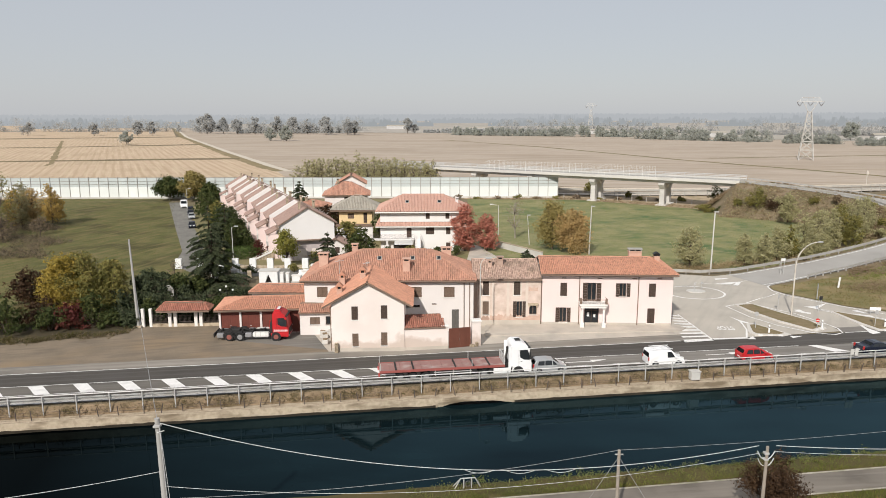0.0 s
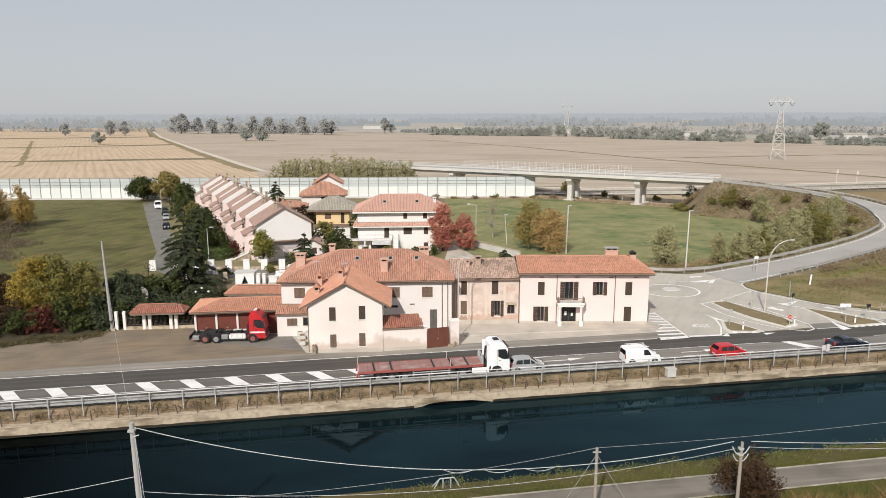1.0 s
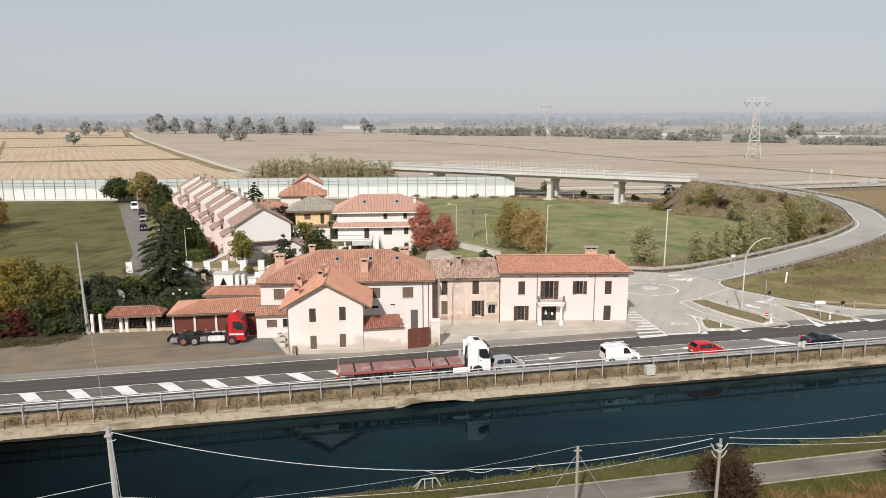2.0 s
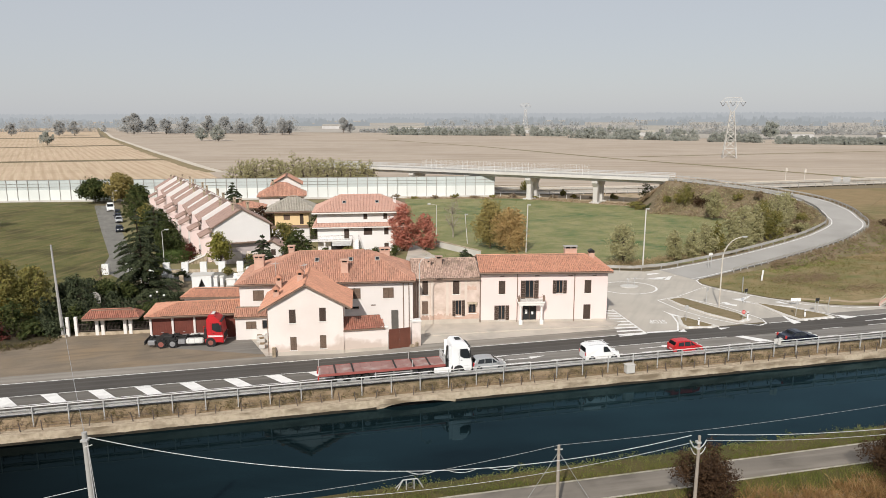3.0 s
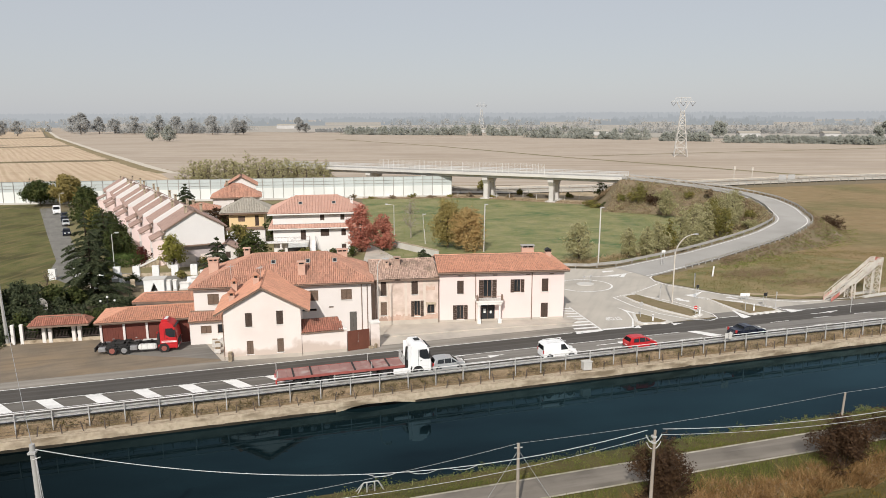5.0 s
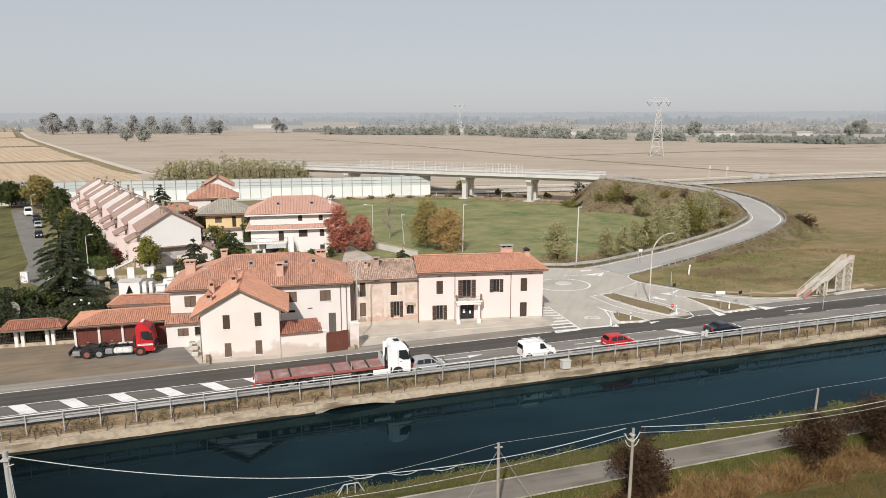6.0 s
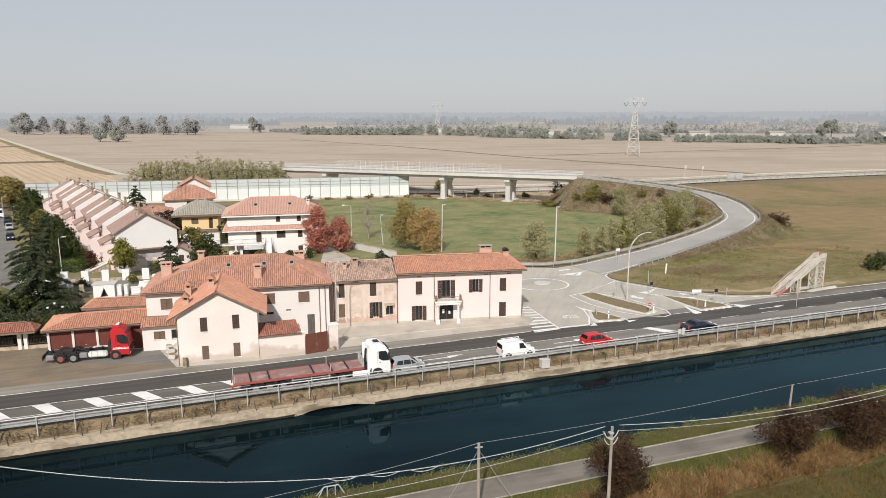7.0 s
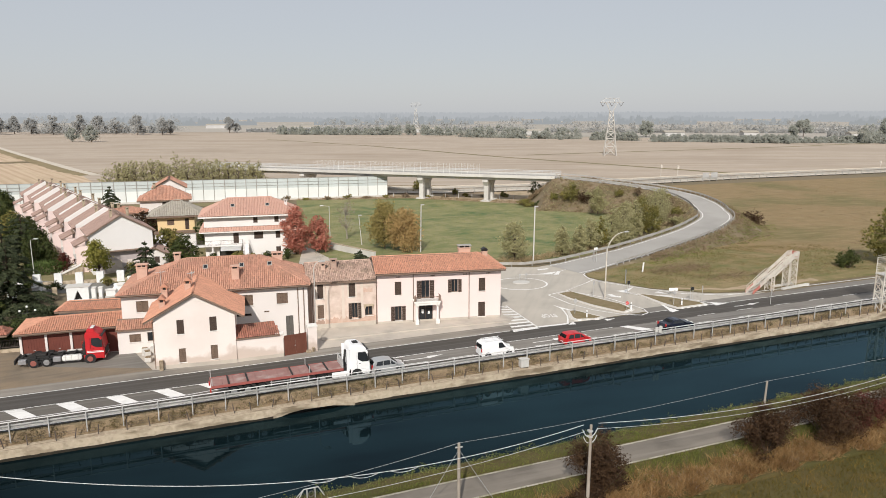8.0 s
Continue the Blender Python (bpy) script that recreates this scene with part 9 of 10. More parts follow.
def blades(name, P, h, w, material, rng, label, category, lean=0.35):
    """Upright grass blades or reeds at the points P, one mesh."""
    n_ = len(P)
    a = rng.uniform(0, math.tau, n_)
    hh = (h * rng.uniform(0.4, 1.35, n_))[:, None]
    side = np.stack([np.cos(a), np.sin(a), 0 * a], 1) * w * rng.uniform(0.6, 1.4, (n_, 1))
    tip = P + np.concatenate([rng.normal(0, lean, (n_, 2)), np.ones((n_, 1))], 1) * hh
    V = np.stack([P - side, P + side, tip], 1).reshape(-1, 3)
    return tagged(soup(name, V, 3, material), label, category, kind="stuff")


def tufts(name, C, r, h, per, size, material, rng, label, category):
    """Low ragged growth: per small leaves heaped round each of the points C."""
    n_ = len(C)
    big = rng.uniform(0.4, 1.4, (n_, 1, 1))
    d = rng.normal(0, 0.5, (n_, per, 3)) * np.array([r, r, 0.0]) * big
    d[:, :, 2] = rng.uniform(0.0, 1.0, (n_, per)) ** 1.3 * h * big[:, :, 0]
    P = (C[:, None, :] + d).reshape(-1, 3)
    N = rng.normal(size=P.shape) + np.array([0, 0, 0.4])
    return tagged(quads(name, P, N, size, material, rng=rng, upright=1.0), label, category, kind="stuff")


def sprigs(lobes, n_leaf, rng, seed, loose=0.115, fill=0.4):
    """Leaf places and facings: twigs spread through the lobes of a crown, leaves bunched on each twig."""
    vol = np.array([rr[0] * rr[2] for _, rr in lobes])
    cnt = np.maximum(2, n_leaf / 7 * vol / vol.sum()).astype(int)
    P, N = [], []
    for (c, rr), k in zip(lobes, cnt):
        d = rng.normal(size=(k, 3))
        d /= np.linalg.norm(d, axis=1, keepdims=True)
        lump = 1.0 + 0.28 * np.sin(d[:, 0:1] * 5.1 + c[0]) * np.sin(d[:, 1:2] * 4.7 + c[1] + seed) + 0.2 * np.sin(d[:, 2:3] * 7.0 + seed)
        rad_ = rng.uniform(0.1, 1.12, (k, 1)) ** fill
        q = c + d * rr * rad_ * lump
        P.append((q[:, None, :] + rng.normal(0, loose, (k, 7, 3)) * np.array([1, 1, 0.8]) * min(rr[0], 1.8)).reshape(-1, 3))
        N.append((d[:, None, :] + rng.normal(0, 0.7, (k, 7, 3)) + np.array([0, 0, 0.25])).reshape(-1, 3))
    return np.concatenate(P), np.concatenate(N)


def lobes_for(rng, h, r, base, count, shape="round"):
    out = []
    for k in range(count):
        t = (k + 0.5) / count
        z = base + (h - base) * (0.1 + 0.8 * t)
        if shape == "round":
            spread = math.sin(math.pi * (0.2 + 0.72 * t)) * 0.74
        elif shape == "cone":
            spread = math.sin(math.pi * (0.3 + 0.68 * t)) * 0.58
        else:
            spread = 0.5 + 0.3 * rng.uniform()
        a = k * 2.4 + rng.uniform(-0.6, 0.6)
        rr = r * rng.uniform(0.2, 0.46) * (1.1 - 0.3 * t if shape != "cone" else 1.2 - 0.8 * t)
        d = max(0.0, r * spread * rng.uniform(0.45, 1.1) - rr * 0.1)
        out.append((np.array([math.cos(a) * d, math.sin(a) * d, z]), np.array([rr, rr, rr * (rng.uniform(0.7, 1.1) if shape == "round" else rng.uniform(1.0, 1.6))])))
    return out


def tree(name, x, y, h, r, mk, label, n_leaf=2500, size=0.3, base=None, shape="round", count=11, seed=1, trunk=0.16, group="", z=0.0, bark="bark", category="tree", upright=0.0, dens=2.1):
    rng = np.random.RandomState(seed)
    t = thing(name, pose(x, y, z), label, category, group)
    base = h * 0.22 if base is None else base
    lb = lobes_for(rng, h, r, base, int(count * 2.4), shape=shape)
    bm = B()
    zs = [-0.1, base * 0.6 + 0.1, base + (h - base) * 0.35, base + (h - base) * 0.7]
    pts = [Vector((rng.normal(0, 0.03) * zz, rng.normal(0, 0.03) * zz, zz)) for zz in zs]
    rad = [trunk * 1.25, trunk, trunk * 0.65, trunk * 0.25]
    for i in range(3):
        tube(bm, pts[i], pts[i + 1], rad[i], rad[i + 1], 8, caps=False)
    part("trunk", bm, M[bark], t)
    bm = B()
    for c, rr in lb:
        k = 1 if c[2] < h * 0.55 else 2
        s = pts[k].lerp(pts[min(k + 1, 3)], 0.3)
        if s.z > c[2] - 0.2:
            s = pts[1]
        mid = s.lerp(Vector(c), 0.55) + Vector((0, 0, 0.15 * rr[2]))
        tube(bm, s, mid, trunk * 0.42, trunk * 0.26, 6, caps=False), tube(bm, mid, Vector(c), trunk * 0.26, trunk * 0.1, 5, caps=False)
        for q in range(4):
            e = Vector(c) + Vector(rng.normal(0, 0.6, 3) * rr)
            tube(bm, mid.lerp(Vector(c), rng.uniform(0.3, 0.9)), e, trunk * 0.14, trunk * 0.04, 4, caps=False)
    part("branching", bm, M[bark], t)
    P, N = sprigs(lb, n_leaf * dens, rng, seed)
    keep = P[:, 2] > 0.1
    quads("crown", P[keep], N[keep], size * 0.66, LEAF[mk], t, rng=rng, upright=upright)
    return t


def cedar(name, x, y, h, r, label, tiers=15, seed=1, group="", size=0.28, mk="conifer", dens=22, base=0.6):
    """Layered conifer: whorls of drooping boughs thick with needles."""
    rng = np.random.RandomState(seed)
    t = thing(name, pose(x, y, 0), label, "tree", group)
    bm = B()
    tube(bm, (0, 0, -0.1), (0.1, 0, h), 0.24, 0.04, 8)
    part("trunk", bm, M["bark"], t)
    bm = B()
    P, N = [], []
    tiers = max(6, int(tiers * 0.72))
    for i in range(tiers):
        f = i / (tiers - 1)
        nb_ = 8 if f < 0.6 else 6
        for k in range(nb_):
            a = k * math.tau / nb_ + i * 1.1 + rng.uniform(-0.4, 0.4)
            z = base + (h - base - 0.5) * f + rng.uniform(-0.22, 0.22)
            L_ = r * (1 - f) ** 0.62 * rng.uniform(0.45, 1.2) + 0.3
            ca, sa = math.cos(a), math.sin(a)
            droop = rng.uniform(0.16, 0.34)
            mid = Vector((ca * L_ * 0.5, sa * L_ * 0.5, z + 0.02 * L_))
            tube(bm, (0, 0, z - 0.1), mid, 0.06, 0.04, 4, caps=False), tube(bm, mid, (ca * L_, sa * L_, z - droop * L_), 0.04, 0.012, 4, caps=False)
            m_ = int(dens * 4.4 * (0.3 + L_))
            tt = rng.uniform(0.12, 1.05, m_) ** 0.75
            side = np.where(rng.uniform(size=m_) < 0.5, -1.0, 1.0)
            twig = np.round(tt * L_ * 3.2) / (L_ * 3.2)                # leaves gather on side twigs
            tt = 0.75 * twig + 0.25 * tt
            off = rng.uniform(0, 1, m_) * 0.42 * L_ * np.minimum(1.0, tt * 2 + 0.1) * (1.12 - 0.85 * tt)
            along, wide_ = L_ * tt + 0.55 * off, side * 0.8 * off
            pz = z + 0.08 * L_ * np.sin(tt * 2.4) - droop * L_ * tt ** 2 - 0.22 * off + rng.normal(0, 0.045, m_)
            P.append(np.stack([ca * along - sa * wide_, sa * along + ca * wide_, pz], 1))
            N.append(np.stack([rng.normal(0, 0.45, m_) + 0.25 * ca, rng.normal(0, 0.45, m_) + 0.25 * sa, np.ones(m_)], 1))
    part("bough", bm, M["bark"], t)
    P, N = np.concatenate(P), np.concatenate(N)
    quads("needle_mass", P, N, size * 0.66, LEAF[mk], t, rng=rng, aspect=0.35)
    return t


def shrub(name, x, y, h, r, mk, label, n_leaf=900, size=0.28, seed=1, group="", z=0.0, category="shrub", sx=1.0, dens=2.3, upright=0.0):
    rng = np.random.RandomState(seed)
    t = thing(name, pose(x, y, z), label, category, group)
    bm = B()
    for k in range(14):
        a = rng.uniform(0, math.tau)
        q = rng.uniform(0.1, 0.85)
        tube(bm, (0.1 * math.cos(a), 0.1 * math.sin(a), -0.15), (r * q * math.cos(a) * sx, r * q * math.sin(a), h * rng.uniform(0.6, 1.02) * (1.1 - 0.4 * q)), 0.04, 0.008, 5, caps=False)
    part("stem", bm, M["bark"], t)
    lb = []
    for k in range(18):
        a, q = rng.uniform(0, math.tau), rng.uniform(0.0, 0.8)
        rr = np.array([r * rng.uniform(0.2, 0.42) * sx, r * rng.uniform(0.2, 0.42), h * rng.uniform(0.14, 0.34)])
        lb.append((np.array([math.cos(a) * r * q * sx, math.sin(a) * r * q, h * rng.uniform(0.2, 0.78) * (1.12 - 0.45 * q)]), rr))
    P, N = sprigs(lb, n_leaf * dens, rng, seed, 0.13)
    keep = P[:, 2] > 0.02
    quads("foliage", P[keep], N[keep], size * 0.62, LEAF[mk], t, rng=rng, upright=upright)
    return t


# garden and street trees
tree("red_tree", 4.4, 139.0, 9.9, 3.1, "red", "slender tree in crimson autumn leaf behind the farmhouse", 6200, 0.24, base=0.3, count=18, seed=3)
tree("red_tree", 8.9, 139.6, 7.5, 2.7, "red", "smaller tree in crimson autumn leaf", 4300, 0.24, base=0.3, count=15, seed=4)
tree("plane_tree", 22.4, 140.6, 10.2, 4.5, "gold", "broad tree with dull gold autumn leaves", 7500, 0.23, base=1.2, count=15, seed=6)
tree("plane_tree", 25.9, 136.4, 9.2, 4.3, "orange", "broad tree with orange-brown autumn leaves", 7500, 0.23, base=0.8, count=15, seed=7)
tree("meadow_tree", 44.0, 121.6, 7.7, 3.0, "willow", "small pale greyish green tree in the meadow", 2400, 0.26, base=0.6, count=12, seed=8)
tree("bare_tree", 16.1, 154.0, 9.2, 3.6, "scrub", "almost bare thin tree in the meadow", 170, 0.16, base=2.0, count=16, seed=9, trunk=0.13, bark="pale_bark")
tree("lime_tree", -28.7, 124.9, 6.7, 2.75, "lime", "round clipped tree with yellowing leaves", 3000, 0.24, base=1.8, count=11, seed=10)
tree("acacia_tree", -51.0, 91.2, 9.0, 3.8, "yellow", "broad tree in mottled yellow autumn leaf", 9000, 0.2, base=0.4, count=14, seed=11)
tree("acacia_tree", -48.6, 91.8, 9.4, 3.6, "olive", "large dark tree starting to yellow", 7600, 0.2, base=0.4, count=15, seed=12)
tree("acacia_tree", -45.2, 92.6, 8.4, 2.9, "olive", "dull green tree at the yard starting to yellow", 5000, 0.21, base=0.4, count=13, seed=17)
tree("walnut_tree", -60.5, 99.0, 5.2, 3.4, "maroon", "dull brownish tree behind the hedge", 2600, 0.26, base=0.4, count=11, seed=13)
tree("walnut_tree", -42.6, 97.6, 5.6, 2.8, "conifer", "dark evergreen tree behind the hedge", 2800, 0.26, base=0.4, count=11, seed=18)
tree("bare_tree", -43.6, 110.0, 4.6, 1.6, "scrub", "small bare twiggy tree by the garden", 60, 0.14, base=0.8, count=9, seed=19, trunk=0.09)
tree("umbrella_pine", -89.8, 227.5, 7.2, 5.8, "green", "dark umbrella pine by the noise barrier", 5200, 0.4, base=2.6, count=10, seed=14)
tree("oak_tree", -81.0, 226.0, 9.6, 5.0, "gold", "broad oak with dull yellow leaves", 5600, 0.4, base=1.2, count=13, seed=15)
tree("oak_tree", -71.5, 212.0, 7.0, 4.2, "green", "dark green street tree", 3600, 0.4, base=0.8, count=11, seed=16)
cedar("cedar_tree", -37.2, 109.5, 9.8, 5.2, "large dark cedar with drooping boughs", 19, 21)
cedar("cedar_tree", -44.6, 130.4, 10.6, 4.2, "dark cedar beside the side street", 15, 22)
cedar("cedar_tree", -46.4, 146.0, 9.2, 4.0, "dark cedar beside the side street", 14, 23)
cedar("cedar_tree", -21.3, 125.4, 6.3, 3.0, "dark cedar before the garden house", 11, 24)
cedar("fir_tree", -46.0, 222.0, 6.8, 3.0, "dark fir before the noise barrier", 12, 25, size=0.4, dens=18)
cedar("small_fir", 15.0, 122.5, 3.6, 2.3, "small dark round conifer by the street", 8, 26)
for k, (x, y, h, r, mk) in enumerate(((-50.6, 157, 7.4, 3.6, "green"), (-54.8, 168, 7.0, 3.8, "olive"), (-59.6, 178, 7.2, 3.8, "green"), (-65.4, 190, 6.6, 3.7, "green"), (-15.4, 129.5, 6.0, 3.3, "green"), (-20.5, 146.0, 5.2, 3.0, "olive"),
                                      (-13.6, 151.5, 7.2, 2.4, "green"), (-28.0, 165.0, 6.5, 3.4, "maroon"), (-39.5, 120.5, 3.4, 2.0, "green"), (-38.5, 106.0, 2.4, 1.8, "green"), (-44.8, 108.5, 2.4, 1.6, "conifer"), (-26.0, 172.0, 5.2, 3.0, "green"))):
    tree("garden_tree", x, y, h, r, mk, {"green": "dense dark green garden tree", "olive": "yellowing garden tree between houses", "maroon": "dark red-leaved garden tree", "conifer": "dark evergreen garden tree"}[mk], 1700, 0.32, base=0.4, count=10, seed=30 + k, group="garden trees")
shrub("red_shrub", -35.9, 132.4, 3.4, 2.2, "maroon_red", "dark red garden shrub before the terrace", 1200, 0.22, 45)
hg = thing("box_hedge", pose(-41.6, 130.0, 0, 0, 0, 12), "clipped box-shaped green garden hedge before the terrace", "hedge")
rng = np.random.RandomState(50)
hp = rng.uniform(0, 1, (9000, 3)) * np.array([6.6, 3.6, 2.2])
out_ = np.minimum.reduce([hp[:, 0], 6.6 - hp[:, 0], hp[:, 1], 3.6 - hp[:, 1], 2.2 - hp[:, 2]])
hp, out_ = hp[out_ < 0.35], out_[out_ < 0.35]
hp = hp + rng.normal(0, 0.09, hp.shape)
quads("foliage", hp[hp[:, 2] > 0.02], (hp - np.array([3.3, 1.8, 0.6]) + rng.normal(0, 0.8, hp.shape))[hp[:, 2] > 0.02], 0.15, LEAF["hedge"], hg, rng=rng)
bm = B()
for k in range(9):
    tube(bm, (0.4 + 0.72 * k, 1.8, -0.1), (0.4 + 0.72 * k + 0.2, 1.6, 1.7), 0.04, 0.015, 5, caps=False)
part("stem", bm, M["bark"], hg)
for k, (x, y, h) in enumerate(((-6.5, 135.8, 2.0), (-1.5, 135.5, 1.8), (2.5, 135, 2.2), (-3.9, 135.3, 1.5), (-11, 134, 2.2), (-17.5, 132.5, 2.2), (-24.5, 129.5, 2.0), (-31.5, 133.0, 2.6), (-34, 119.0, 1.8), (-26.5, 120, 1.6))):
    shrub("garden_bush", x, y, h, h * 0.8, "green" if k % 3 else "olive", "rounded garden bush by the houses", 500, 0.2, 60 + k, "garden bushes", category="bush")

for k, (x, y, h, r, mk) in enumerate(((-43.4, 142.5, 6.4, 3.0, "green"), (-47.0, 150.5, 7.0, 3.2, "green"), (-41.0, 95.2, 4.4, 2.3, "conifer"), (-43.6, 102.0, 4.2, 2.4, "conifer"), (-40.4, 103.0, 3.6, 2.2, "green"),
                                      (-44.8, 150.6, 5.2, 2.4, "green"), (-48.6, 160.5, 5.4, 2.5, "green"), (-53.0, 172.0, 5.4, 2.5, "green"), (-40.6, 139.5, 4.6, 2.3, "green"))):
    tree("garden_tree", x, y, h, r, mk, "dense dark green garden tree" if mk == "green" else "dark evergreen garden tree", 2600, 0.24, base=0.3, count=11, seed=240 + k)

# hedge and undergrowth along the yard
random.seed(8)
for k in range(24):
    x = -92 + k * 2.3
    y = 73.0 + (x + 92) * 0.27 + random.uniform(0.2, 2.2)
    mk = ("green", "maroon_red", "conifer", "maroon", "green", "maroon")[k % 6] if x < -46 else ("green", "conifer", "green")[k % 3]
    shrub("wild_hedge", x, y + 1.2, random.uniform(3.2, 5.0) if x < -44 else random.uniform(2.2, 3.2), random.uniform(2.2, 3.0), mk, {"green": "overgrown dark green hedge at the yard", "maroon_red": "hedge overgrown with red creeper", "maroon": "dark reddish overgrown hedge at the yard", "conifer": "dark evergreen overgrown hedge"}[mk], 1300, 0.24, 80 + k, "yard hedge", category="hedge")
for k, (x, y, h, r, mk) in enumerate(((-38.2, 92.0, 4.6, 2.8, "conifer"), (-34.0, 96.0, 2.4, 2.4, "conifer"), (-38.5, 99.5, 2.6, 2.6, "conifer"), (-31.0, 92.5, 2.8, 2.2, "green"), (-33.5, 103.5, 2.0, 2.2, "conifer"), (-42.0, 96.5, 4.8, 3.0, "conifer"), (-29.0, 91.0, 1.8, 1.6, "conifer"), (-36.6, 90.4, 3.0, 2.0, "conifer"), (-33.4, 90.6, 2.8, 2.0, "conifer"), (-30.4, 95.6, 2.4, 1.9, "conifer"), (-36.4, 94.6, 2.2, 2.0, "conifer"), (-30.0, 100.4, 2.6, 2.0, "conifer"), (-43.6, 91.6, 4.2, 2.4, "conifer"))):
    shrub("dark_shrub", x, y, h, r, mk, "dense dark evergreen garden shrub", 1300, 0.24, 120 + k, "garden shrubs")
# trees at the meadow's west end
for k, (x, y, h, r, mk) in enumerate(((-98.6, 173.5, 11.5, 3.2, "amber"), (-103.6, 174.0, 10.2, 3.2, "orange"), (-99.8, 178.0, 8.0, 2.8, "amber"), (-103.8, 169.5, 9.4, 3.0, "mid"), (-107.5, 173.0, 9.5, 3.4, "amber"), (-101.0, 157.5, 15.5, 4.2, "olive"), (-106.0, 158.0, 16.5, 4.8, "green"), (-96.5, 150.0, 6.5, 3.0, "scrub"), (-100.5, 151.0, 8.5, 3.4, "scrub"), (-112.0, 166.0, 13.0, 4.4, "olive"), (-118.0, 176.0, 13.0, 4.4, "olive"), (-111.0, 154.0, 12.0, 3.8, "mid"), (-120.0, 160.0, 14.0, 4.5, "green"), (-94.0, 160.0, 4.4, 2.6, "scrub"), (-126.0, 150.0, 12.0, 4.5, "olive"), (-110.0, 182.0, 9.0, 3.2, "mid"), (-116.0, 190.0, 10.0, 3.4, "mid"))):
    tree("field_tree", x, y, h, r, mk, {"amber": "tall thin tree with orange-yellow leaves", "orange": "thin tree with rusty autumn leaves", "mid": "thin half-bare autumn tree", "olive": "tall dull green meadow tree", "scrub": "half-bare scrubby tree by the meadow", "green": "tall dark green meadow tree"}[mk], {"olive": 1700, "green": 1900, "scrub": 420}.get(mk, 2000), 0.24, base=0.6, count=15, seed=140 + k, group="meadow edge trees", trunk=0.12)
rng = np.random.RandomState(12)
bx = np.stack([rng.uniform(-118, -78, 15000), rng.uniform(132, 182, 15000)], 1)
keep = (np.sin(bx[:, 0] * 0.21) + np.sin(bx[:, 1] * 0.4 + bx[:, 0] * 0.1) + rng.normal(0, 0.5, len(bx))) > -1.0 + np.maximum(0, bx[:, 0] + 92 - (157 - bx[:, 1]) * 0.4) * 0.5
bx = np.concatenate([bx[keep], np.zeros((keep.sum(), 1))], 1)
tufts("brushwood", bx[::5], 0.9, 0.9, 16, 0.12, LEAF["brush"], rng, "low dark brushwood at the meadow's end", "brushwood")
blades("dry_brushwood", bx, 0.8, 0.035, LEAF["scrub"], rng, "cut dry brushwood on the meadow", "brushwood", 1.2)

# scrub inside and along the ramp
random.seed(11)
INNER = [(54.8, 124.0, 5.0), (58.6, 124.4, 5.4), (62.4, 127.6, 5.7), (66.0, 130.4, 6.0), (70.4, 133.8, 6.9), (74.0, 136.5, 6.4), (76.2, 139.4, 7.2), (80.2, 141.6, 7.4), (83.6, 145.0, 7.6), (86.8, 147.4, 7.8), (90.0, 150.0, 8.3), (93.6, 153.4, 8.6), (96.4, 157.0, 7.4), (78.0, 145.0, 5.4), (82.4, 149.4, 5.8), (88.0, 154.0, 6.4), (92.0, 159.0, 6.0), (72.5, 130.8, 4.4), (84.6, 141.0, 6.0), (68.4, 128.4, 3.8)]
for k, (x, y, h) in enumerate(INNER):
    tree("willow_shrub", x, y, h * 1.18, h * 0.42, "willow" if k % 5 != 3 else "olive", "pale greyish green willow scrub beside the ramp", 2000, 0.22, base=0.1, shape="cone" if k % 2 else "round", count=12, seed=180 + k, group="ramp scrub", trunk=0.07, upright=1.0, z=0.2)


def bank_points(n_, rng, out, lo=0.0, hi=1.0, near=0.0):
    """Points strewn over the embankment's slopes; out: +1 outer slope, -1 inner slope."""
    C = []
    for q in range(n_):
        f = rng.uniform(lo, hi) * (len(ramp) - 1.01)
        i = int(f)
        p, s_ = ramp[i].lerp(ramp[i + 1], f - i), sides[i]
        run = (1.9 if out > 0 else 1.6) * p.z
        o = float(HALF[i]) + 1.0 + near * rng.uniform(0, 1) + (run + 1.5) * rng.uniform(0, 1) ** (1.2 if out < 0 else 2.4)
        w = p + s_ * o * out
        if noise.noise((w.x * 0.11, w.y * 0.11, 2.0)) + rng.normal(0, 0.3) > -0.28:
            C.append((w.x, w.y, max(-0.02, p.z * (1 - max(0.0, o - float(HALF[i]) - 0.9) / max(run, 0.6))) - 0.03))
    return np.array(C)


rng = np.random.RandomState(5)
tufts("bank_cover", bank_points(2600, rng, -1, 0.35), 0.9, 0.8, 12, 0.15, LEAF["dry_cover"], rng, "brown dry brambles covering the embankment", "brambles")
tufts("bank_cover", bank_points(1500, rng, -1, 0.2), 0.8, 0.8, 12, 0.14, LEAF["willow"], rng, "grey-green weeds covering the embankment", "weeds")
tufts("bank_cover", bank_points(1900, rng, 1, 0.12, 0.95), 0.7, 0.42, 14, 0.14, LEAF["bramble"], rng, "brown dry brambles covering the embankment", "brambles")
tufts("bank_cover", bank_points(1500, rng, 1, 0.1, 0.95, 3.0), 0.7, 0.25, 14, 0.13, LEAF["blade"], rng, "olive weeds along the embankment's foot", "weeds")
cone = np.stack([rng.uniform(-1, 1, 1500), rng.uniform(0, 1, 1500)], 1)
e0, es, ed = ramp[-1], sides[-1], Vector((-0.827, 0.562, 0))
cc = np.array([(e0.x + es.x * a * (4 + 5 * b) + ed.x * 9 * b, e0.y + es.y * a * (4 + 5 * b) + ed.y * 9 * b, max(0.0, e0.z * (1 - b)) * (1 - 0.15 * abs(a)) - 0.05) for a, b in cone])
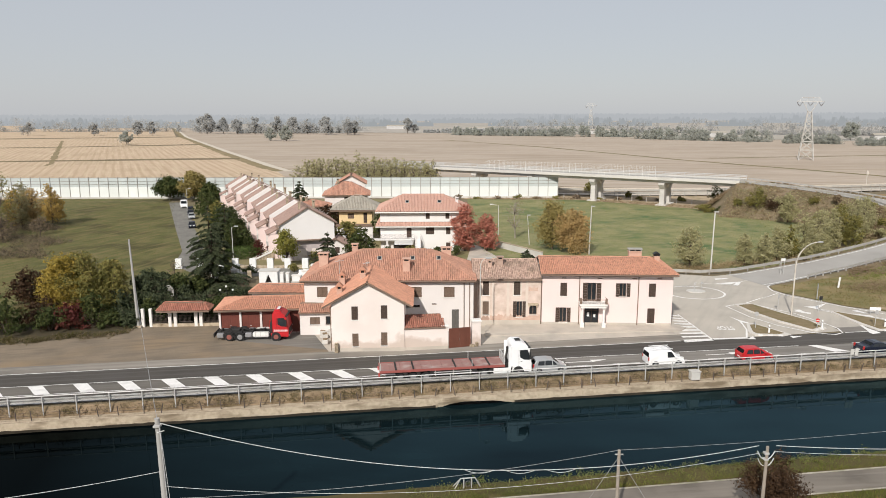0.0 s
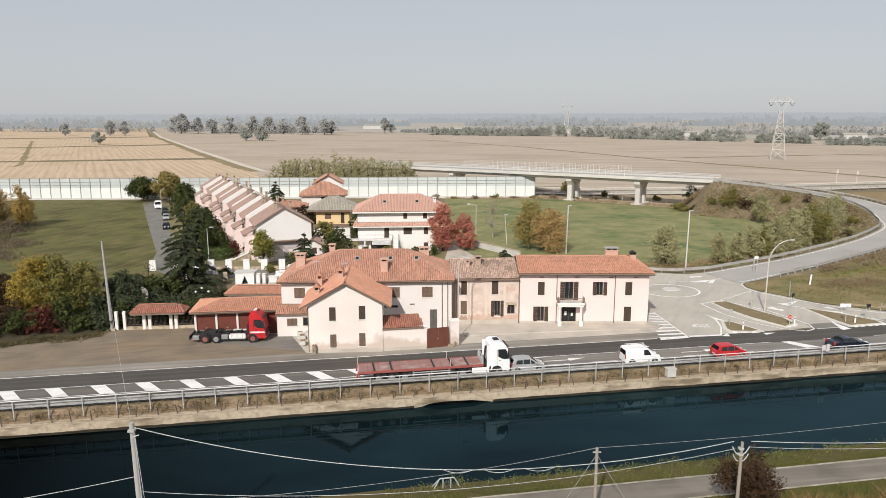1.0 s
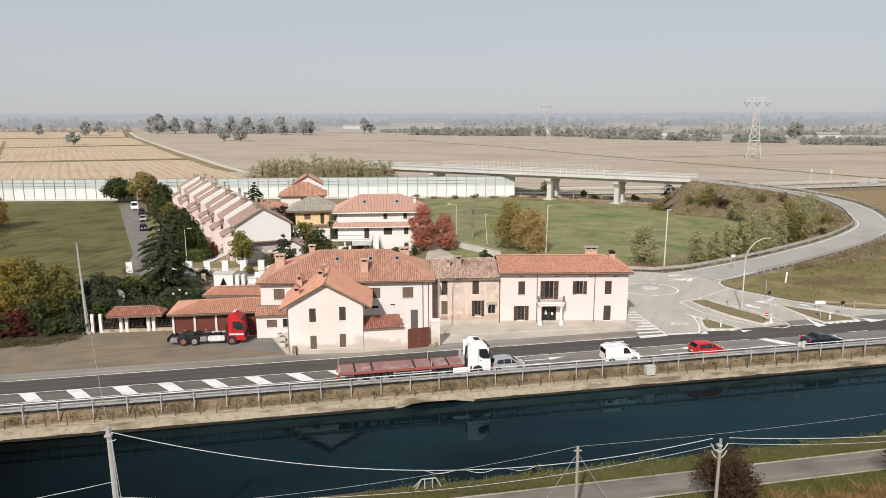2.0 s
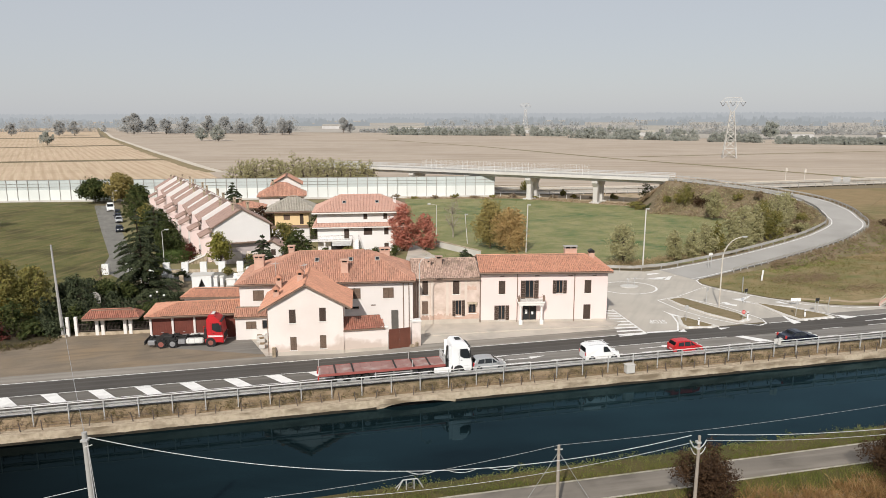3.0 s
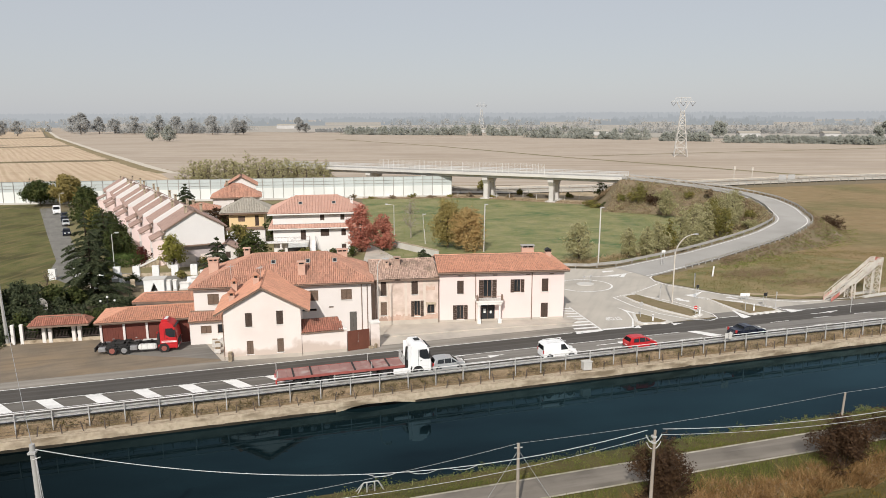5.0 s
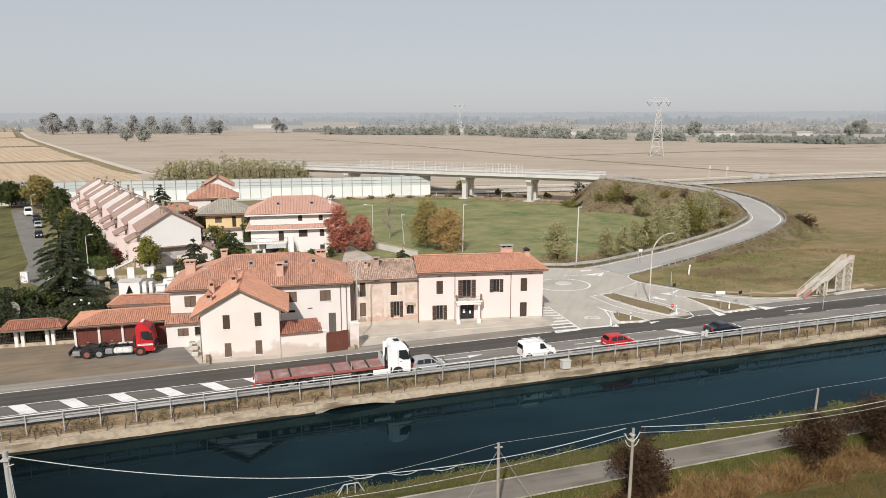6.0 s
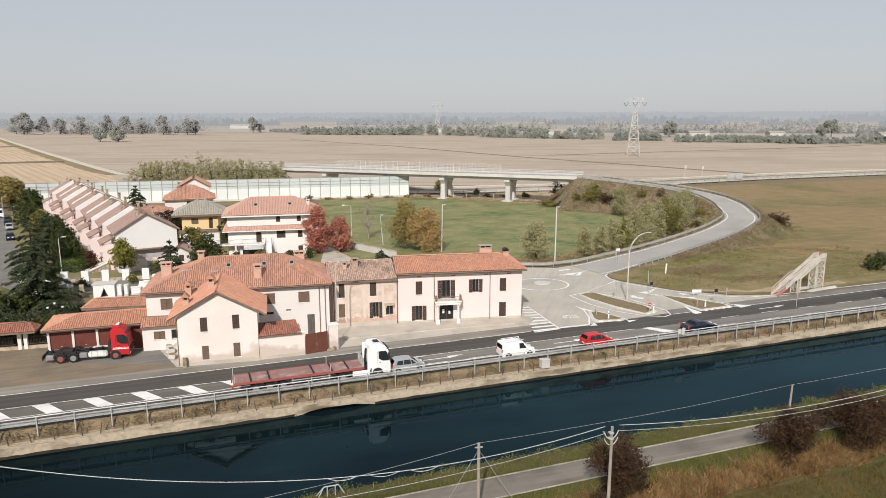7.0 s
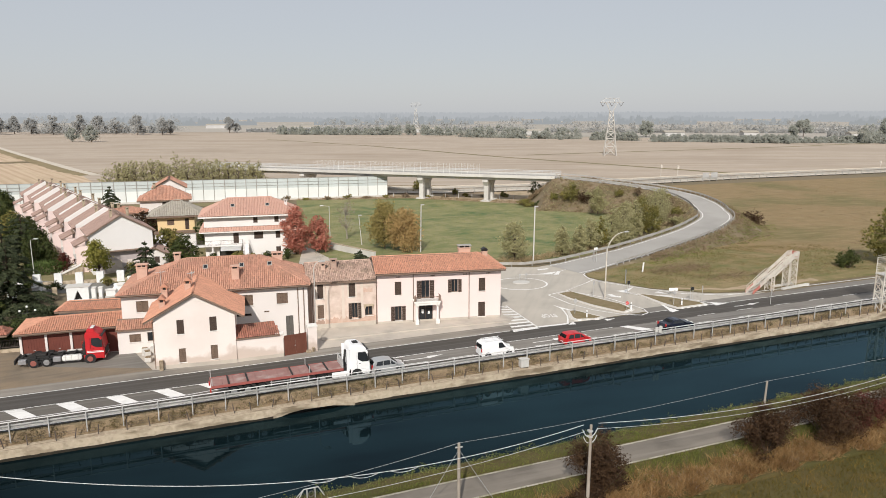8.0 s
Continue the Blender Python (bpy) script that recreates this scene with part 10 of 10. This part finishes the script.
tufts("bank_cover", cc, 0.8, 0.7, 16, 0.15, LEAF["dry_cover"], rng, "brown dry brambles covering the embankment", "brambles")
for k in range(12):
    f = k / 11
    i = int(24 + f * (len(ramp) - 27))
    p, s = ramp[i], sides[i]
    o = -7.0 - random.uniform(0.2, 1.2 * p.z)
    q = p + s * o
    shrub("bank_scrub", q.x, q.y, random.uniform(1.6, 3.2), random.uniform(1.4, 2.4), ("willow", "bramble", "olive")[k % 3], {"willow": "grey-green scrub on the embankment", "bramble": "dry brown scrub on the embankment", "olive": "olive green scrub on the embankment"}[("willow", "bramble", "olive")[k % 3]], 700, 0.26, 200 + k, "embankment scrub", z=max(0.0, p.z - (abs(o) - 5.2) / 1.6) - 0.2)
shrub("bank_scrub", 116.0, 147.5, 3.6, 4.2, "maroon", "dark leafless scrub beside the ramp", 1300, 0.24, 260, "embankment scrub")
shrub("bank_scrub", 84.0, 186.0, 6.5, 3.0, "olive", "tall scrub on the embankment", 1500, 0.28, 261, "embankment scrub", z=2.0, upright=1.0)
shrub("bank_scrub", 87.5, 183.0, 4.5, 2.6, "maroon", "tall brown scrub on the embankment", 1000, 0.26, 262, "embankment scrub", z=1.8, upright=1.0)
shrub("bank_scrub", 74.8, 197.0, 2.6, 3.2, "olive", "low olive bush at the embankment's end", 900, 0.26, 263, "embankment scrub")
shrub("bank_scrub", 78.0, 193.5, 2.0, 2.8, "green", "low olive bush at the embankment's end", 800, 0.26, 264, "embankment scrub")
f_ = rng.uniform(0, 1, 900)
tufts("roadside_scrub", np.stack([38 + f_ * 34, 120.4 + np.maximum(0, f_ - 0.25) * 14.5 + rng.uniform(-0.3, 2.6, 900), 0 * f_], 1), 0.7, 0.85, 14, 0.11, LEAF["bankweed"], rng, "dry weeds beside the guard rail", "weeds")
tree("bank_tree", 86.0, 172.0, 7.6, 2.6, "willow", "tall greyish green scrub tree on the embankment", 2200, 0.26, base=0.2, count=13, seed=303, trunk=0.09, upright=1.0, z=0.6)
g_ = rng.normal(0, 1, (420, 2))
tufts("meadow_brambles", np.concatenate([np.stack([70.5 + g_[:260, 0] * 3.6, 107.5 + g_[:260, 1] * 1.5 + g_[:260, 0] * 0.9, np.zeros(260)], 1), np.stack([79 + g_[260:, 0] * 6.0, 100.5 + g_[260:, 1] * 1.0, np.zeros(160)], 1)]), 0.7, 0.5, 14, 0.11, LEAF["bramble"], rng, "low brown brambles in the meadow", "brambles")
tree("roadside_tree", 110.2, 102.0, 10.6, 4.6, "olive", "broad tree turning yellow beside the road", 3400, 0.34, base=0.8, count=14, seed=300)
shrub("roadside_bush", 100.2, 101.2, 3.3, 2.1, "green", "rounded dark green bush beside the road", 1300, 0.26, 301, category="bush")
rng = np.random.RandomState(77)
fv = np.stack([rng.uniform(8, 118, 9000), rng.uniform(192, 240, 9000), np.zeros(9000)], 1)
edge_v = 229.4 - np.maximum(0, fv[:, 0] - 8) * 0.085 - np.maximum(0, fv[:, 0] - 44) * 0.62
fv = fv[(np.abs(fv[:, 1] - edge_v - 1.5) < 3.2) & (fv[:, 0] < 90)]
blades("flyover_grass", np.repeat(fv, 3, 0) + rng.normal(0, 0.5, (3 * len(fv), 3)) * np.array([1, 1, 0]), 0.55, 0.06, LEAF["dry_cover"], rng, "pale dry grass below the flyover", "grass", 0.8)
gp = thing("fence_post", pose(40, 229.6, 0), "short pale post of a fence below the flyover", "post", "flyover fence posts")
bm = B()
tube(bm, (0, 0, -0.2), (0, 0, 1.5), 0.09, 0.08, 7)
part("shaft", bm, M["concrete_new"], gp)
for k in range(1, 12):
    copy_thing(gp, pose(40 + 4.1 * k, 229.6 - 1.2 * k - 0.06 * k * k, 0))
# trees under and beside the viaduct
for k, (x, y, h) in enumerate(((52, 246, 5.5), (55, 245, 3.0), (62, 232, 2.0), (84, 212, 6.5), (86.5, 209, 5.0), (96.5, 206.5, 4.0), (76, 222, 1.6))):
    shrub("viaduct_bush", x, y, h, h * 0.5, "green" if k % 2 else "olive", "dark bush near the viaduct piers", 600, 0.35, 310 + k, "viaduct bushes", category="bush")
for k in range(30):
    x = -51 + k * 1.62
    tree("copse_tree", x, 247 + (k * 7 % 5) * 3.4, 11.4 + 2.6 * abs(math.sin(k * 1.7)) - 0.04 * abs(k - 12) ** 1.3, 4.2, "pale_wood", "pale yellowish willow-like tree of a copse", 850, 0.37, base=0.1, shape="round", count=11, seed=330 + k, group="copse behind barrier", upright=1.0)
for k in range(14):
    shrub("barrier_bush", -8 + k * 6.5, 229.2 - max(0, k - 7) * 1.3, 0.8 + (k % 3) * 0.4, 1.7, "olive" if k % 2 else "scrub", "low weeds at the foot of the barrier", 200, 0.35, 350 + k, "barrier weeds")

# mesh dish aerial in the garden
da = thing("dish_aerial", pose(-38.9, 96.6, -1.7), "grey mesh dish aerial on a thin mast", "aerial")
bm = B()
tube(bm, (0, 0, -0.1), (0, 0, 3.4), 0.06, n=7)
part("mast", bm, M["dull_steel"], da)
bm = B()
rings = []
for k in range(6):
    q = k / 5 * 1.15
    rings.append([bm.verts.new(pose(-0.1, -0.5, 4.0, 74, 0, -24) @ Vector((q * math.cos(a), q * math.sin(a), 0.28 * q * q))) for a in [i * math.tau / 24 for i in range(24)]])
for a_, b_ in zip(rings, rings[1:]):
    for i in range(24):
        bm.faces.new((a_[i], a_[(i + 1) % 24], b_[(i + 1) % 24], b_[i]))
bmesh.ops.remove_doubles(bm, verts=list(bm.verts), dist=0.001)
bmesh.ops.solidify(bm, geom=list(bm.faces), thickness=0.02)
part("dish", bm, M["dull_steel"], da)
bm = B()
for a in (0, 2.1, 4.2):
    tube(bm, pose(-0.1, -0.5, 4.0, 74, 0, -24) @ Vector((1.1 * math.cos(a), 1.1 * math.sin(a), 0.33)), pose(-0.1, -0.5, 4.0, 74, 0, -24) @ Vector((0, 0, 1.0)), 0.02, n=4)
part("feed_arm", bm, M["dull_steel"], da)

# near bank of the canal
shrub("dark_bush", 22.5, 43.2, 5.3, 2.7, "maroon", "large dark reddish brown bush beside the path", 9600, 0.120, 400, category="bush", z=-0.5)
shrub("dark_bush", 20.2, 41.2, 2.0, 1.6, "maroon", "low dark brown bush beside the path", 2106, 0.104, 407, category="bush", z=-0.5)
shrub("dark_bush", 39.2, 46.0, 4.3, 2.9, "maroon", "dark brown bush beside the path", 8200, 0.120, 402, category="bush", z=-0.5)
shrub("dark_bush", 46.2, 47.2, 4.4, 3.6, "maroon", "broad dark brown bush beside the path", 9000, 0.128, 403, category="bush", z=-0.5)
shrub("dark_bush", 50.0, 47.6, 3.6, 2.6, "maroon_red", "dark crimson bush beside the path", 5616, 0.120, 404, category="bush", z=-0.5)
shrub("dark_bush", 56.0, 48.6, 4.0, 3.4, "maroon", "broad dark brown bush beside the path", 5967, 0.128, 405, category="bush", z=-0.5)
shrub("dark_bush", 62.5, 49.6, 4.2, 3.4, "maroon_red", "dark crimson bush beside the path", 5265, 0.128, 406, category="bush", z=-0.5)
rng = np.random.RandomState(77)


def strip_points(n_, u0, u1, v0, v1, z0, z1, rng, clump=0.5):
    u, f = rng.uniform(u0, u1, n_), rng.uniform(0, 1, n_)
    keep = (np.sin(u * 0.9) + np.sin(u * 0.37 + 1.3) + np.sin(u * 2.3)) * clump + rng.normal(0, 0.8, n_) > -0.7
    u, f = u[keep], f[keep]
    v, z = v0 + (v1 - v0) * f, z0 + (z1 - z0) * f
    return np.stack([u * CT - v * ST, u * ST + v * CT, z], 1)


def noise_field(P, s_):
    return np.sin(P[:, 0] * s_ * 2.1 + 1.3) * np.sin(P[:, 1] * s_ * 3.1) + 0.6 * np.sin((P[:, 0] + P[:, 1]) * s_ * 5.7) + np.random.RandomState(3).normal(0, 0.7, len(P))


def ragged_strip(n_, u0, u1, v0, v1, z, rng):
    """Clumped growth along a strip whose edges wander."""
    u = rng.uniform(u0, u1, n_)
    wob = 0.45 * np.sin(u * 0.8) + 0.3 * np.sin(u * 1.9 + 1) + 0.2 * np.sin(u * 4.3)
    v = v0 + (v1 - v0 + wob) * rng.uniform(0, 1, n_) - 0.3 * np.sin(u * 1.3)
    keep = np.sin(u * 2.1 + v * 1.7) + np.sin(u * 5.3 - v * 3.1) + rng.normal(0, 0.7, n_) > -0.5
    u, v = u[keep], v[keep]
    return np.stack([u * CT - v * ST, u * ST + v * CT, 0 * u + z], 1)


blades("canal_grass", strip_points(90000, 4, 120, 45.5, 49.2, -0.42, -1.6, rng), 0.3, 0.022, LEAF["lush"], rng, "tufts of green grass on the canal's edge", "grass")
blades("tall_canal_grass", ragged_strip(9000, 4, 120, 46.4, 48.2, -0.8, rng), 0.34, 0.02, LEAF["blade"], rng, "tall yellowing grass on the canal's edge", "grass", 0.4)
tufts("canal_fringe", strip_points(2200, 6, 120, 48.2, 49.15, -0.9, -1.6, rng, 0.8), 0.24, 0.34, 16, 0.055, LEAF["fringe"], rng, "pale green leafy fringe at the water's edge", "weeds")
tufts("canal_weeds", ragged_strip(1300, 4, 120, 45.9, 48.6, -0.75, rng), 0.35, 0.35, 14, 0.06, LEAF["lush"], rng, "dark green weeds on the canal's edge", "weeds")
blades("verge_grass", strip_points(40000, 14, 120, 39.6, 42.2, -0.62, -0.4, rng), 0.34, 0.022, LEAF["lush"], rng, "green grass beside the path", "grass")
blades("reeds", ragged_strip(70000, 20, 120, 37.3, 40.2, -0.7, rng), 0.78, 0.026, LEAF["reed"], rng, "dry brown reeds along a ditch", "reeds", 0.75)
tufts("ditch_weeds", ragged_strip(1500, 18, 120, 37.5, 40.3, -0.7, rng), 0.5, 0.6, 14, 0.07, LEAF["bramble"], rng, "brown dead weeds among the reeds", "weeds")
strip("ditch", 36.9, 37.14, -1.16, M["litter"], u0=8, u1=140, step=4, label="narrow ditch floor beside the reeds, its shadow line in the dark colour", category="ditch")
blades("rough_sward", strip_points(90000, 8, 120, 26, 36.85, -0.72, -0.7, rng, 0.25), 0.3, 0.022, LEAF["bank_sward"], rng, "rough brownish green grass", "grass", 0.6)
blades("bank_weeds", strip_points(40000, -70, 150, 66.42, 67.15, -0.86, -0.06, rng), 0.26, 0.016, LEAF["bankweed"], rng, "dry straw and weeds on the canal bank", "weeds", 1.1)
blades("bank_roots", strip_points(8000, -70, 150, 66.3, 67.15, -0.7, -0.05, rng), 0.34, 0.022, LEAF["brush"], rng, "dark dead stalks on the canal bank", "weeds", 1.0)
tufts("bank_litter", strip_points(900, -70, 150, 66.3, 67.1, -0.7, -0.1, rng, 1.0), 0.35, 0.38, 22, 0.05, LEAF["sward"], rng, "olive weed tufts on the canal bank", "weeds")
yx = rng.uniform(-92, -40, 9000)
edge_y = 70.2 + (yx + 92) * 0.27 + 0.5 * np.sin(yx * 0.9) + 0.35 * np.sin(yx * 2.3)
yp = np.stack([yx, edge_y + rng.normal(0.6, 0.55, 9000), 0 * yx], 1)
tufts("yard_weeds", yp[::6], 0.4, 0.45, 12, 0.07, LEAF["sward"], rng, "low dark weeds at the yard's edge", "weeds")
blades("yard_litter", yp[::2], 0.28, 0.03, LEAF["scrub"], rng, "dry stalks and fallen leaves at the yard's edge", "weeds", 1.0)
xm = np.stack([rng.uniform(-110, -52, 60000), rng.uniform(100, 222, 60000)], 1)
keep = xm[:, 0] < -58 - (xm[:, 1] - 140) * 0.34
blades("west_meadow_grass", np.concatenate([xm[keep], np.zeros((keep.sum(), 1))], 1), 0.07, 0.07, LEAF["west"], rng, "rough olive meadow grass", "grass", 0.7)
xm = np.stack([rng.uniform(60, 240, 70000), rng.uniform(92, 240, 70000)], 1)
keep = (noise_field(xm, 0.06) > 0.0) & (xm[:, 1] < 100 + (xm[:, 0] - 60) * 1.1) & ((xm[:, 0] > 122) | (xm[:, 1] < 122 + (xm[:, 0] - 90) * 0.9))
blades("dry_meadow_grass", np.concatenate([xm[keep], np.zeros((keep.sum(), 1))], 1), 0.15, 0.05, LEAF["bankweed"], rng, "wispy dry meadow grass", "grass", 0.7)
xy = np.stack([rng.uniform(8, 100, 60000), rng.uniform(118, 228, 60000)], 1)
keep = (xy[:, 1] > 122 + np.maximum(0, xy[:, 0] - 58) * 0.9) & (xy[:, 0] < 98 - np.maximum(0, xy[:, 1] - 175) * 0.9) & (xy[:, 1] < 226 - np.maximum(0, xy[:, 0] - 40) * 0.45)
xm = np.stack([rng.uniform(62, 210, 5200), rng.uniform(93, 236, 5200), np.zeros(5200)], 1)
keep2 = (xm[:, 1] < 100 + (xm[:, 0] - 60) * 1.1) & ((xm[:, 0] > 124) | (xm[:, 1] < 120 + (xm[:, 0] - 90) * 0.9)) & (xm[:, 1] > 95 + (xm[:, 0] - 74) * 0.15)
tufts("meadow_tufts", xm[keep2][::2], 0.5, 0.22, 9, 0.1, LEAF["bramble"], rng, "brown dry tufts on the meadow", "grass")
blades("meadow_grass", np.concatenate([xy[keep], np.zeros((keep.sum(), 1))], 1), 0.09, 0.06, LEAF["blade"], rng, "short green meadow grass blades", "grass", 0.6)
xm = np.stack([rng.uniform(52, 112, 40000), rng.uniform(92, 124, 40000)], 1)
keep = (xm[:, 1] > 107 - (xm[:, 0] - 52) * 1.6) & (xm[:, 1] > 95.5 + np.maximum(0, xm[:, 0] - 80) * 0.15) & (xm[:, 1] < 107.6 + (xm[:, 0] - 52) * 0.52) & (noise_field(xm, 0.11) > -0.2)
blades("verge_sward", np.concatenate([xm[keep], np.zeros((keep.sum(), 1))], 1), 0.22, 0.045, LEAF["sward_green"], rng, "rough olive green grass on the verge", "grass", 0.7)

# ---- the distance: field trees, woods, and misty horizon ----
def crown_at(cx, cy, h, w, n_, rng):
    """Leaf places of one far tree, full down to the ground, with a ragged top."""
    k = 26
    f = rng.uniform(0, 1, k)
    a, q = rng.uniform(0, math.tau, k), rng.uniform(0, 1, k) ** 0.6
    wd = w * np.sin(math.pi * (0.26 + 0.66 * f)) * q
    C = np.stack([cx + np.cos(a) * wd, cy + np.sin(a) * wd, h * (0.1 + 0.82 * f)], 1)
    R = h * rng.uniform(0.09, 0.18, k) * (1.15 - 0.4 * f)
    i = rng.randint(0, k, n_)
    d = rng.normal(size=(n_, 3))
    d /= np.linalg.norm(d, axis=1, keepdims=True)
    return C[i] + d * R[i, None] * rng.uniform(0.1, 1.15, (n_, 1)) ** 0.5 * np.array([1, 1, 1.2]), d + rng.normal(0, 0.5, (n_, 3))


def far_tree(x, y, h, seed):
    rng = np.random.RandomState(seed)
    t = thing("far_tree", pose(x, y, 0), "distant hazy tree standing in the fields", "tree", "far field trees")
    bm = B()
    tube(bm, (0, 0, -0.2), (0, 0, h * 0.5), h * 0.025, h * 0.012, 7)
    part("trunk", bm, M["bark"], t)
    P, N = crown_at(0, 0, h, h * rng.uniform(0.36, 0.48), 2200, rng)
    N = N * 0.15 + np.array([-0.28, -0.75, 0.6])
    P[:, 2] = P[:, 2] * 0.86 + h * 0.13
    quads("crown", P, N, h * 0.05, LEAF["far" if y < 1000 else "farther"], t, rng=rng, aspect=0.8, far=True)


for k, (x, y, h) in enumerate([(-610, 1035, 20), (-515, 1040, 18), (-455, 1050, 22), (-432, 1046, 21), (-315, 700, 14), (-196, 800, 15), (-176, 790, 17), (-56, 1120, 24), (-45, 1130, 15), (-420, 1280, 24), (-405, 1180, 28), (-375, 1120, 32), (-358, 1150, 26), (590, 560, 17), (497, 585, 16), (20, 1050, 13), (-330, 1130, 24), (-296, 1110, 27), (-262, 1120, 29), (-236, 1110, 26), (-212, 1100, 24), (-176, 1060, 27), (-142, 1050, 25), (-133, 1062, 21), (440, 760, 20), (610, 700, 22), (668, 640, 24)]):
    far_tree(x, y, h, 500 + k)


def wood(name, rows_, label, seed, mk="far", per=380):
    """Far woods: one mass of leaves along lines (x0, y0, x1, y1, low height, high height, depth)."""
    rng = np.random.RandomState(seed)
    P, N = [], []
    for x0, y0, x1, y1, h0, h1, dep in rows_:
        L_ = math.hypot(x1 - x0, y1 - y0)
        s = 0.0
        while s < L_:
            stand = 0.5 + 0.5 * math.sin(s * 0.045 + x0) * math.sin(s * 0.017 + y0)
            h = h0 + (h1 - h0) * (0.55 * stand + 0.45 * rng.uniform()) if rng.uniform() > 0.25 else h0 * rng.uniform(0.6, 1.1)
            w = h * rng.uniform(0.3, 0.5)
            if rng.uniform() > 0.1:
                d = rng.normal(0, dep)
                p_, n_ = crown_at(x0 + (x1 - x0) * s / L_ + (y1 - y0) / L_ * d, y0 + (y1 - y0) * s / L_ - (x1 - x0) / L_ * d, h, w, per, rng)
                P.append(p_), N.append(n_ * 0.15 + np.array([-0.28, -0.75, 0.6]))
            s += w * rng.uniform(0.4, 1.0)
        m_ = int(L_ * 26)                       # bushes between the trunks
        f = rng.uniform(0, 1, m_)
        hh = h0 * (0.5 + 0.45 * np.sin(f * L_ * 0.09) * np.sin(f * L_ * 0.031 + 2))
        keep = np.sin(f * L_ * 0.05 + y0) + np.sin(f * L_ * 0.021) > -0.7
        q = np.stack([x0 + (x1 - x0) * f + rng.normal(0, dep * 0.6, m_), y0 + (y1 - y0) * f + rng.normal(0, dep * 0.6, m_), hh * rng.uniform(0, 1, m_)], 1)[keep]
        P.append(q), N.append(0.3 * rng.normal(size=q.shape) + np.array([-0.28, -0.75, 0.6]))
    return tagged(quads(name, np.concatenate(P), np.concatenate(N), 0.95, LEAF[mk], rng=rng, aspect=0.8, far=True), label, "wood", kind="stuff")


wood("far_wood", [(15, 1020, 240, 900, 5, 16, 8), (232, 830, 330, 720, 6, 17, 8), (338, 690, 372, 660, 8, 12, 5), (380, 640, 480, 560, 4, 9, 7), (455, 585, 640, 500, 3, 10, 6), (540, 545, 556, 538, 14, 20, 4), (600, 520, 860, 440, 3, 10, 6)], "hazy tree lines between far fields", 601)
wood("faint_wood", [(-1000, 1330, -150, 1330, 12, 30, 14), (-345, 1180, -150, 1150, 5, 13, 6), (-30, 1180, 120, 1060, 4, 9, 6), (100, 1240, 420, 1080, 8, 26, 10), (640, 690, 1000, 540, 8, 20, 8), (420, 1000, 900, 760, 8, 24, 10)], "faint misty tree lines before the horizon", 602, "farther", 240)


# misty horizon: plain glowing backdrops far behind everything, the mist put into their colour
def horizon(name, dist, h0, h1, colour, label, seed, gaps=0.0, a0=-60.0, a1=75.0, step=0.02):
    rng = np.random.RandomState(seed)
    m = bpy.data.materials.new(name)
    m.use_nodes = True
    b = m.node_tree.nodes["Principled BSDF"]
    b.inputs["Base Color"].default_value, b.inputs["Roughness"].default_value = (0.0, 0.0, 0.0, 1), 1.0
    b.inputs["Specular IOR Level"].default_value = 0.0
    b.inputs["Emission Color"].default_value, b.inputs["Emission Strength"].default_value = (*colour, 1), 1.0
    n_ = int((a1 - a0) / step)
    top = np.full(n_ + 1, h0 * 0.6)
    t = a0
    while t < a1:                       # crown after crown
        w = rng.uniform(0.06, 0.14) if rng.uniform() < 0.7 else rng.uniform(0.16, 0.4)
        stand = 0.5 + 0.5 * math.sin(t * 0.55 + seed) * math.sin(t * 0.21 + 2 * seed)
        if stand > gaps:
            hh = h0 + (h1 - h0) * rng.uniform(0.25, 1.0) * (0.35 + 0.65 * stand)
            i0, i1 = int((t - a0) / step), int((t + w - a0) / step)
            for i in range(max(0, i0), min(n_, i1) + 1):
                q = (i - (i0 + i1) / 2) / max(1, (i1 - i0) / 2)
                top[i] = max(top[i], hh * (1 - 0.3 * abs(q) ** 2.4) + rng.uniform(-1.6, 1.6))
        t += w * rng.uniform(0.45, 1.0)
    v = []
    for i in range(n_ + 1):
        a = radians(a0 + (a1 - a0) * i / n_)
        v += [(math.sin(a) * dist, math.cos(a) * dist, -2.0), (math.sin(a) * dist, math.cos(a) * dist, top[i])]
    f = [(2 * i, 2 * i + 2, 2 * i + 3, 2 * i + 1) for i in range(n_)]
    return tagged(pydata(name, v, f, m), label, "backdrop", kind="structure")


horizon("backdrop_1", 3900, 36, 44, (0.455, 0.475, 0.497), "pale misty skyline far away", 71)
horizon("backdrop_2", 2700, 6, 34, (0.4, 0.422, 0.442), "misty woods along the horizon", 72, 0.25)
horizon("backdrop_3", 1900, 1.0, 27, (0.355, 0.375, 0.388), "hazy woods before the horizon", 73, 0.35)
# far farm sheds
for k, (x, y, w, h) in enumerate(((215, 1075, 46, 5), (330, 900, 30, 5), (475, 775, 24, 5), (560, 740, 18, 5), (640, 660, 16, 5), (800, 900, 60, 8), (900, 860, 40, 8), (40, 1250, 40, 6), (-120, 1500, 60, 7))):
    fs = thing("far_shed", pose(x, y, 0, 0, 0, -15), "distant pale low farm shed", "shed", "far sheds")
    bm = B()
    box(bm, 0, 0, 0, w, 14, h)
    part("wall", bm, M["shed_wall"], fs)
    bm = B()
    vs = [[bm.verts.new((xx, yy, zz)) for yy, zz in ((-0.6, h), (14.6, h), (7, h + 2.2))] for xx in (-0.6, w + 0.6)]
    bm.faces.new(vs[0][::-1]), bm.faces.new(vs[1])
    for i in range(3):
        bm.faces.new((vs[0][i], vs[0][(i + 1) % 3], vs[1][(i + 1) % 3], vs[1][i]))
    part("roof", bm, M["tile_grey"], fs)
